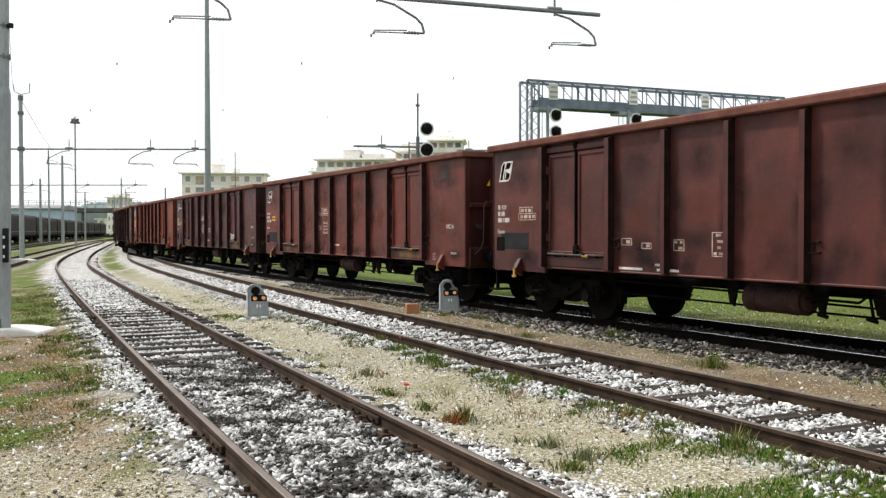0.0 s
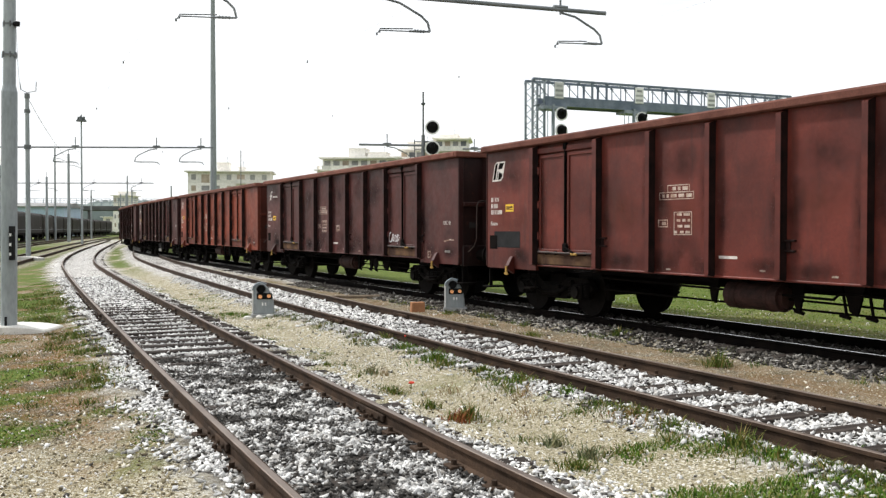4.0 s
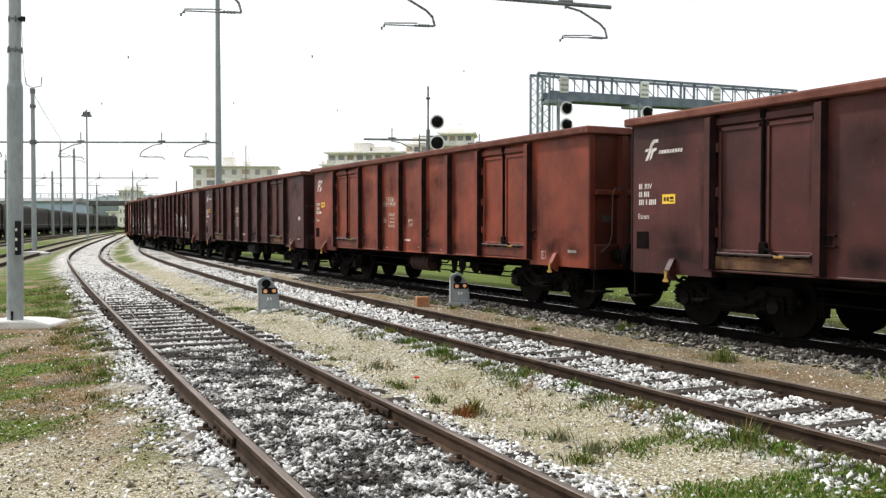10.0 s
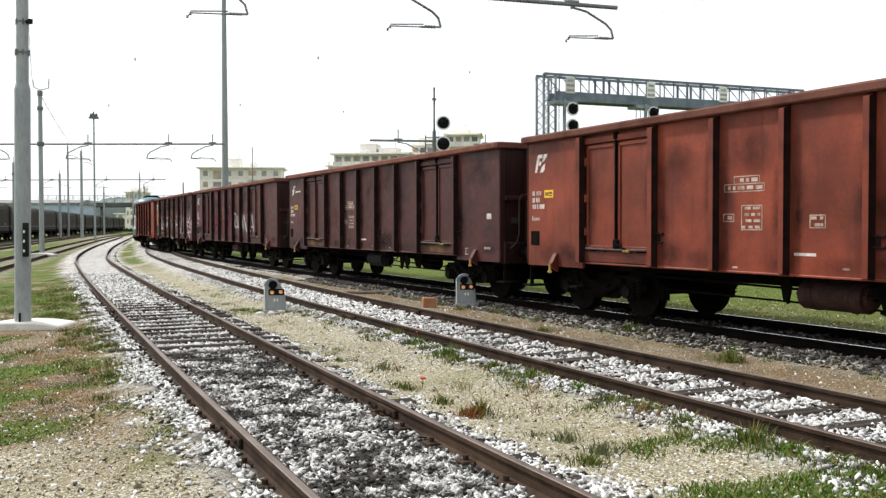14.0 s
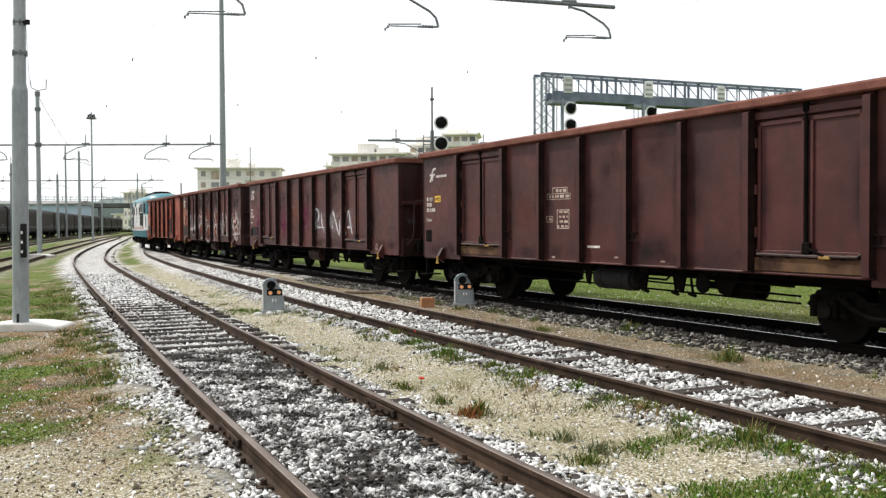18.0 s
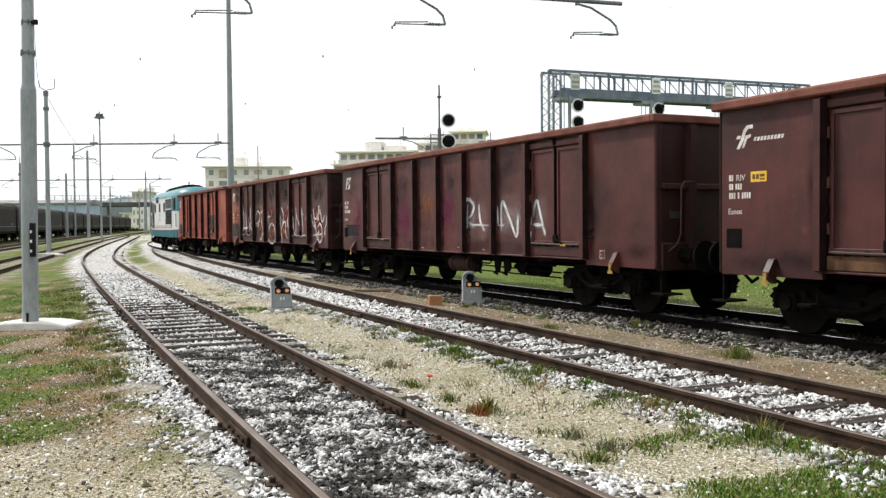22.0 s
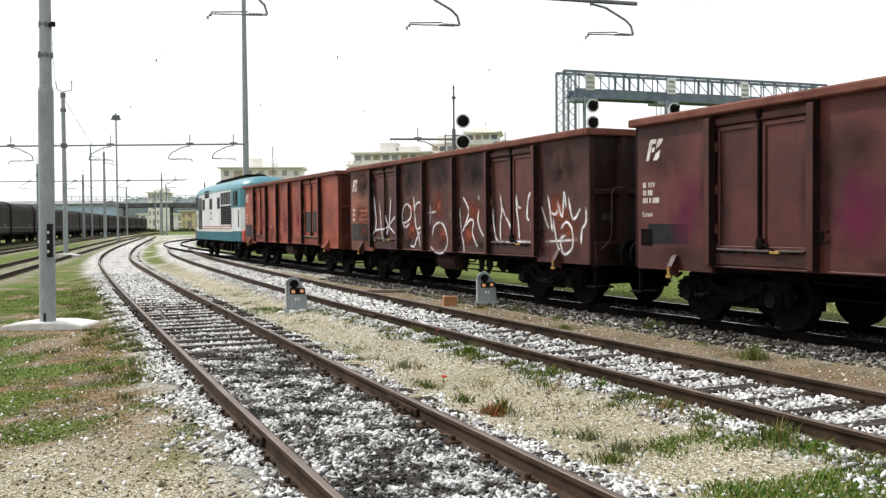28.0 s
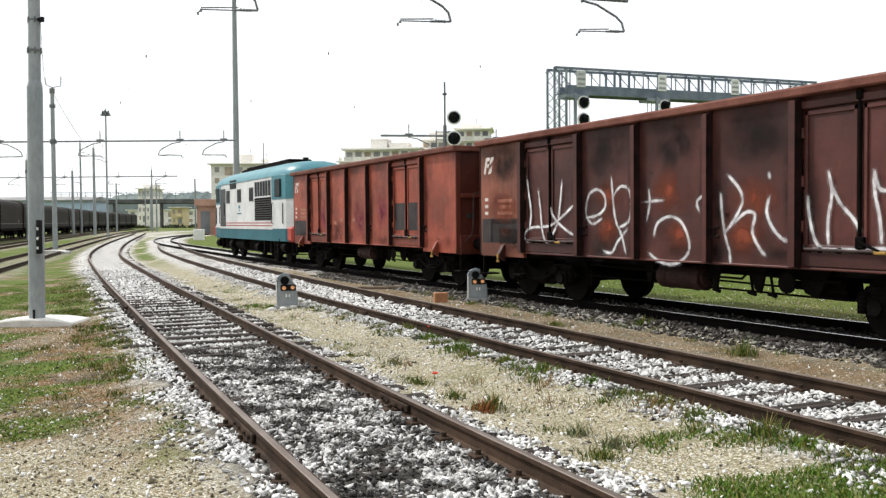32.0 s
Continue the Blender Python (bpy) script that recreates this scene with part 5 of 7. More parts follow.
# ---- the diesel locomotive: x points away from the camera ----
def add_loco():
    w = thing("diesel_locomotive", "white and teal diesel locomotive with a red end panel", "locomotive")
    h, cab = 6.75, 4.62

    def plan(grow=0.0):
        """The body seen from above: straight sides and cabs that narrow to rounded ends."""
        y = 1.42 + grow
        one = [(cab, y), (h - 0.55, y - 0.1), (h - 0.12, y - 0.3), (h + grow, y - 0.75)]
        right = one + [(x, -v) for x, v in reversed(one)]
        return right + [(-x, -v) for x, v in right]

    def ring(z0, z1, grow=0.0):
        bm = B()
        prism(bm, plan(grow), "z", z0, z1)
        return bm
    part("body", ring(1.34, 3.38), LOCO_WHITE, w)
    part("skirt", ring(0.86, 1.34, 0.03), DARK_TEAL, w, "teal lower skirt")
    # arched roof that comes down over both cabs
    arch = [(1.45, 3.36), (1.4, 3.52), (1.2, 3.72), (0.8, 3.88), (0.3, 3.96)]
    arch = arch + [(-y, z) for y, z in reversed(arch)]
    bm = B()
    stations = ((-h - 0.05, 0.5, 0.45), (-h + 0.25, 0.8, 0.78), (-h + 0.8, 0.92, 0.93), (-cab, 1.0, 1.0), (cab, 1.0, 1.0), (h - 0.8, 0.92, 0.93), (h - 0.25, 0.8, 0.78), (h + 0.05, 0.5, 0.45))
    rows = [[bm.verts.new((x, y * k, 3.36 + (z - 3.36) * q)) for y, z in arch] for x, k, q in stations]
    for r0, r1 in zip(rows, rows[1:]):
        for j in range(len(arch) - 1):
            bm.faces.new((r0[j], r0[j + 1], r1[j + 1], r1[j]))
        bm.faces.new((r0[-1], r0[0], r1[0], r1[-1]))
    bm.faces.new(rows[0])
    bm.faces.new(rows[-1][::-1])
    bmesh.ops.recalc_face_normals(bm, faces=bm.faces[:])
    part("roof", bm, LOCO_TEAL, w, "arched teal roof", True)
    for e in (1, -1):
        bm = B()
        cabs = [(x, y) for x, y in plan(0.012) if x * e > 4.0]
        prism(bm, [(x if abs(x) > cab + 0.1 else x, y) for x, y in cabs], "z", 2.46, 3.37)
        top = part("cab_front", bm, LOCO_TEAL, w, "teal cab band")
        for y in (-0.34, 0.34):
            bm = B()
            box(bm, *sorted((e * (h - 0.02), e * (h + 0.035))), y - 0.27, y + 0.27, 2.6, 3.2, 0.01)
            part("windscreen", bm, LOCO_GLASS, top)
        bm = B()
        box(bm, *sorted((e * (h - 0.8), e * (h + 0.1))), -1.3, 1.3, 0.84, 1.42, 0.08)
        part("buffer_beam", bm, LOCO_RED, w, "red buffer beam")
        for y in (-0.9, 0.9):
            bm = B()
            rod(bm, (e * (h - 0.3), y, 1.62), (e * (h + 0.06), y, 1.62), 0.12, 14)
            part("headlight", bm, LOCO_GREY, w)
            bm = B()
            rod(bm, (e * h, y, 1.05), (e * (h + 0.4), y, 1.05), 0.11, 12)
            rod(bm, (e * (h + 0.38), y, 1.05), (e * (h + 0.44), y, 1.05), 0.25, 18)
            part("buffer", bm, SOOT, w)
    for side in (1, -1):
        for z in (1.43, 1.54):
            bm = B()
            y_box(bm, side, -cab, cab + 0.3, 1.41, 1.427, z, z + 0.04)
            part("stripe", bm, LOCO_RED, w, "thin orange-red stripe")
        for x in (-5.34, 5.34):
            bm = B()
            y_box(bm, side, x - 0.36, x + 0.36, 1.33, 1.425, 2.56, 3.24, 0.02)
            part("cab_window", bm, LOCO_GLASS, w)
        bm = B()
        y_box(bm, side, -4.52, -1.94, 1.4, 1.43, 1.66, 2.6)
        grille = part("grille", bm, LOCO_GREY, w, "dark grey louvred grille")
        for z in np.arange(1.7, 2.56, 0.09):
            bm = B()
            y_box(bm, side, -4.47, -1.99, 1.425, 1.45, z, z + 0.04)
            part("slat", bm, SOOT, grille)
        bm = B()
        y_box(bm, side, -4.52, -1.94, 1.4, 1.426, 2.64, 3.24)
        screen = part("intake_screen", bm, LOCO_GLASS, w, "barred intake screen")
        for x in np.arange(-4.5, -1.9, 0.42):
            bm = B()
            y_box(bm, side, x - 0.015, x + 0.015, 1.42, 1.445, 2.62, 3.26)
            part("bar", bm, GREY_CONCRETE, screen)
        bm = B()
        y_box(bm, side, -4.56, -1.9, 1.42, 1.45, 2.58, 2.64)
        part("grille_bar", bm, LOCO_WHITE, w)
        bm = B()
        y_box(bm, side, 3.6, 4.75, 1.4, 1.43, 1.4, 3.16)
        door = part("side_door", bm, LOCO_GREY, w, "dark grey side door")
        bm = B()
        rod(bm, (3.75, side * 1.46, 1.9), (3.75, side * 1.46, 2.5), 0.02, 6)
        part("handle", bm, BLACK, door)
        for x in (3.05, 0.84, -1.35):
            bm = B()
            y_box(bm, side, x - 0.3, x + 0.3, 1.41, 1.432, 2.52, 3.0, 0.01)
            win = part("side_window", bm, LOCO_GLASS, w)
            bm = B()
            for a, b, c, d in ((-0.35, 0.35, 2.47, 2.52), (-0.35, 0.35, 3.0, 3.05), (-0.35, -0.3, 2.52, 3.0), (0.3, 0.35, 2.52, 3.0)):
                y_box(bm, side, x + a, x + b, 1.41, 1.438, c, d)
            part("window_frame", bm, LOCO_GREY, win)
        bm = B()
        y_box(bm, side, 1.4, 2.65, 1.36, 1.44, 3.1, 3.5, 0.02)
        part("roof_window", bm, LOCO_GLASS, w)
        for wd, hi, z in ((0.3, 0.14, 2.2), (0.2, 0.06, 2.08), (0.75, 0.06, 1.94)):
            bm = B()
            y_box(bm, side, 0.85 - wd / 2, 0.85 + wd / 2, 1.41, 1.426, z, z + hi)
            part("emblem_bar", bm, LOCO_TEAL, w)
        for x in (-5.9, -4.75, 4.75, 5.9):
            bm = B()
            y = side * (1.47 if abs(x) < 5 else 1.37)
            tube(bm, [(x, y - side * 0.08, 1.5), (x, y, 1.55), (x, y, 2.3), (x, y - side * 0.08, 2.35)], 0.018)
            part("grab_rail", bm, BLACK, w)
        for x in (-5.3, 5.3):
            bm = B()
            for z in (0.42, 0.7):
                y_box(bm, side, x - 0.22, x + 0.22, 1.2, 1.44, z, z + 0.03)
            for dx in (-0.22, 0.22):
                rod(bm, (x + dx, side * 1.4, 0.42), (x + dx, side * 1.4, 0.95), 0.015, 6)
            part("cab_step", bm, SOOT, w)
        bm = B()
        rod(bm, (0.4, side * 1.15, 0.62), (1.9, side * 1.15, 0.62), 0.2, 14)
        part("air_tank", bm, SOOT, w)
    bm = B()
    prism(bm, [(-4.0, 3.9), (-3.7, 4.06), (0.5, 4.08), (3.4, 4.02), (3.8, 3.9)], "y", -0.62, 0.62)
    part("roof_hatch", bm, SOOT, w, "low sooty roof hatches")
    for x in np.arange(-3.4, 3.4, 0.9):
        bm = B()
        box(bm, x - 0.3, x + 0.3, -0.5, 0.5, 4.03, 4.13, 0.03)
        part("vent", bm, SOOT, w)
    for x, y in ((-5.3, 0.25), (5.2, -0.2)):
        bm = B()
        rod(bm, (x, y, 3.8), (x, y, 4.0), 0.05, 8)
        rod(bm, (x, y, 3.98), (x, y, 4.08), 0.12, 10)
        part("horn", bm, BLACK, w)
    bm = B()
    prism(bm, [(-1.9, 0.95), (1.9, 0.95), (1.6, 0.35), (-1.6, 0.35)], "y", -1.1, 1.1)
    part("fuel_tank", bm, SOOT, w)
    bm = B()
    box(bm, -h + 0.3, h - 0.3, -1.12, 1.12, 0.5, 0.88, 0.03)
    part("underframe", bm, SOOT, w)
    for side in (1, -1):
        for x, ln, z, r in ((-5.9, 0.5, 0.62, 0.16), (-2.1, 0.45, 0.55, 0.2), (2.6, 0.5, 0.58, 0.22), (5.6, 0.6, 0.6, 0.16)):
            bm = B()
            rod(bm, (x - ln / 2, side * 1.24, z), (x + ln / 2, side * 1.24, z), r, 14)
            part("reservoir", bm, GRIMY_STEEL, w)
        for x in (-4.9, -3.9, -2.9, 2.9, 3.9, 4.9):
            bm = B()
            y_box(bm, side, x - 0.09, x + 0.09, 1.2, 1.3, 0.34, 0.86, 0.02)
            part("sand_pipe", bm, GRIMY_STEEL, w)
        bm = B()
        y_box(bm, side, -cab - 0.2, cab + 0.2, 1.452, 1.47, 1.3, 1.37)
        part("cream_line", bm, LOCO_WHITE, w, "thin cream line above the skirt")
    for x in (-3.9, 3.9):
        add_bogie(w, x)
    return w


LOCO = add_loco()
TRAIN.append((LOCO, 74.76, 3.9))


# ---- lettering and sprayed paint on the wagons' sides ----
def plate(w, name, x, z, wide, high, mat=FADED_WHITE, y=WALL_Y, label=""):
    bm = B()
    if mat.name.startswith(("faded_magenta", "soot_patch", "rubbed_red", "thin_white", "deep_soot", "rubbed_bright", "faded_grey_repaint", "faded_ochre")):
        vs = [bm.verts.new((x + a * wide / 2, y + 0.004, z + c * high / 2)) for a, c in ((-1, -1), (-1, 1), (1, 1), (1, -1))]
        bm.faces.new(vs)
    else:
        box(bm, x - wide / 2, x + wide / 2, y - 0.002, y + 0.004, z - high / 2, z + high / 2)
    return part(name, bm, mat, w, label)


def data_box(w, x, z, wide, high, rows=3):
    """A stencilled frame with rows of small bars."""
    t = 0.014
    bm = B()
    for a, b, c, d in ((-wide / 2, wide / 2, -high / 2, -high / 2 + t), (-wide / 2, wide / 2, high / 2 - t, high / 2), (-wide / 2, -wide / 2 + t, -high / 2, high / 2), (wide / 2 - t, wide / 2, -high / 2, high / 2)):
        box(bm, x + a, x + b, WALL_Y - 0.002, WALL_Y + 0.004, z + c, z + d)
    f = part("stencil_frame", bm, FADED_STENCIL, w, "faded white stencilled frame")
    rs = random.Random(int(x * 100))
    for k in range(rows):
        zz = z - high / 2 + (k + 0.5) * high / rows
        at = -wide / 2 + 0.04
        while at < wide / 2 - 0.08:
            ln = rs.uniform(0.05, 0.14)
            plate(f, "stencil_bar", x + at + ln / 2, zz, min(ln, wide / 2 - 0.03 - at), high / rows * 0.45, FADED_STENCIL)
            at += ln + 0.045


def number_block(w, x, z):
    """Rows of white bars in place of the running number, after the class word; reading runs towards -x."""
    for k, row in enumerate(((2,), (2, 3), (3, 1, 4))):
        at = x
        for count in row:
            for q in range(count):
                plate(w, "number_bar", at - 0.017, z - k * 0.13, 0.03, 0.088, FADED_WHITE)
                at -= 0.046
            at -= 0.035
    words(w, "RIV", x - 0.14, z - 0.044, 0.125, "small white lettering")


def emblem(w, x, z, size=0.42, kind="solid"):
    """The operator's emblem as plain slanted shapes: a framed slanted plate, slanted bars, or two crossing ribbons with a wordmark of bars."""
    s = size / 2
    y0, y1 = WALL_Y - 0.002, WALL_Y + 0.004
    lean = lambda px, pz: (x - px * size - pz * size * 0.3, z + pz * size)

    def shape(name, pts, mat=FADED_WHITE, parent=w, up=0.0, label=""):
        bm = B()
        prism(bm, [lean(*p) for p in pts], "y", y0 + up, y1 + up)
        return part(name, bm, mat, parent, label)
    if kind == "framed":
        e = shape("emblem", [(-0.5, -0.5), (0.34, -0.5), (0.5, -0.34), (0.5, 0.5), (-0.34, 0.5), (-0.5, 0.34)], label="white slanted emblem")
        for pts in ([(-0.42, -0.42), (-0.2, -0.42), (-0.2, 0.42), (-0.32, 0.42), (-0.42, 0.3)], [(0.06, -0.42), (0.3, -0.42), (0.42, -0.3), (0.42, -0.14), (0.06, -0.02)],
                    [(-0.1, 0.12), (0.3, 0.12), (0.42, 0.42), (-0.02, 0.42)], [(-0.1, -0.42), (-0.02, -0.42), (-0.02, 0.02), (-0.1, 0.02)]):
            shape("emblem_cut", pts, SOOT, e, 0.003)
    elif kind == "solid":
        for pts in ([(-0.46, -0.5), (-0.26, -0.5), (-0.22, 0.28), (0.02, 0.3), (0.02, 0.5), (-0.4, 0.5), (-0.46, 0.4)], [(-0.16, -0.1), (0.02, -0.1), (0.02, 0.12), (-0.16, 0.12)],
                    [(0.06, -0.5), (0.36, -0.5), (0.48, -0.36), (0.44, -0.02), (0.16, -0.2)], [(0.12, 0.04), (0.3, 0.14), (0.5, 0.34), (0.5, 0.5), (0.2, 0.5), (0.1, 0.36)]):
            shape("emblem", pts, label="white slanted emblem shape")
    else:
        for pts in ([(-0.3, -0.5), (-0.12, -0.5), (0.02, -0.1), (0.04, 0.2), (0.16, 0.34), (0.4, 0.34), (0.36, 0.5), (0.02, 0.5), (-0.14, 0.3), (-0.18, -0.1)],
                    [(0.02, -0.5), (0.16, -0.4), (0.2, -0.1), (0.4, -0.02), (0.36, 0.1), (0.08, 0.06), (0.04, -0.2)], [(-0.46, -0.06), (-0.24, -0.06), (-0.2, 0.08), (-0.42, 0.08)]):
            shape("emblem", pts, label="white ribbon-like emblem")
        for k in range(9):
            shape("wordmark_bar", [(0.62 + k * 0.19, -0.22), (0.75 + k * 0.19, -0.22), (0.75 + k * 0.19, -0.05), (0.62 + k * 0.19, -0.05)], label="white wordmark bar")


def spray(w, name, strokes, width=0.04, y=WALL_Y + 0.001, label="white sprayed stroke", mat=None):
    """Sprayed strokes: each a smooth line of (x, z) points drawn as a flat band."""
    for pts in strokes:
        q = [Vector((p[0], 0, p[1])) for p in pts]
        fine = []
        for i in range(len(q) - 1):
            p0, p1, p2, p3 = q[max(i - 1, 0)], q[i], q[i + 1], q[min(i + 2, len(q) - 1)]
            for k in range(4):
                t = k / 4
                fine.append(0.5 * (2 * p1 + (p2 - p0) * t + (2 * p0 - 5 * p1 + 4 * p2 - p3) * t * t + (3 * p1 - p0 - 3 * p2 + p3) * t ** 3))
        fine.append(q[-1])
        bm = B()
        rows = []
        cover = (0.0, 0.4, 1.0, 1.0, 0.4, 0.0)
        for i, p in enumerate(fine):
            d = (fine[min(i + 1, len(fine) - 1)] - fine[max(i - 1, 0)]).normalized()
            nrm = Vector((-d.z, 0, d.x)) * width * (0.85 + 0.35 * abs(math.sin(i * 1.7 + len(pts))))
            rows.append([bm.verts.new((c.x, y + 0.003, c.z)) for c in (p + nrm * k for k in (1.5, 0.75, 0.32, -0.32, -0.75, -1.5))])
        for r0, r1 in zip(rows, rows[1:]):
            for k in range(5):
                bm.faces.new((r0[k], r0[k + 1], r1[k + 1], r1[k]))
        stroke = part(name, bm, mat or SPRAY, w, label)
        ends = [min(1.0, 0.35 + 0.65 * min(i, len(rows) - 1 - i) / 2.0) for i in range(len(rows))]
        vals = np.array([c * ends[i] for i in range(len(rows)) for c in cover], np.float32)
        stroke.data.attributes.new("cover", "FLOAT", "POINT").data.foreach_set("value", vals)


def words(w, text, x, z, size, label):
    cu = bpy.data.curves.new("lettering", "FONT")
    cu.body, cu.size, cu.extrude = text, size, 0.002
    tmp = bpy.data.objects.new("lettering", cu)
    me = bpy.data.meshes.new_from_object(tmp)
    bpy.data.objects.remove(tmp)
    me.materials.append(FADED_WHITE)
    o = new("lettering", me)
    o.parent = w
    o.matrix_basis = Matrix(((-1, 0, 0, x), (0, 0, 1, WALL_Y + 0.003), (0, 1, 0, z), (0, 0, 0, 1)))
    o["label"] = label


W = WAGONS
for k, (w, look_of) in enumerate(zip(W[:6], ("framed", "framed", "ribbon", "solid", "ribbon", "solid"))):
    emblem(w, 6.8, 2.82, {"solid": 0.35, "framed": 0.4}.get(look_of, 0.33), look_of)
    number_block(w, 7.1, 2.24 if k else 2.1)
    if k in (0, 1, 5):
        plate(w, "dark_panel", 6.47, 1.42, 1.0, 0.33, BLACK, label="dark painted panel")
    plate(w, "label_holder", 7.0, 1.36, 0.3, 0.28, SOOT, WALL_Y + 0.002, "dark label holder")
    words(w, "Eanos", 7.12, 1.71 if k else 1.57, 0.12, "small white lettering")
    if k == 5:
        plate(w, "faded_stencil", 1.35, 2.1, 0.9, 0.7, OCHRE_HAZE, WALL_Y + 0.0015, "faded ochre stencil patch")
        data_box(w, 0.82, 1.9, 0.16, 0.3, 4)
    elif k:
        data_box(w, 1.4, 2.26, 0.5, 0.12, 1)
        data_box(w, 1.45, 2.15, 0.78, 0.12, 1)
        data_box(w, 1.3, 1.72, 0.4, 0.36, 4)
        data_box(w, 1.75, 1.72, 0.22, 0.12, 1)
        plate(w, "stencil_bar", 0.35, 1.22, 0.36, 0.04)
        plate(w, "stencil_bar", -6.75, 1.12, 0.26, 0.05)
for w, zy, xy in zip(W[1:5], (2.06, 2.02, 2.22, 2.24), (6.37, 6.37, 6.52, 6.52)):
    y_plate = plate(w, "yellow_plate", xy, zy, 0.3, 0.15, YELLOW, label="small yellow plate")
    for dx, dz, ww, hh in ((0.09, 0, 0.05, 0.07), (0.02, 0, 0.05, 0.07), (-0.07, 0.015, 0.09, 0.04), (-0.07, -0.035, 0.09, 0.02)):
        plate(y_plate, "dark_bar", xy + dx, zy + dz, ww, hh, DOOR_RUST, WALL_Y + 0.003)
data_box(W[0], 6.02, 1.9, 0.62, 0.14, 1)
data_box(W[0], 6.06, 2.02, 0.46, 0.14, 1)
data_box(W[0], 0.85, 1.42, 0.4, 0.36, 4)
data_box(W[0], 3.0, 1.44, 0.26, 0.12, 1)
data_box(W[0], 2.5, 1.38, 0.24, 0.1, 1)
data_box(W[0], 1.75, 1.4, 0.24, 0.18, 2)
for x, wd in ((2.9, 0.6), (2.15, 0.3), (2.0, 0.5)):
    plate(W[0], "stencil_bar", x, 1.0 if wd > 0.3 else 1.08, wd, 0.04)
for w in (W[2], W[3]):
    data_box(w, 0.15, 1.66, 0.26, 0.18, 2)
words(W[2], "UIC St", -6.55, 1.73, 0.13, "white lettering")
for x in np.arange(-6.62, -7.1, -0.13):
    plate(W[2], "chalk_mark", float(x), 1.37 + 0.02 * math.sin(x * 40), 0.11, 0.026, FADED_STENCIL, label="smeared white chalk mark")
plate(W[4], "stencil_bar", -6.82, 1.81, 0.2, 0.12)
words(W[1], "UIC St", -6.4, 1.68, 0.13, "white lettering")
GREY_HAZE = soft_patch("faded_grey_repaint", (0.075, 0.05, 0.052), 1.3)
plate(W[1], "repaint_patch", -6.25, 2.85, 1.5, 0.62, GREY_HAZE, WALL_Y + 0.002, "faded grey repainted patch")
for w in W[1:6]:
    data_box(w, -5.82, 1.03, 0.15, 0.16, 3)
    for dx, dz in ((0.0, 0.0), (0.5, 0.03), (1.3, -0.02)):
        plate(w, "chalk_mark", -1.5 + dx * 2.4, 1.02 + dz, 0.1, 0.025, FADED_STENCIL)
# a short scribble on the third wagon's door
X = -3.68
spray(W[2], "scribble", [[(X + (px - X) * 0.78, 1.3 + (pz - 1.32) * 0.8) for px, pz in pts] for pts in ([(X, 1.62), (X + 0.1, 1.6), (X + 0.16, 1.45), (X + 0.1, 1.32), (X - 0.02, 1.36), (X - 0.02, 1.45)],
                         [(X - 0.1, 1.32), (X - 0.1, 1.55), (X - 0.21, 1.52), (X - 0.13, 1.42), (X - 0.22, 1.33)],
                         [(X - 0.29, 1.33), (X - 0.29, 1.52), (X - 0.41, 1.5), (X - 0.41, 1.36), (X - 0.3, 1.34)],
                         [(X - 0.5, 1.25), (X - 0.48, 1.54), (X - 0.61, 1.5), (X - 0.59, 1.4), (X - 0.5, 1.38)])], 0.022, WALL_Y + 0.014)
# the four large letters R U N A on the sixth wagon
spray(W[5], "sprayed_letter", [[(-0.75, 1.33), (-0.78, 2.11)], [(-0.57, 2.08), (-0.82, 2.15), (-1.07, 1.99), (-0.94, 1.78), (-0.69, 1.67), (-1.18, 1.52)], [(-0.78, 1.62), (-1.0, 1.58)]], 0.062)
spray(W[5], "sprayed_letter", [[(-1.31, 2.06), (-1.36, 1.66), (-1.59, 1.41)], [(-2.13, 2.04), (-2.15, 1.52)]], 0.056)
spray(W[5], "sprayed_line", [[(-0.75, 1.58), (-1.9, 1.55)], [(-2.1, 1.56), (-2.46, 1.55)]], 0.03)
spray(W[5], "sprayed_letter", [[(-2.28, 1.38), (-2.32, 2.06), (-2.61, 1.72), (-2.91, 1.32), (-2.96, 1.84)]], 0.056)
spray(W[5], "sprayed_letter", [[(-3.42, 1.26), (-3.52, 1.71), (-3.68, 2.05), (-3.83, 1.7), (-4.0, 1.33)], [(-3.46, 1.57), (-3.96, 1.56)]], 0.056)
for x, z in ((6.0, 1.8), (2.7, 1.75), (0.2, 1.85)):
    plate(W[5], "magenta_patch", x, z, 1.05, 1.3, MAGENTA_HAZE, WALL_Y + 0.002, "faded magenta sprayed patch")
# the long unreadable tag on the seventh wagon
TAG_A = [[(4.43, 2.51), (4.34, 2.1), (4.26, 1.73), (4.35, 1.37)], [(4, 2.25), (3.92, 1.85), (3.84, 1.37), (3.67, 1.14), (3.26, 0.99), (2.94, 1.07)], [(3.14, 2.37), (3.21, 1.92), (3.31, 1.53), (3.59, 1.22)], [(3.58, 1.92), (3.42, 1.65), (3.02, 1.42), (2.69, 1.3)], [(2.71, 1.91), (3.1, 1.69), (3.58, 1.49), (4.26, 1.45), (4.53, 1.28), (4.27, 1.08), (4.01, 0.97)]]
TAG_B = [[(2.44, 1.64), (2.04, 1.68), (1.79, 1.82), (1.81, 2.04), (2.04, 2.15), (2.28, 2.05), (2.37, 1.72), (2.17, 1.53), (1.85, 1.64)], [(1.6, 2.38), (1.56, 2.03), (1.48, 1.6), (1.3, 1.32), (1.18, 0.97)], [(1.6, 1.96), (1.36, 2.17), (1.12, 2.13), (1.04, 1.88), (1.12, 1.57), (1.42, 1.46)], [(1.89, 1.06), (1.6, 1.02), (1.42, 1.22), (1.12, 1.46)]]
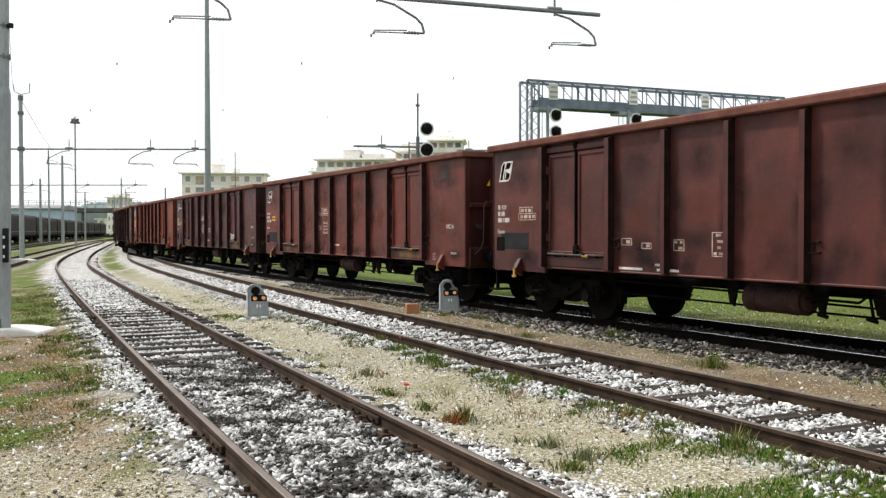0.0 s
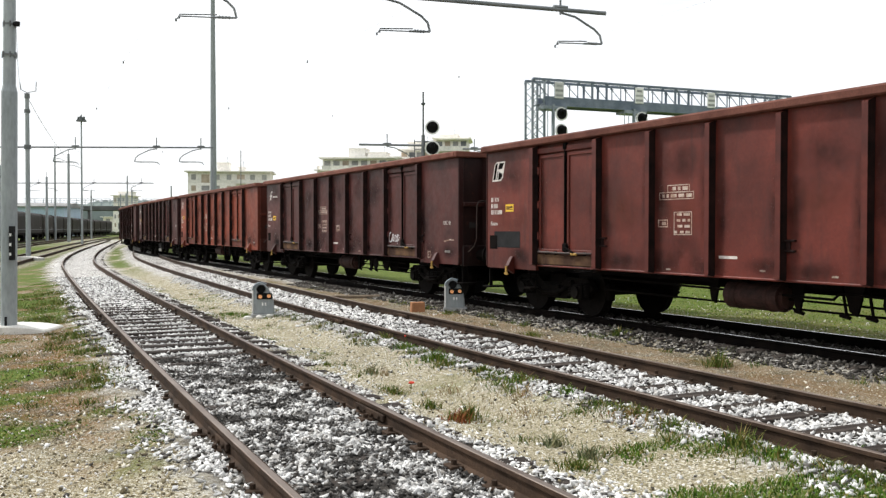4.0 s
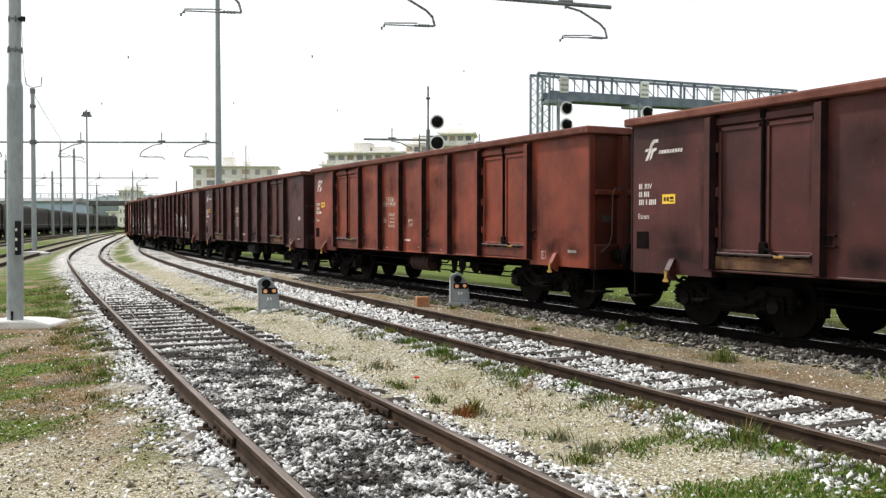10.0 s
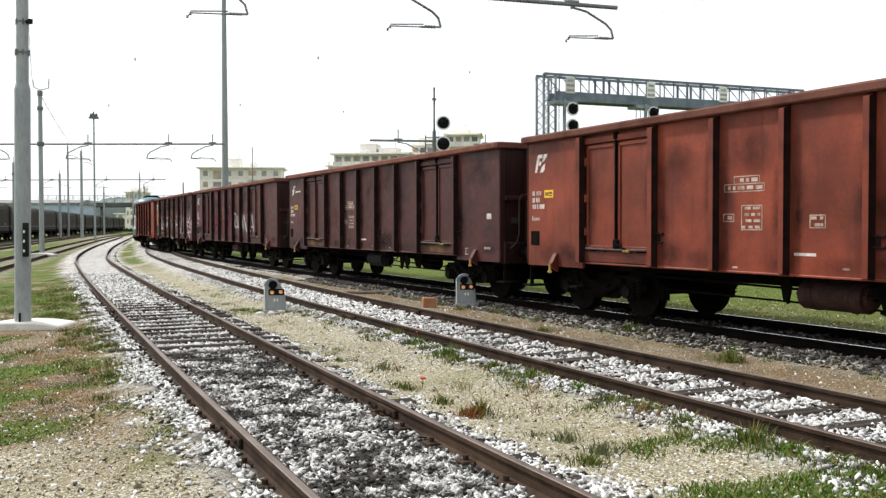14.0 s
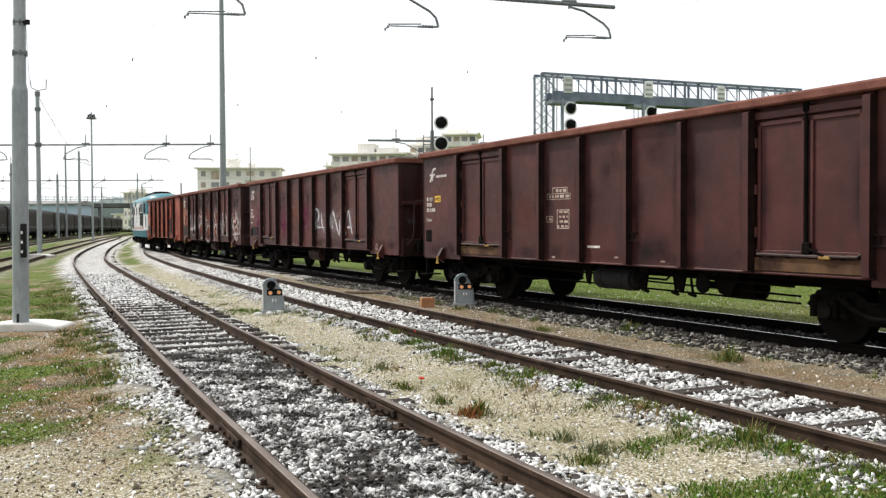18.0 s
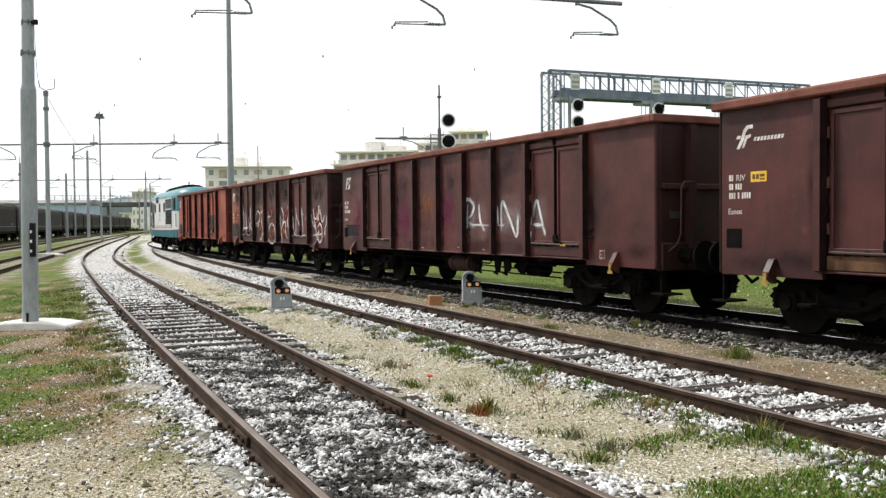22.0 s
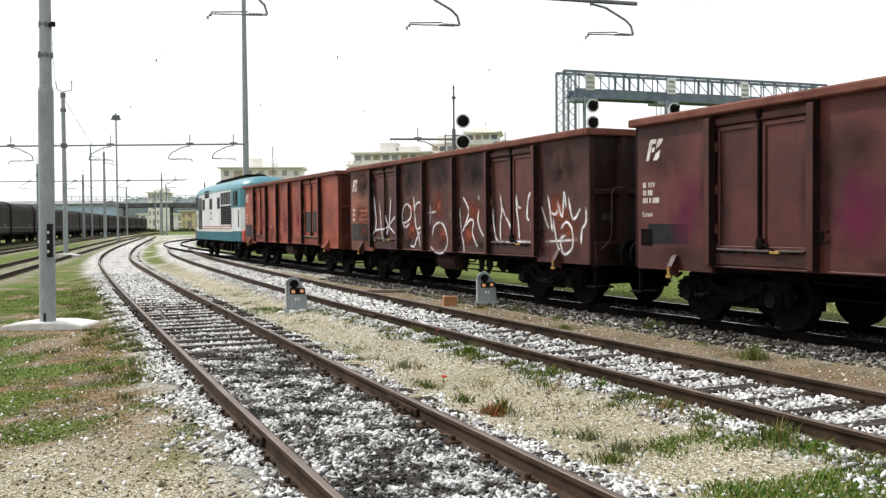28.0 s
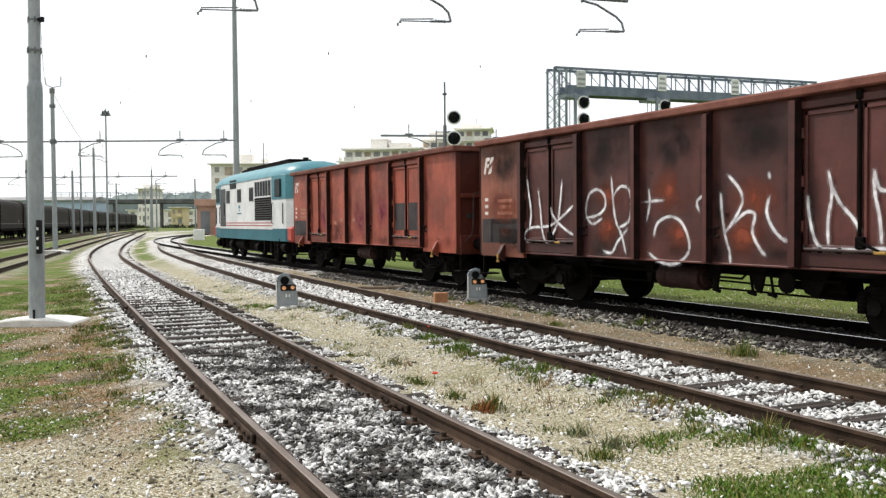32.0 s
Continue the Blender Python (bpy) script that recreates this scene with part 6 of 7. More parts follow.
TAG_C = [[(0.58, 2.14), (0.55, 1.87), (0.64, 1.54)], [(0.76, 1.89), (0.17, 1.92)], [(0.46, 1.3), (0.35, 1.54), (0.06, 1.65), (-0.21, 1.57), (-0.38, 1.34), (-0.41, 1.12), (-0.22, 0.94), (0.06, 0.88), (0.37, 0.94), (0.6, 1.07)], [(-0.79, 2.01), (-0.59, 1.87), (-0.66, 1.69)]]
TAG_D = [[(-1.1, 2.03), (-1.13, 1.72), (-1.2, 1.35), (-1.29, 1.11), (-1.3, 0.92)], [(-1.22, 2.28), (-1.45, 2.08), (-1.55, 1.87), (-1.39, 1.6), (-1.17, 1.38)], [(-1.34, 1.52), (-1.62, 1.7), (-1.79, 1.66), (-1.74, 1.42), (-1.88, 1.18), (-2.01, 1.08)], [(-2.04, 2.28), (-2.08, 2.15)], [(-2.08, 1.95), (-2.01, 1.71), (-2.12, 1.48), (-2.3, 1.32), (-2.47, 1.28)]]
TAG_E = [[(-2.75, 1.93), (-2.77, 1.65), (-2.87, 1.32), (-2.99, 1.21)], [(-3.08, 2.25), (-3.14, 1.92), (-3.08, 1.59), (-3.09, 1.21)], [(-3.08, 2.13), (-3.26, 1.81), (-3.48, 1.59), (-3.59, 1.41)], [(-3.77, 2.22), (-3.79, 1.9), (-3.86, 1.59), (-3.89, 1.25)], [(-3.77, 2.22), (-3.84, 1.98), (-3.98, 1.93)], [(-4.31, 1.67), (-4.21, 1.74), (-4.24, 2.05), (-4.34, 2.23), (-4.47, 2.21), (-4.55, 2.04)], [(-2.82, 1.2), (-3.37, 1.2), (-3.88, 1.22), (-4.45, 1.22)], [(-3.98, 1.1), (-4.03, 1)], [(-4.48, 1.12), (-4.61, 1)]]
TAG_F = [[(-4.57, 1.78), (-4.41, 1.72), (-4.35, 1.54), (-4.38, 1.29), (-4.41, 1.21)], [(-4.75, 1.96), (-4.88, 1.73), (-5.03, 1.49)], [(-4.99, 2.16), (-5.05, 1.97), (-5.11, 1.68), (-5.15, 1.44)], [(-5.11, 1.83), (-5.26, 1.78), (-5.37, 1.89)]]
TAG_G = [[(-5.33, 2.06), (-5.51, 1.73), (-5.58, 2.22), (-5.65, 1.87)], [(-5.72, 2.14), (-5.85, 1.72), (-5.98, 1.72), (-6.15, 1.91)], [(-5.44, 1.48), (-5.65, 1.63), (-5.85, 1.48), (-5.85, 1.14), (-5.57, 1.01), (-5.44, 1.28), (-5.65, 1.38)]]
TAG_H = [[(-4.88, 1.24), (-6.05, 1.29)], [(-5.15, 1.78), (-5.36, 1.13), (-5.57, 1.03)], [(-6.31, 1.91), (-6.31, 1.62), (-6.18, 1.48), (-6.15, 1.19)]]
for strokes in (TAG_A, TAG_B, TAG_C, TAG_D, TAG_E, TAG_F, TAG_G, TAG_H):
    spray(W[6], "sprayed_stroke", strokes, 0.037, WALL_Y + 0.014 if strokes in (TAG_A, TAG_E) else WALL_Y + 0.002)
for w in W[6:]:
    emblem(w, 6.05, 2.8, 0.36, "solid")
    plate(w, "dark_panel", 5.53, 1.38, 1.6, 0.52, GREY_PANEL, label="dull grey painted panel")
    for k in range(3):
        plate(w, "stencil_bar", 5.35, 1.76 + k * 0.13, 0.62 - 0.1 * (k % 2), 0.07, WORN_STENCIL)
        plate(w, "stencil_bar", 6.15, 1.76 + k * 0.15, 0.14, 0.07, FADED_WHITE)
for i in range(5):
    plate(W[7], "stencil_bar", 2.0 - i * 0.55, 1.55 + 0.1 * (i % 2), 0.2, 0.1, WORN_STENCIL)
plate(W[7], "grey_patch", -3.58, 1.72, 1.6, 0.72, GREY_PANEL, WALL_Y - 0.008, "dark repainted patch on the doors")

for x, z in ((3.1, 1.75), (-0.1, 1.7), (-1.9, 1.9)):
    plate(W[7], "magenta_patch", x, z, 1.0, 1.2, MAGENTA_HAZE, WALL_Y + (-0.004 if x > 2.6 else 0.002), "faded magenta sprayed patch")
bm = B()
prism(bm, [(0.62, 2.62), (0.86, 2.62), (0.74, 2.83)], "x", -7.285, -7.272)
part("warning_triangle", bm, YELLOW, W[1], "small yellow warning triangle")

# thin overspray round the large letters, sooty and rubbed patches and painted rib shade on the wagons' panels
for x in (-0.98, -1.45, -2.45, -2.85, -3.75):
    plate(W[5], "overspray", x, 1.72, 0.8 if x < -2 else 0.6, 1.2, WHITE_HAZE, WALL_Y - 0.006 if x < -3.4 else WALL_Y + 0.0005, "thin white overspray")
rng_p = random.Random(12)
for k, w in enumerate(W):
    half = 7.27 if k < 6 else 6.42
    posts, ribs = (LONG_POSTS, LONG_RIBS) if k < 6 else (SHORT_POSTS, SHORT_RIBS)
    cuts = sorted([-half, half, *posts, *ribs])
    for a, b in zip(cuts, cuts[1:]):
        if (a, b) in ((posts[0], posts[1]), (posts[2], posts[3])):
            continue
        for haze, name, z, hi, share in ((SOOT_SHADE_HAZE, "soot_patch", 2.7, 0.95, 1.0 if k == 6 else 0.5 if k < 7 else 0.2), (SOOT_SHADE_HAZE, "soot_patch", 1.35, 0.8, 0.7 if k == 6 else 0.3 if k < 7 else 0.2), (RED_HAZE, "rubbed_patch", 1.9, 0.9, 1.0 if k == 6 else 0.6 if k in (0, 1, 3, 7) else 0.25)):
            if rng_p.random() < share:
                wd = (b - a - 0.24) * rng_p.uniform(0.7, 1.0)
                plate(w, name, (a + b) / 2 + rng_p.uniform(-0.5, 0.5) * (b - a - 0.24 - wd), z + rng_p.uniform(-0.12, 0.12), wd, hi * rng_p.uniform(0.7, 1.0), haze, WALL_Y - 0.001, "dark soot stain" if haze == SOOT_SHADE_HAZE else "rubbed brighter red paint")
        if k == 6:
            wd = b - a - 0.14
            # each panel of this wagon is blacker towards its top
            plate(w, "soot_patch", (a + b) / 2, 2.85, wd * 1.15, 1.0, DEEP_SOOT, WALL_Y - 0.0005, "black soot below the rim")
            for q in range(2):
                plate(w, "rubbed_patch", (a + b) / 2 + rng_p.uniform(-0.25, 0.25), 1.35 + 0.6 * q + rng_p.uniform(-0.1, 0.15), wd * rng_p.uniform(0.5, 0.8), rng_p.uniform(0.6, 0.9), BRIGHT_RUST, WALL_Y + 0.0004 * q, "rubbed bright rust")
    x = -half + 0.5
    while x < half - 0.4:
        wd = rng_p.uniform(0.6, 1.7)
        if not any(abs(x - q) < 0.1 for q in posts):
            plate(w, "grime_patch", min(x, half - wd / 2 - 0.05), 1.06 + rng_p.uniform(-0.04, 0.08), min(wd, 1.2), rng_p.uniform(0.3, 0.6), DEEP_SOOT if k in (0, 1, 2, 6) else SOOT_SHADE_HAZE, WALL_Y + 0.0015, "oily grime along the lower edge")
        x += rng_p.uniform(0.7, 1.3)
    # the ribs' shade on the panels, painted as soft dark strips
    for x in sorted([*posts, *ribs]):
        for dx, wide in ((-0.2, 0.46), (0.14, 0.3)):
            plate(w, "grime_streak", x + dx, 2.0 + rng_p.uniform(-0.25, 0.25), wide * rng_p.uniform(0.8, 1.2), 2.1 * rng_p.uniform(0.75, 1.0), SOOT_SHADE_HAZE, WALL_Y + 0.001, "dark grime beside the rib")


# ---- far buildings, bridge and hills ----
def block_building(label, x, y, wide, deep, floors, wall, turn=0, base=0.0, bays=6, penthouse=None, category="apartment block", bands=False, inset=0.0):
    """Storeys one on another; with bands each has a balcony along its front; with an inset the top storeys step back into terraces."""
    b = thing("apartment_building", label, category, pose(x, y, GROUND_Z - 0.1, 0, 0, turn))
    low = max(0, floors - 5)
    h0 = 3.1 * low + base
    bm = B()
    box(bm, -wide / 2, wide / 2, -deep / 2, deep / 2, 0, h0 + 0.9)
    part("wall", bm, wall, b)
    left = -wide / 2
    for f in range(low, floors):
        z = 0.9 + base + 3.1 * f
        left = -wide / 2 + inset * max(0, f - (floors - 4))
        bm = B()
        box(bm, left, wide / 2, -deep / 2, deep / 2, z, z + 3.1)
        storey = part("storey", bm, wall, b)
        pitch = (wide / 2 - left) / bays
        for k in range(bays):
            cx = left + pitch * (k + 0.5)
            tall = bands or k % 3 == 1
            hw = pitch * (0.34 if tall else 0.2)
            bm = B()
            box(bm, cx - hw, cx + hw, -deep / 2 - 0.06, -deep / 2 + 0.1, z + (0.1 if tall else 0.95), z + 2.4)
            win = part("window", bm, SHUTTER if (k * 2 + f) % 3 == 0 else DULL_GLASS if bands and (k + f) % 3 == 1 else FAR_GLASS, storey)
            if not tall or (not bands and (k + f) % 2):
                continue
            bm = B()
            bw = pitch * 0.5 - 0.1
            box(bm, cx - bw, cx + bw, -deep / 2 - 1.5, -deep / 2, z - 0.15, z + 0.05)
            box(bm, cx - bw, cx + bw, -deep / 2 - 1.5, -deep / 2 - 1.38, z + 0.05, z + 1.0)
            part("balcony", bm, wall, b)
        if bands:
            bm = B()
            box(bm, left - 0.5, wide / 2 + 0.5, -deep / 2 - 1.55, deep / 2, z + 2.8, z + 3.1)
            part("floor_slab", bm, PALE_WALL, b)
            bm = B()
            box(bm, left - 1.2, left, -deep / 2 - 1.4, 0, z - 0.15, z + 0.05)
            box(bm, left - 1.2, left - 1.08, -deep / 2 - 1.4, 0, z + 0.05, z + 1.0)
            part("side_balcony", bm, wall, b)
    h = 0.9 + base + 3.1 * floors
    bm = B()
    box(bm, left - 0.9, wide / 2 + 0.9, -deep / 2 - 1.0, deep / 2 + 0.9, h, h + 0.3)
    roof = part("roof", bm, PALE_WALL, b)
    for px, pw, ph in penthouse or ():
        bm = B()
        box(bm, px - pw / 2, px + pw / 2, -deep / 4, deep / 4, h + 0.3, h + 0.3 + ph)
        box(bm, px - pw / 2 - 0.3, px + pw / 2 + 0.3, -deep / 4 - 0.3, deep / 4 + 0.3, h + 0.3 + ph, h + 0.5 + ph)
        part("penthouse", bm, wall, roof)
        bm = B()
        rod(bm, (px + pw * 0.3, 0, h + 0.5 + ph), (px + pw * 0.3, 0, h + 2.3 + ph), 0.05, 6)
        rod(bm, (px + pw * 0.3 - 0.5, 0, h + 2.0 + ph), (px + pw * 0.3 + 0.5, 0, h + 2.0 + ph), 0.03, 6)
        part("aerial", bm, DARK_STEEL, roof)
    return b


block_building("cream five-storey apartment block with balconies", -57.0, 262.0, 22.5, 12, 5, CREAM, 6, bays=7, base=1.5, penthouse=((-2.0, 3.2, 2.4), (3.0, 1.4, 1.2)))
block_building("pale apartment block with stepped roof terraces", -20.8, 252.0, 25, 12, 6, CREAM, -8, bays=8, base=1.6, penthouse=((1.0, 4.5, 2.4), (6.5, 5.0, 1.3)), bands=True, inset=1.6)
block_building("cream apartment block with deep balconies", -3.6, 262.0, 8.5, 12, 7, CREAM, -8, bays=4, base=1.6, penthouse=((0.5, 6.5, 2.0),), bands=True)
block_building("tall pale apartment block with balconies", 5.9, 252.0, 8.6, 12, 8, CREAM, -5, bays=4, base=0.6, penthouse=((-1.0, 5.0, 1.0),), bands=True)
block_building("pale stepped building behind the bridge", -114.6, 345.0, 6.0, 10, 4, CREAM, 0, bays=4, base=1.0, penthouse=((0.5, 5.0, 1.2),))
block_building("distant yellow building behind the bridge", -99.5, 332.0, 4.2, 8, 2, OCHRE_WALL, 0, bays=2)
block_building("long pale building seen under the bridge", -118.0, 400.0, 46.0, 10, 2, PALE_WALL, 0, bays=11)
block_building("distant pale building beside the yard", -126.0, 420.0, 9, 10, 2, PALE_WALL, 0, bays=3)

shed = thing("warehouse", "long low blue-grey warehouse behind the parked wagons", "warehouse", pose(-117, 247, GROUND_Z, 0, 0, 6))
bm = B()
box(bm, -24, 20, -8, 8, 0, 7.6)
part("wall", bm, BLUE_CLAD, shed)
bm = B()
prism(bm, [(-8.6, 7.6), (8.6, 7.6), (8.6, 7.9), (0, 8.9), (-8.6, 7.9)], "x", -24.6, 20.6)
part("roof", bm, ROOF_GREY, shed)
for x in np.arange(-21, 15, 4.5):
    bm = B()
    box(bm, x - 1.1, x + 1.1, -8.06, -7.95, 4.6, 6.2)
    part("window", bm, WHITE_PAINT if int(x) % 2 else DULL_GLASS, shed)

bridge = thing("road_bridge", "grey concrete road bridge across the yard", "bridge", pose(-85, 300, GROUND_Z, 0, 0, 3))
bm = B()
box(bm, -45, 70, -5, 5, 7.9, 9.3, 0.1)
part("deck", bm, BRIDGE_GREY, bridge)
bm = B()
for z in (10.4, 11.0, 11.5):
    box(bm, -45, 70, -5.0, -4.92, z, z + 0.14)
part("guard_rail", bm, GALVANISED, bridge)
for x in np.arange(-44, 70, 2.6):
    bm = B()
    box(bm, x - 0.08, x + 0.08, -5.0, -4.9, 9.2, 11.6)
    part("guard_post", bm, GALVANISED, bridge)
for x in np.arange(-40, 66, 15.0):
    bm = B()
    box(bm, x - 0.4, x + 0.4, -4, -2.5, 0, 8.0, 0.1)
    part("pier", bm, BRIDGE_GREY, bridge)

# a wooded rise far behind the bridge
hx = np.arange(-420.0, -95.0, 2.5)
rs_h = np.random.RandomState(21)
top_z = 15 + 7 * wave(hx, hx * 0, 90, 22) + 3.0 * wave(hx, hx * 0, 14, 23) + rs_h.uniform(0, 1.4, len(hx))
hv = [(x, 590 + 30 * k, z) for x, t in zip(hx, top_z) for k, z in ((0, -2.0), (0.3, t * 0.7), (1, t), (3, -2.0))]
hf = [(4 * i + k, 4 * i + 4 + k, 4 * i + 5 + k, 4 * i + 1 + k) for i in range(len(hx) - 1) for k in range(3)]
tagged(new("hill", from_lists("hill", hv, hf, HAZE_HILL)), "hazy wooded rise behind the bridge", "hill", kind="structure")

hut = thing("brick_hut", "flat-roofed dusty brick hut beside the train's track", "hut", pose(-32.5, 128.0, GROUND_Z, 0, 0, 8))
bm = B()
box(bm, -3.0, 3.0, -3, 3, 0, 4.0)
part("wall", bm, BRICK_RED, hut)
bm = B()
box(bm, -3.3, 3.3, -3.4, 3.4, 4.0, 4.9, 0.05)
part("roof", bm, BRICK_RED, hut)
for x in (-1.9, 0.1, 2.0):
    bm = B()
    box(bm, x - 0.62, x + 0.62, -3.05, -2.95, 0.3, 3.3)
    part("window", bm, DULL_GLASS, hut)
bm = B()
box(bm, -0.5, 0.5, -0.3, 0.3, -0.05, 1.1, 0.04)
cab = solid("relay_cabinet", bm, WHITE_PAINT, "white metal relay cabinet beside the track", "cabinet", pose(-25.7, 92.0, GROUND_Z))


# ---- ballast stones, pebbles, weeds ----
def stone_shapes(count, seed, plain=False):
    """A few rough angular stones, about one metre across."""
    rs = np.random.RandomState(seed)
    out = []
    for _ in range(count):
        if plain:
            v = np.array([(1, 0, 0), (-1, 0, 0), (0, 1, 0), (0, -1, 0), (0, 0, 1), (0, 0, -1)], float) * 0.5
            f = np.array([(0, 2, 4), (2, 1, 4), (1, 3, 4), (3, 0, 4), (2, 0, 5), (1, 2, 5), (3, 1, 5), (0, 3, 5)])
        else:
            v = np.array([(x, y, z) for x in (-1, 1) for y in (-1, 1) for z in (-1, 1)], float) * 0.36
            f = np.array([(0, 1, 3), (0, 3, 2), (4, 6, 7), (4, 7, 5), (0, 4, 5), (0, 5, 1), (2, 3, 7), (2, 7, 6), (0, 2, 6), (0, 6, 4), (1, 5, 7), (1, 7, 3)])
        v = v + rs.uniform(-0.19, 0.19, v.shape)
        out.append((v * rs.uniform(0.75, 1.3, 3) * (1.5, 1.05, 0.5), f))
    return out


def scatter(name, xyz, size, shapes, material, label, category, seed, tilt=True):
    """Many stones in one mesh, each turned and sized on its own."""
    rs = np.random.RandomState(seed)
    V, F, base = [], [], 0
    pick = rs.randint(0, len(shapes), len(xyz))
    for k, (v, f) in enumerate(shapes):
        p, s = xyz[pick == k], size[pick == k]
        n = len(p)
        if not n:
            continue
        q = rs.normal(size=(n, 4))
        if not tilt:
            q[:, 1:3] *= 0.3
        q /= np.linalg.norm(q, axis=1)[:, None]
        w, x, y, z = q.T
        R = np.stack([1 - 2 * (y * y + z * z), 2 * (x * y - w * z), 2 * (x * z + w * y), 2 * (x * y + w * z), 1 - 2 * (x * x + z * z), 2 * (y * z - w * x), 2 * (x * z - w * y), 2 * (y * z + w * x), 1 - 2 * (x * x + y * y)], -1).reshape(n, 3, 3)
        vv = np.einsum("nij,kj->nki", R, v) * s[:, None, None] + p[:, None, :]
        V.append(vv.reshape(-1, 3))
        F.append((f[None] + (np.arange(n) * len(v))[:, None, None] + base).reshape(-1, f.shape[1]))
        base += n * len(v)
    V, F = np.concatenate(V), np.concatenate(F)
    me = bpy.data.meshes.new(name)
    k = F.shape[1]
    me.vertices.add(len(V))
    me.vertices.foreach_set("co", V.astype(np.float32).ravel())
    me.loops.add(F.size)
    me.loops.foreach_set("vertex_index", F.astype(np.int32).ravel())
    me.polygons.add(len(F))
    me.polygons.foreach_set("loop_start", (np.arange(len(F)) * k).astype(np.int32))
    me.polygons.foreach_set("loop_total", np.full(len(F), k, np.int32))
    me.update(calc_edges=True)
    me.materials.append(material)
    return tagged(new(name, me), label, category, kind="stuff")


def stone_material(name, stops, stain=0.0, low=0.49, single=False):
    """Each stone its own shade: by piece in a joined bed, by object for single stones."""
    m, n, l, b = blank(name, 0.9)
    geo = n.new("ShaderNodeObjectInfo" if single else "ShaderNodeNewGeometry")
    own = geo.outputs["Random" if single else "Random Per Island"]
    col = ramp_of(n, l, own, stops)
    vec = coords(n, l)
    col = mixed(n, l, 0.5, col, ramp_of(n, l, noise_of(n, l, vec, 60, 3), ((0.3, (0.75, 0.75, 0.75)), (0.7, (1.15, 1.15, 1.15)))), "MULTIPLY")
    if stain:
        oil = mixed(n, l, 0.12, noise_of(n, l, vec, 2.1, 8, 0.78), own)
        col = mixed(n, l, ramp_of(n, l, oil, ((low, (0, 0, 0)), (low + 0.08, (stain,) * 3))), col, (0.02, 0.017, 0.0145))
    l.new(col, b.inputs["Base Color"])
    return m


WHITE_STOPS = ((0.0, (0.03, 0.027, 0.023)), (0.12, (0.1, 0.092, 0.085)), (0.2, (0.4, 0.385, 0.36)), (0.38, (0.76, 0.75, 0.73)), (1.0, (0.95, 0.945, 0.93)))
BALLAST_CLEAN = stone_material("white_ballast", WHITE_STOPS, 0.3)
BALLAST_DULL = stone_material("dull_ballast", tuple((p, tuple(0.88 * v for v in c)) for p, c in WHITE_STOPS), 0.3)
BALLAST_OILY = stone_material("oily_ballast", ((0.0, (0.06, 0.054, 0.048)), (0.1, (0.3, 0.285, 0.265)), (0.3, (0.7, 0.69, 0.67)), (1.0, (0.95, 0.945, 0.93))), 0.97, 0.452)
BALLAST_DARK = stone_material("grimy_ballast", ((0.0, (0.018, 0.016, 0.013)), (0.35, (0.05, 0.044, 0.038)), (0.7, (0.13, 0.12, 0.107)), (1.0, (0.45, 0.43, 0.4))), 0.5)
PEBBLE = stone_material("pebbles", ((0.0, (0.09, 0.074, 0.048)), (0.35, (0.31, 0.265, 0.17)), (0.75, (0.49, 0.435, 0.32)), (1.0, (0.82, 0.79, 0.71))))
SHAPES = stone_shapes(12, 8)
CHIPS = stone_shapes(8, 9, True)


def along_track(line, s0, s1, lo, hi, density, seed, near_power=1.0):
    rs = np.random.RandomState(seed)
    n = int((s1 - s0) * (hi - lo) * density)
    s = s0 + (s1 - s0) * rs.rand(n) ** near_power
    o = rs.uniform(lo, hi, n)
    x, y, th = (np.interp(s, ARC, a) for a in (line[0][:, 0], line[0][:, 1], line[1]))
    return x + np.cos(th) * o, y + np.sin(th) * o, o, s


def lay_ballast(name, line, s0, s1, lo, hi, density, material, label, seed, size=(0.022, 0.047), keep=None, ragged=0.0, lift=0.0):
    """Stones between two distances from the track's middle; a ragged outer edge thins out into the ground."""
    x, y, o, s = along_track(line, s0, s1, lo, hi, density, seed, 1.2)
    ok = abs(abs(o) - GAUGE) > 0.06
    if ragged:
        far = (abs(o) - min(abs(lo), abs(hi))) / (hi - lo)
        reach = wave(x, y, 1.1, seed + 5) * 0.9 + 0.25 - 0.25 * ragged
        ok &= np.random.RandomState(seed + 1).rand(len(o)) < np.clip((reach - far) / 0.3, 0.02, 1)
    if keep is not None:
        ok &= keep(s, o)
    x, y = x[ok], y[ok]
    rs = np.random.RandomState(seed + 2)
    z = ground_height(x, y) + rs.uniform(-0.012, 0.016, len(x)) + lift
    scatter(name, np.stack([x, y, z], -1), size[0] + (size[1] - size[0]) * rs.rand(len(x)) ** 1.4, SHAPES, material, label, "ballast", seed, False)


def off_sleepers(phase, gap=0.62, half=0.1, spare=0.05):
    def keep(s, o):
        d = (s - phase + gap / 2) % gap - gap / 2
        free = (abs(d) > half) | (abs(o) > 1.2)
        return free | (np.random.RandomState(9).rand(len(s)) < spare)
    return keep


ON_1, ON_2, ON_3 = -6 + 0.62 * 31, -14 + 0.62 * 30, -40 + 0.62 * 82
lay_ballast("ballast_stones", LINE_1, 1.0, 11.0, -0.72, 0.72, 1250, BALLAST_OILY, "oil-darkened ballast stones between rusty rails", 31, (0.022, 0.05), keep=off_sleepers(ON_1, half=0.09, spare=0.8))
lay_ballast("ballast_stones", LINE_1, 11.0, 18.5, -0.72, 0.72, 880, BALLAST_DULL, "sooty ballast stones between dark sleepers", 32, (0.026, 0.05), off_sleepers(ON_1, half=0.12, spare=0.2))
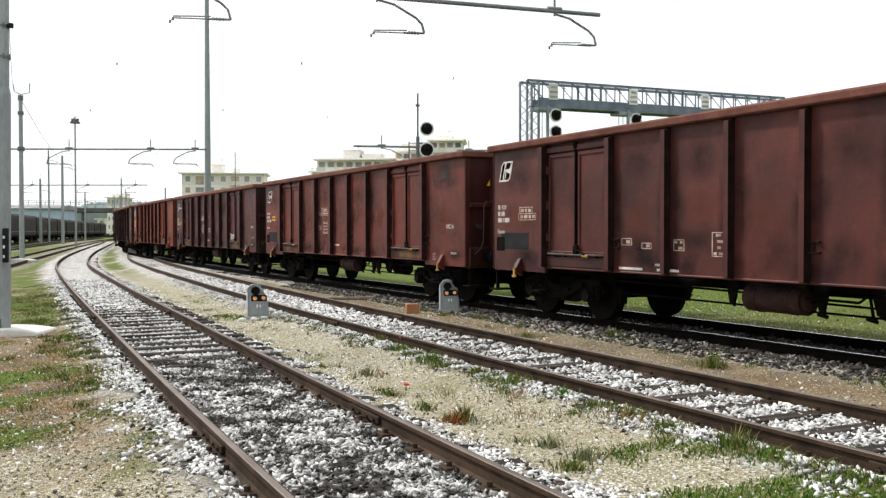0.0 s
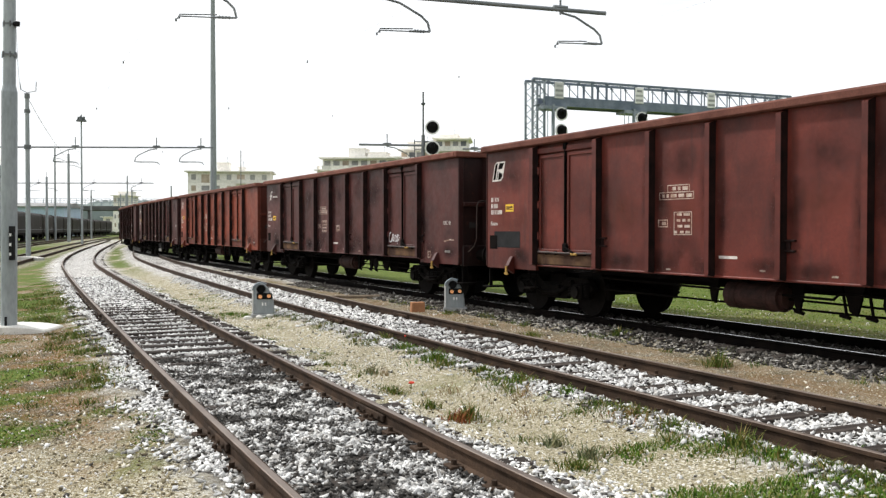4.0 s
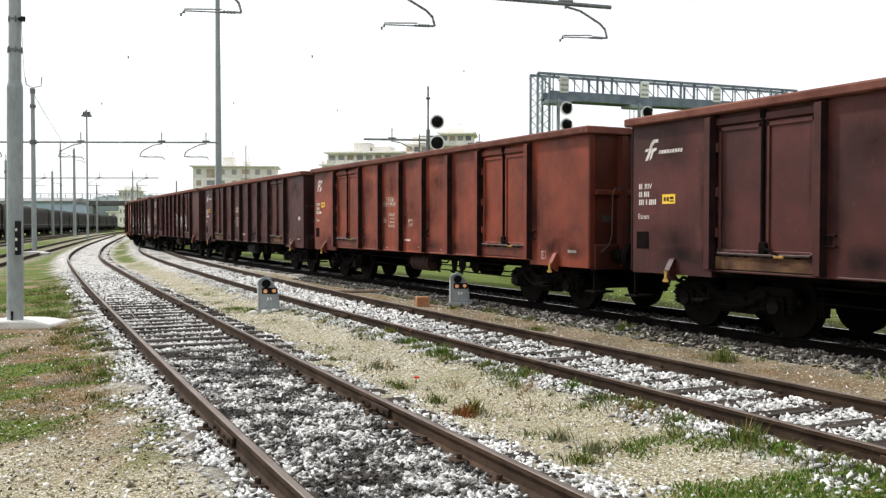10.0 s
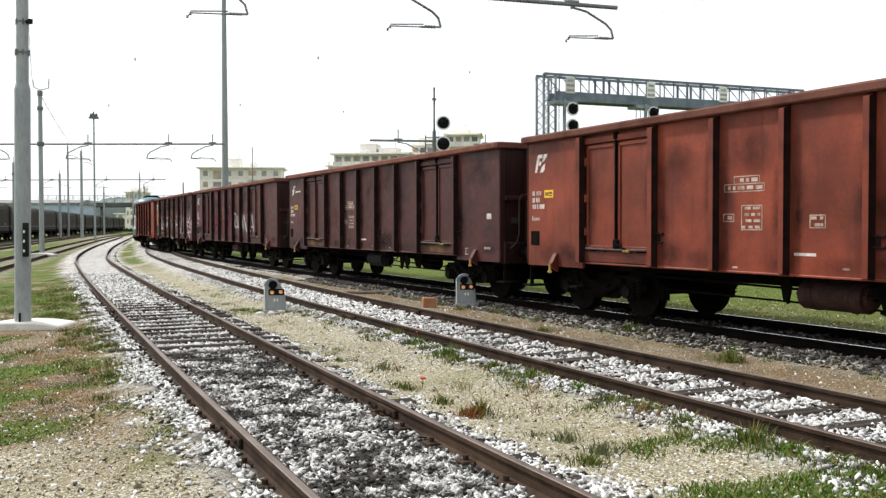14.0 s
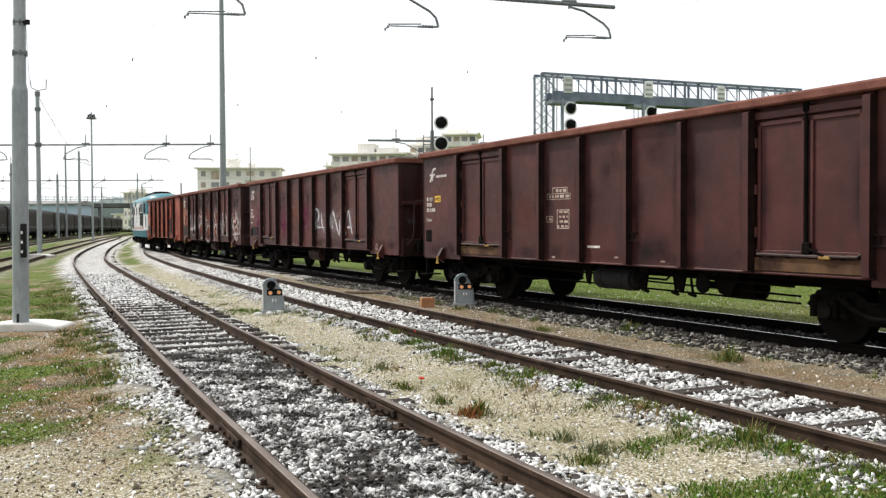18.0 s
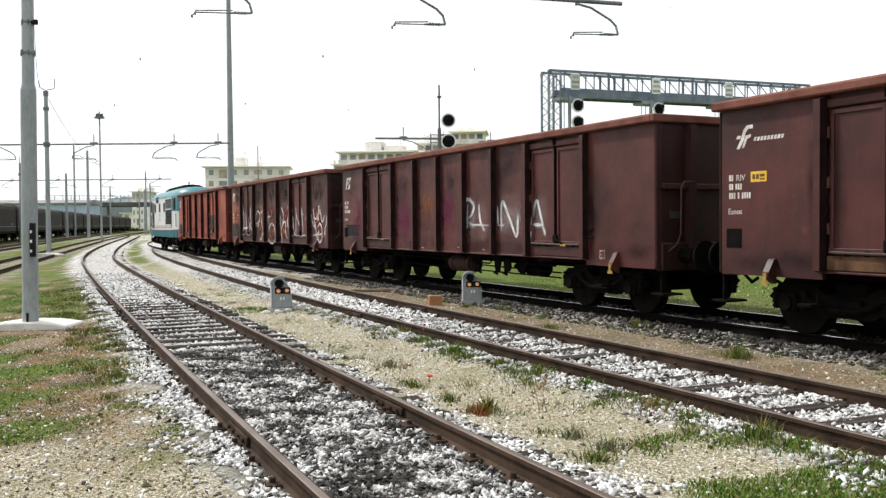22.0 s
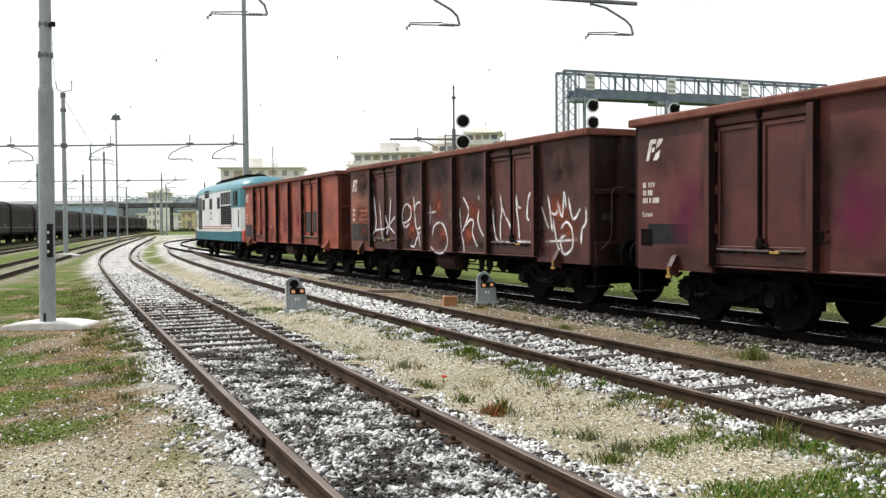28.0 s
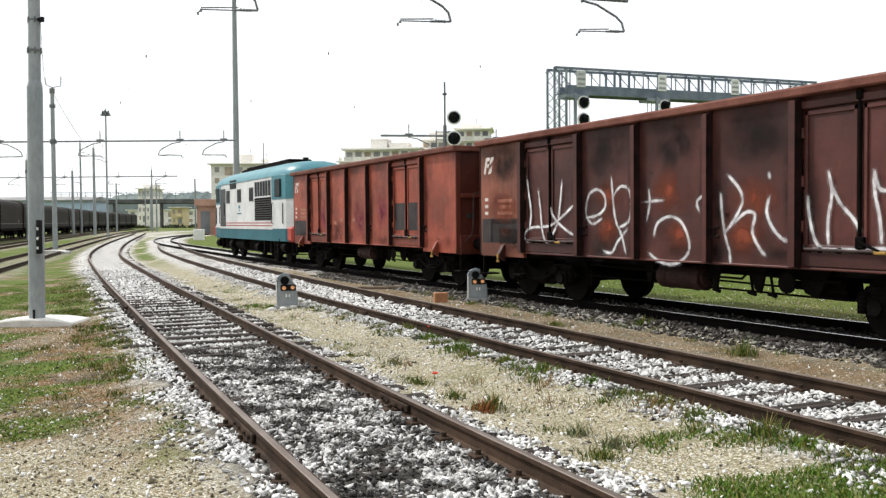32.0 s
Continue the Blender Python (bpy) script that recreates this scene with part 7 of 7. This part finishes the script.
lay_ballast("ballast_stones", LINE_1, 18.5, 34.0, -0.72, 0.72, 560, BALLAST_CLEAN, "pale ballast stones between dark sleepers", 43, (0.03, 0.06), off_sleepers(ON_1, half=0.12, spare=0.1))
lay_ballast("ballast_stones", LINE_1, 1.0, 9.0, -1.5, -0.78, 900, BALLAST_CLEAN, "white ballast stones beside the rusty rail", 36, ragged=0.2, lift=0.002)
lay_ballast("ballast_stones", LINE_1, 9.0, 34.0, -1.4, -0.78, 700, BALLAST_CLEAN, "white ballast stones thinning into the verge", 37, (0.024, 0.05), ragged=0.35, lift=0.004)
lay_ballast("ballast_stones", LINE_1, 1.0, 34.0, 0.78, 1.75, 800, BALLAST_CLEAN, "white ballast stones round sleeper ends", 38, (0.02, 0.045), off_sleepers(ON_1, half=0.11, spare=0.4), 0.25)
lay_ballast("ballast_stones", LINE_2, -8.0, 12.0, -0.72, 0.72, 760, BALLAST_DULL, "white ballast stones between dark sleepers", 33, (0.024, 0.055), off_sleepers(ON_2, half=0.085, spare=0.22))
lay_ballast("ballast_stones", LINE_2, 12.0, 34.0, -0.72, 0.72, 420, BALLAST_CLEAN, "white ballast stones of the middle track", 34, (0.04, 0.075), off_sleepers(ON_2, half=0.09, spare=0.15))
lay_ballast("ballast_stones", LINE_2, -8.0, 30.0, -1.6, -0.78, 800, BALLAST_DULL, "white ballast stones among weeds", 39, (0.022, 0.05), None, 0.35, 0.004)
lay_ballast("ballast_stones", LINE_2, -8.0, 30.0, 0.78, 1.4, 800, BALLAST_DULL, "white ballast stones beside the middle track", 40, (0.024, 0.055), None, 0.6, 0.012)
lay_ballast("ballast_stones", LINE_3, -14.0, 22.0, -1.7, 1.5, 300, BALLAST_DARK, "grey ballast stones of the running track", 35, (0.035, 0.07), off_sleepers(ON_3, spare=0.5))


# the nearest stones of the siding, one by one
SINGLE = stone_material("single_ballast_stone", tuple((p, tuple(0.8 * v for v in c)) for p, c in WHITE_STOPS), 0.9, 0.5, True)
single_meshes = []
for v, f in SHAPES:
    me = bpy.data.meshes.new("ballast_stone")
    me.from_pydata((v * 0.046).tolist(), [], f.tolist())
    me.materials.append(SINGLE)
    single_meshes.append(me)
rs_b = np.random.RandomState(47)
bx, by, bo, bs = along_track(LINE_1, 3.6, 7.5, -1.35, 1.2, 36, 48)
keep_b = abs(abs(bo) - GAUGE) > 0.12
bx, by = bx[keep_b][:300], by[keep_b][:300]
bz = ground_height(bx, by) + rs_b.uniform(0.004, 0.022, len(bx))
for x, y, z in zip(bx, by, bz):
    o = new("ballast_stone", single_meshes[rs_b.randint(len(single_meshes))])
    o.parent = bpy.data.objects["railway_track"]
    k = rs_b.uniform(0.6, 1.0)
    o.matrix_basis = pose(x, y, z, rs_b.uniform(-35, 35), rs_b.uniform(-35, 35), rs_b.uniform(0, 360)) @ Matrix.Diagonal((k, k, k, 1))


def strew(name, x0, x1, y0, y1, count, lo, hi, material, label, category, seed, test):
    rs = np.random.RandomState(seed)
    x, y = rs.uniform(x0, x1, count), y0 + (y1 - y0) * rs.rand(count) ** 1.4
    ok = test(x, y)
    x, y = x[ok], y[ok]
    z = ground_height(x, y) + 0.004
    scatter(name, np.stack([x, y, z], -1), rs.uniform(lo, hi, len(x)) * rs.choice([0.6, 1.0, 1.0, 1.5], len(x)), CHIPS, material, label, category, seed)


def off_tracks(x, y):
    d, who = offset_of(x, y)
    return (d > 1.1) & ((signed(LINE_1, x, y) > 0) | (y < 9) | (np.random.RandomState(4).rand(len(x)) < 0.45))


strew("pebbles", -9.0, 8.0, 4.0, 22.0, 42000, 0.01, 0.022, PEBBLE, "small sandy pebbles on the yard ground", "pebbles", 41, off_tracks)
strew("gravel", -7.0, 0.6, 4.0, 9.0, 5000, 0.018, 0.036, PEBBLE, "coarse tan and grey gravel beside the siding", "gravel", 44, lambda x, y: off_tracks(x, y) & (signed(LINE_1, x, y) < -1.2))
strew("pale_stones", -9.0, 9.0, 4.0, 26.0, 20000, 0.012, 0.03, BALLAST_CLEAN, "scattered white stones on the sandy ground", "stones", 42, lambda x, y: off_tracks(x, y) & ((signed(LINE_2, x, y) < 0) | (np.random.RandomState(6).rand(len(x)) < 0.25)))


# ---- grass and weeds: thin bent blades ----
def blade_material(name, stops):
    m, n, l, b = blank(name, 0.8)
    geo = n.new("ShaderNodeNewGeometry")
    l.new(ramp_of(n, l, geo.outputs["Random Per Island"], stops), b.inputs["Base Color"])
    return m


GREEN_BLADE = blade_material("grass_blade", ((0.0, (0.04, 0.1, 0.01)), (0.4, (0.08, 0.17, 0.018)), (0.75, (0.14, 0.2, 0.033)), (1.0, (0.24, 0.19, 0.06))))
LAWN_BLADE = blade_material("sunny_lawn_blade", ((0.0, (0.09, 0.16, 0.02)), (0.5, (0.16, 0.25, 0.035)), (1.0, (0.27, 0.28, 0.075))))
DRY_BLADE = blade_material("dry_blade", ((0.0, (0.16, 0.1, 0.045)), (0.5, (0.28, 0.19, 0.09)), (0.8, (0.2, 0.2, 0.08)), (1.0, (0.36, 0.15, 0.06))))
WEED_BLADE = blade_material("weed_blade", ((0.0, (0.035, 0.07, 0.012)), (0.45, (0.085, 0.14, 0.022)), (0.75, (0.18, 0.19, 0.045)), (1.0, (0.3, 0.2, 0.09))))


def blades(name, x, y, height, material, label, seed, width=0.006, lean=0.5, category="grass", kind="stuff", group=""):
    rs = np.random.RandomState(seed)
    n = len(x)
    z = ground_height(x, y) - 0.005
    a, b = rs.uniform(0, 6.283, n), rs.uniform(0, 6.283, n)
    h = height * rs.uniform(0.5, 1.15, n)
    ln = rs.uniform(0.2, lean * 2.2, n) * h
    w = width * rs.uniform(0.7, 1.4, n)
    dx, dy = np.cos(a), np.sin(a)
    sx, sy = np.cos(b) * w, np.sin(b) * w
    p = np.stack([x, y, z], -1)
    V = np.stack([p + np.stack([sx, sy, 0 * z], -1), p - np.stack([sx, sy, 0 * z], -1),
                  p + np.stack([dx * ln * 0.4 + sx * 0.7, dy * ln * 0.4 + sy * 0.7, h * 0.6], -1),
                  p + np.stack([dx * ln * 0.4 - sx * 0.7, dy * ln * 0.4 - sy * 0.7, h * 0.6], -1),
                  p + np.stack([dx * ln, dy * ln, h], -1)], 1).reshape(-1, 3)
    i = np.arange(n)[:, None] * 5
    T = np.concatenate([i + [0, 1, 3], i + [0, 3, 2], i + [2, 3, 4]], 0)
    me = bpy.data.meshes.new(name)
    me.from_pydata(V.tolist(), [], T.tolist())
    me.materials.append(material)
    return tagged(new(name, me), label, category, group, kind)


def grow(name, x0, x1, y0, y1, count, height, material, label, seed, test, width=0.006, power=1.4):
    rs = np.random.RandomState(seed)
    x, y = rs.uniform(x0, x1, count), y0 + (y1 - y0) * rs.rand(count) ** power
    ok = test(x, y, rs)
    blades(name, x[ok], y[ok], height, material, label, seed + 1, width)


def grassy(x, y, rs):
    return rs.rand(len(x)) < ground_cover(x, y)[0] * 0.95


def earthy(x, y, rs):
    g, b, e, _ = ground_cover(x, y)
    return (rs.rand(len(x)) < e * 0.6) & (b < 0.4)


grow("short_grass", -13, -1, 7.5, 32, 190000, 0.024, GREEN_BLADE, "short green grass on the verge", 51, grassy, 0.007)
grow("dry_grass", -13, -1, 5, 26, 60000, 0.022, DRY_BLADE, "dry brownish grass on bare earth", 52, earthy, 0.006)
grow("lawn", 2, 26, 11, 44, 60000, 0.04, LAWN_BLADE, "green grass beyond the running track", 53, lambda x, y, rs: grassy(x, y, rs) & (signed(LINE_3, x, y) > 1.9), 0.012)
grow("corner_grass", 1.0, 4.6, 4.6, 7.6, 42000, 0.042, GREEN_BLADE, "lush low grass beside the middle track", 54, grassy, 0.006, 1.0)


def tufts(name, line, spots, label, seed, material, height=(0.05, 0.15), spread=0.15, count=110, width=0.0045):
    rs = np.random.RandomState(seed)
    xs, ys, hs = [], [], []
    for s, o, k in spots:
        p, th = on_line(line, s), heading(line, s)
        n = int(count * k)
        r, a = np.abs(rs.normal(0, spread, n)) * (0.6 + 0.5 * k), rs.uniform(0, 6.283, n)
        xs.append(p[0] + math.cos(th) * o + r * np.cos(a))
        ys.append(p[1] + math.sin(th) * o + r * np.sin(a))
        hs.append(np.clip(rs.uniform(*height, n) * (1.2 - r / spread * 0.3) * min(1.0, 0.6 + 0.3 * k), 0.03, 1))
    blades(name, np.concatenate(xs), np.concatenate(ys), np.concatenate(hs), material, label, seed + 1, width, 0.6, "weeds")


rs_f = np.random.RandomState(71)
FAR_LEAF = blade_material("far_bush_leaf", ((0.0, (0.025, 0.035, 0.018)), (0.6, (0.06, 0.075, 0.035)), (1.0, (0.13, 0.13, 0.08))))
bush_x = np.concatenate([rs_f.normal(c, 1.4, 160) for c in rs_f.uniform(-122, -64, 16)])
blades("far_bushes", bush_x, 284 + rs_f.uniform(0, 6, len(bush_x)), rs_f.uniform(0.3, 1.5, len(bush_x)), FAR_LEAF, "dark bushes below the distant bridge", 72, 0.3, 0.9, "bushes")

rs_w = np.random.RandomState(77)
edge_2 = [(s, -1.05 - abs(rs_w.normal(0, 0.22)), rs_w.uniform(0.3, 1.6)) for s in rs_w.uniform(-6, 16, 80)]
tufts("trackside_weeds", LINE_2, edge_2, "green weeds along the middle track's edge", 61, WEED_BLADE, (0.02, 0.1), 0.15, 120, 0.0045)
tufts("trackside_weeds", LINE_1, [(s, 1.35 + abs(rs_w.normal(0, 0.35)), rs_w.uniform(0.2, 0.9)) for s in rs_w.uniform(3, 24, 40)], "thin weeds between siding and middle track", 62, WEED_BLADE, (0.02, 0.1), 0.15, 80, 0.0045)
tufts("verge_weeds", LINE_1, [(s, -1.15 - abs(rs_w.normal(0, 0.6)), rs_w.uniform(0.3, 1.2)) for s in rs_w.uniform(7, 26, 60)], "green weeds on the siding's verge", 63, WEED_BLADE, (0.03, 0.12), 0.22, 130, 0.006)
tufts("trackside_weeds", LINE_3, [(s, -1.5 - abs(rs_w.normal(0, 0.3)), rs_w.uniform(0.3, 1.1)) for s in rs_w.uniform(-12, 14, 30)], "weeds along the running track", 64, WEED_BLADE)
tufts("dry_stalks", LINE_1, [(6.3, 2.6, 1.2), (5.5, 2.2, 0.9), (7.0, 2.1, 0.8), (4.6, 2.9, 0.8), (8.4, 1.9, 0.7), (6.9, 3.0, 0.6)], "dry brown stalks on the sandy strip", 65, DRY_BLADE, (0.06, 0.2), 0.22, 80, 0.003)

# single weed clumps on the sandy strips
RED_BLADE = blade_material("reddish_weed", ((0.0, (0.2, 0.05, 0.02)), (0.5, (0.3, 0.1, 0.04)), (1.0, (0.13, 0.13, 0.03))))
PALE_BLADE = blade_material("grey_green_weed", ((0.0, (0.09, 0.12, 0.06)), (0.5, (0.17, 0.19, 0.1)), (1.0, (0.3, 0.27, 0.15))))
for k, (x, y, tall, wide, mat, label) in enumerate(((3.85, 12.25, 0.3, 0.2, WEED_BLADE, "tall yellow-green weed beside the running track"), (0.05, 12.16, 0.2, 0.26, GREEN_BLADE, "bushy green weed against the rail"),
        (0.18, 11.7, 0.15, 0.22, WEED_BLADE, "bushy green weed against the rail"), (-0.71, 14.58, 0.14, 0.3, WEED_BLADE, "low green weeds against the rail"), (-0.35, 13.4, 0.13, 0.26, GREEN_BLADE, "low green weeds against the rail"),
        (1.02, 10.51, 0.13, 0.28, GREEN_BLADE, "bushy green weed against the rail"), (0.62, 11.2, 0.1, 0.2, WEED_BLADE, "small green weed against the rail"), (-1.39, 12.15, 0.08, 0.14, WEED_BLADE, "small green weed clump on the sand"),
        (0.27, 8.7, 0.17, 0.16, RED_BLADE, "reddish weed beside the siding"), (0.36, 8.85, 0.2, 0.18, WEED_BLADE, "green weed beside the siding"), (0.0, 9.4, 0.12, 0.16, WEED_BLADE, "small green weed beside the siding"),
        (1.03, 7.68, 0.17, 0.13, PALE_BLADE, "grey-green weed on the sand"), (1.25, 7.25, 0.14, 0.16, PALE_BLADE, "dry grey-green weed on the sand"), (1.11, 6.95, 0.12, 0.22, WEED_BLADE, "low yellowish weed beside the siding"),
        (1.87, 8.47, 0.1, 0.26, DRY_BLADE, "low brownish weed clump on the sand"), (2.14, 8.0, 0.11, 0.24, WEED_BLADE, "low green weed against the rail"), (2.48, 7.3, 0.18, 0.26, WEED_BLADE, "yellow-green weed against the rail"),
        (2.66, 6.95, 0.1, 0.3, GREEN_BLADE, "low green weed against the rail"), (-0.4, 10.1, 0.12, 0.15, WEED_BLADE, "small green weed clump on the sand"), (-0.76, 11.5, 0.14, 0.14, PALE_BLADE, "thin grey-green weed on the sand"),
        (-4.3, 19.64, 0.1, 0.45, GREEN_BLADE, "patch of green weeds beside the dwarf signal"), (-3.9, 19.3, 0.09, 0.35, GREEN_BLADE, "patch of green weeds beside the dwarf signal"), (1.72, 15.8, 0.12, 0.22, WEED_BLADE, "small weed beside the running track"),
        (1.45, 9.7, 0.1, 0.22, GREEN_BLADE, "low green weed against the rail"), (3.2, 15.6, 0.2, 0.2, WEED_BLADE, "green weed beside the running track"), (5.6, 10.2, 0.12, 0.3, GREEN_BLADE, "low weeds beside the running track"))):
    rs_c = np.random.RandomState(100 + k)
    n_c = int(900 * wide)
    r_c, a_c = np.abs(rs_c.normal(0, wide * 0.6, n_c)), rs_c.uniform(0, 6.283, n_c)
    h_c = tall * np.clip(1.15 - 0.45 * r_c / wide, 0.25, 1.1) * rs_c.uniform(0.35, 1.0, n_c)
    blades("weed_clump", x + r_c * np.cos(a_c), y + r_c * np.sin(a_c), h_c, mat, label, 120 + k, 0.0055, 0.5, "weed", "stuff", "weed clumps")

# two red poppies
POPPY_RED = surface("poppy_red", (0.6, 0.03, 0.012), (0.75, 0.06, 0.02), 20, 0.6, 0, 0.1)
for px, py in ((-0.23, 10.15), (-0.4, 14.2)):
    poppy = thing("poppy", "single red poppy on a thin stem", "flower", pose(px, py, ground_at(px, py)), "poppies")
    bm = B()
    rod(bm, (0, 0, 0), (0.01, 0, 0.115), 0.003, 6)
    part("stem", bm, WEED_BLADE, poppy)
    for k in range(4):
        a = k * math.pi / 2
        bm = B()
        bmesh.ops.create_icosphere(bm, subdivisions=1, radius=0.021, matrix=Matrix.Translation((0.01 + 0.015 * math.cos(a), 0.015 * math.sin(a), 0.12)) @ Matrix.Diagonal((1, 1, 0.7, 1)))
        part("petal", bm, POPPY_RED, poppy)


# ---- motion of the train ----
RUN = (48.694, 44.804, 40.938, 37.139, 33.448, 29.884, 26.401, 22.953, 19.566, 16.271, 13.046, 9.862, 6.739, 3.697, 0.754, -2.08, -4.838, -7.563,
       -10.228, -12.809, -15.302, -17.721, -20.101, -22.466, -24.788, -27.062, -29.318, -31.555, -33.758, -35.944, -38.161, -40.44, -42.75)


def run_at(t):
    """The place of the fourth wagon's middle along its track, smooth from second to second."""
    v = np.array(RUN)
    i = min(int(t), 31)
    f = t - i
    slope = np.gradient(v)
    a, b, p, q = v[i], v[i + 1], slope[i], slope[i + 1]
    return a * (1 + 2 * f) * (1 - f) ** 2 + p * f * (1 - f) ** 2 + b * f * f * (3 - 2 * f) + q * f * f * (f - 1)


def vehicle_pose(s, pivot):
    a, b = on_line(LINE_3, s - pivot), on_line(LINE_3, s + pivot)
    m, d = (a + b) / 2, b - a
    return pose(m[0], m[1], 0, 0, 0, math.degrees(math.atan2(d[1], d[0])))


def motions():
    half_seconds = [k * 0.5 for k in range(65)]
    seconds = [float(k) for k in range(33)]
    turns = [k * 4 / 30 for k in range(241)]
    rolled = [-run_at(min(t, 32.0)) / 0.46 for t in turns]
    for w, behind, pivot in TRAIN:
        walk(w, [(t, vehicle_pose(run_at(t) + behind, pivot)) for t in half_seconds])
        for bogie in [o for o in w.children if o.name.split(".")[0] == "bogie"]:
            x = bogie.matrix_basis.translation.x
            rows = []
            for t in seconds:
                s = run_at(t) + behind
                d = on_line(LINE_3, s + pivot) - on_line(LINE_3, s - pivot)
                e = on_line(LINE_3, s + x + 0.9) - on_line(LINE_3, s + x - 0.9)
                rows.append((t, pose(x, 0, 0, 0, 0, math.degrees(math.atan2(e[1], e[0]) - math.atan2(d[1], d[0])))))
            walk(bogie, rows)
            for ws in [o for o in bogie.children if o.name.split(".")[0] == "wheelset"]:
                p = ws.matrix_basis.translation.copy()
                walk(ws, [(min(t, 32.0), pose(p.x, p.y, p.z, 0, -math.degrees(r) % 360, 0)) for t, r in zip(turns, rolled)])


motions()
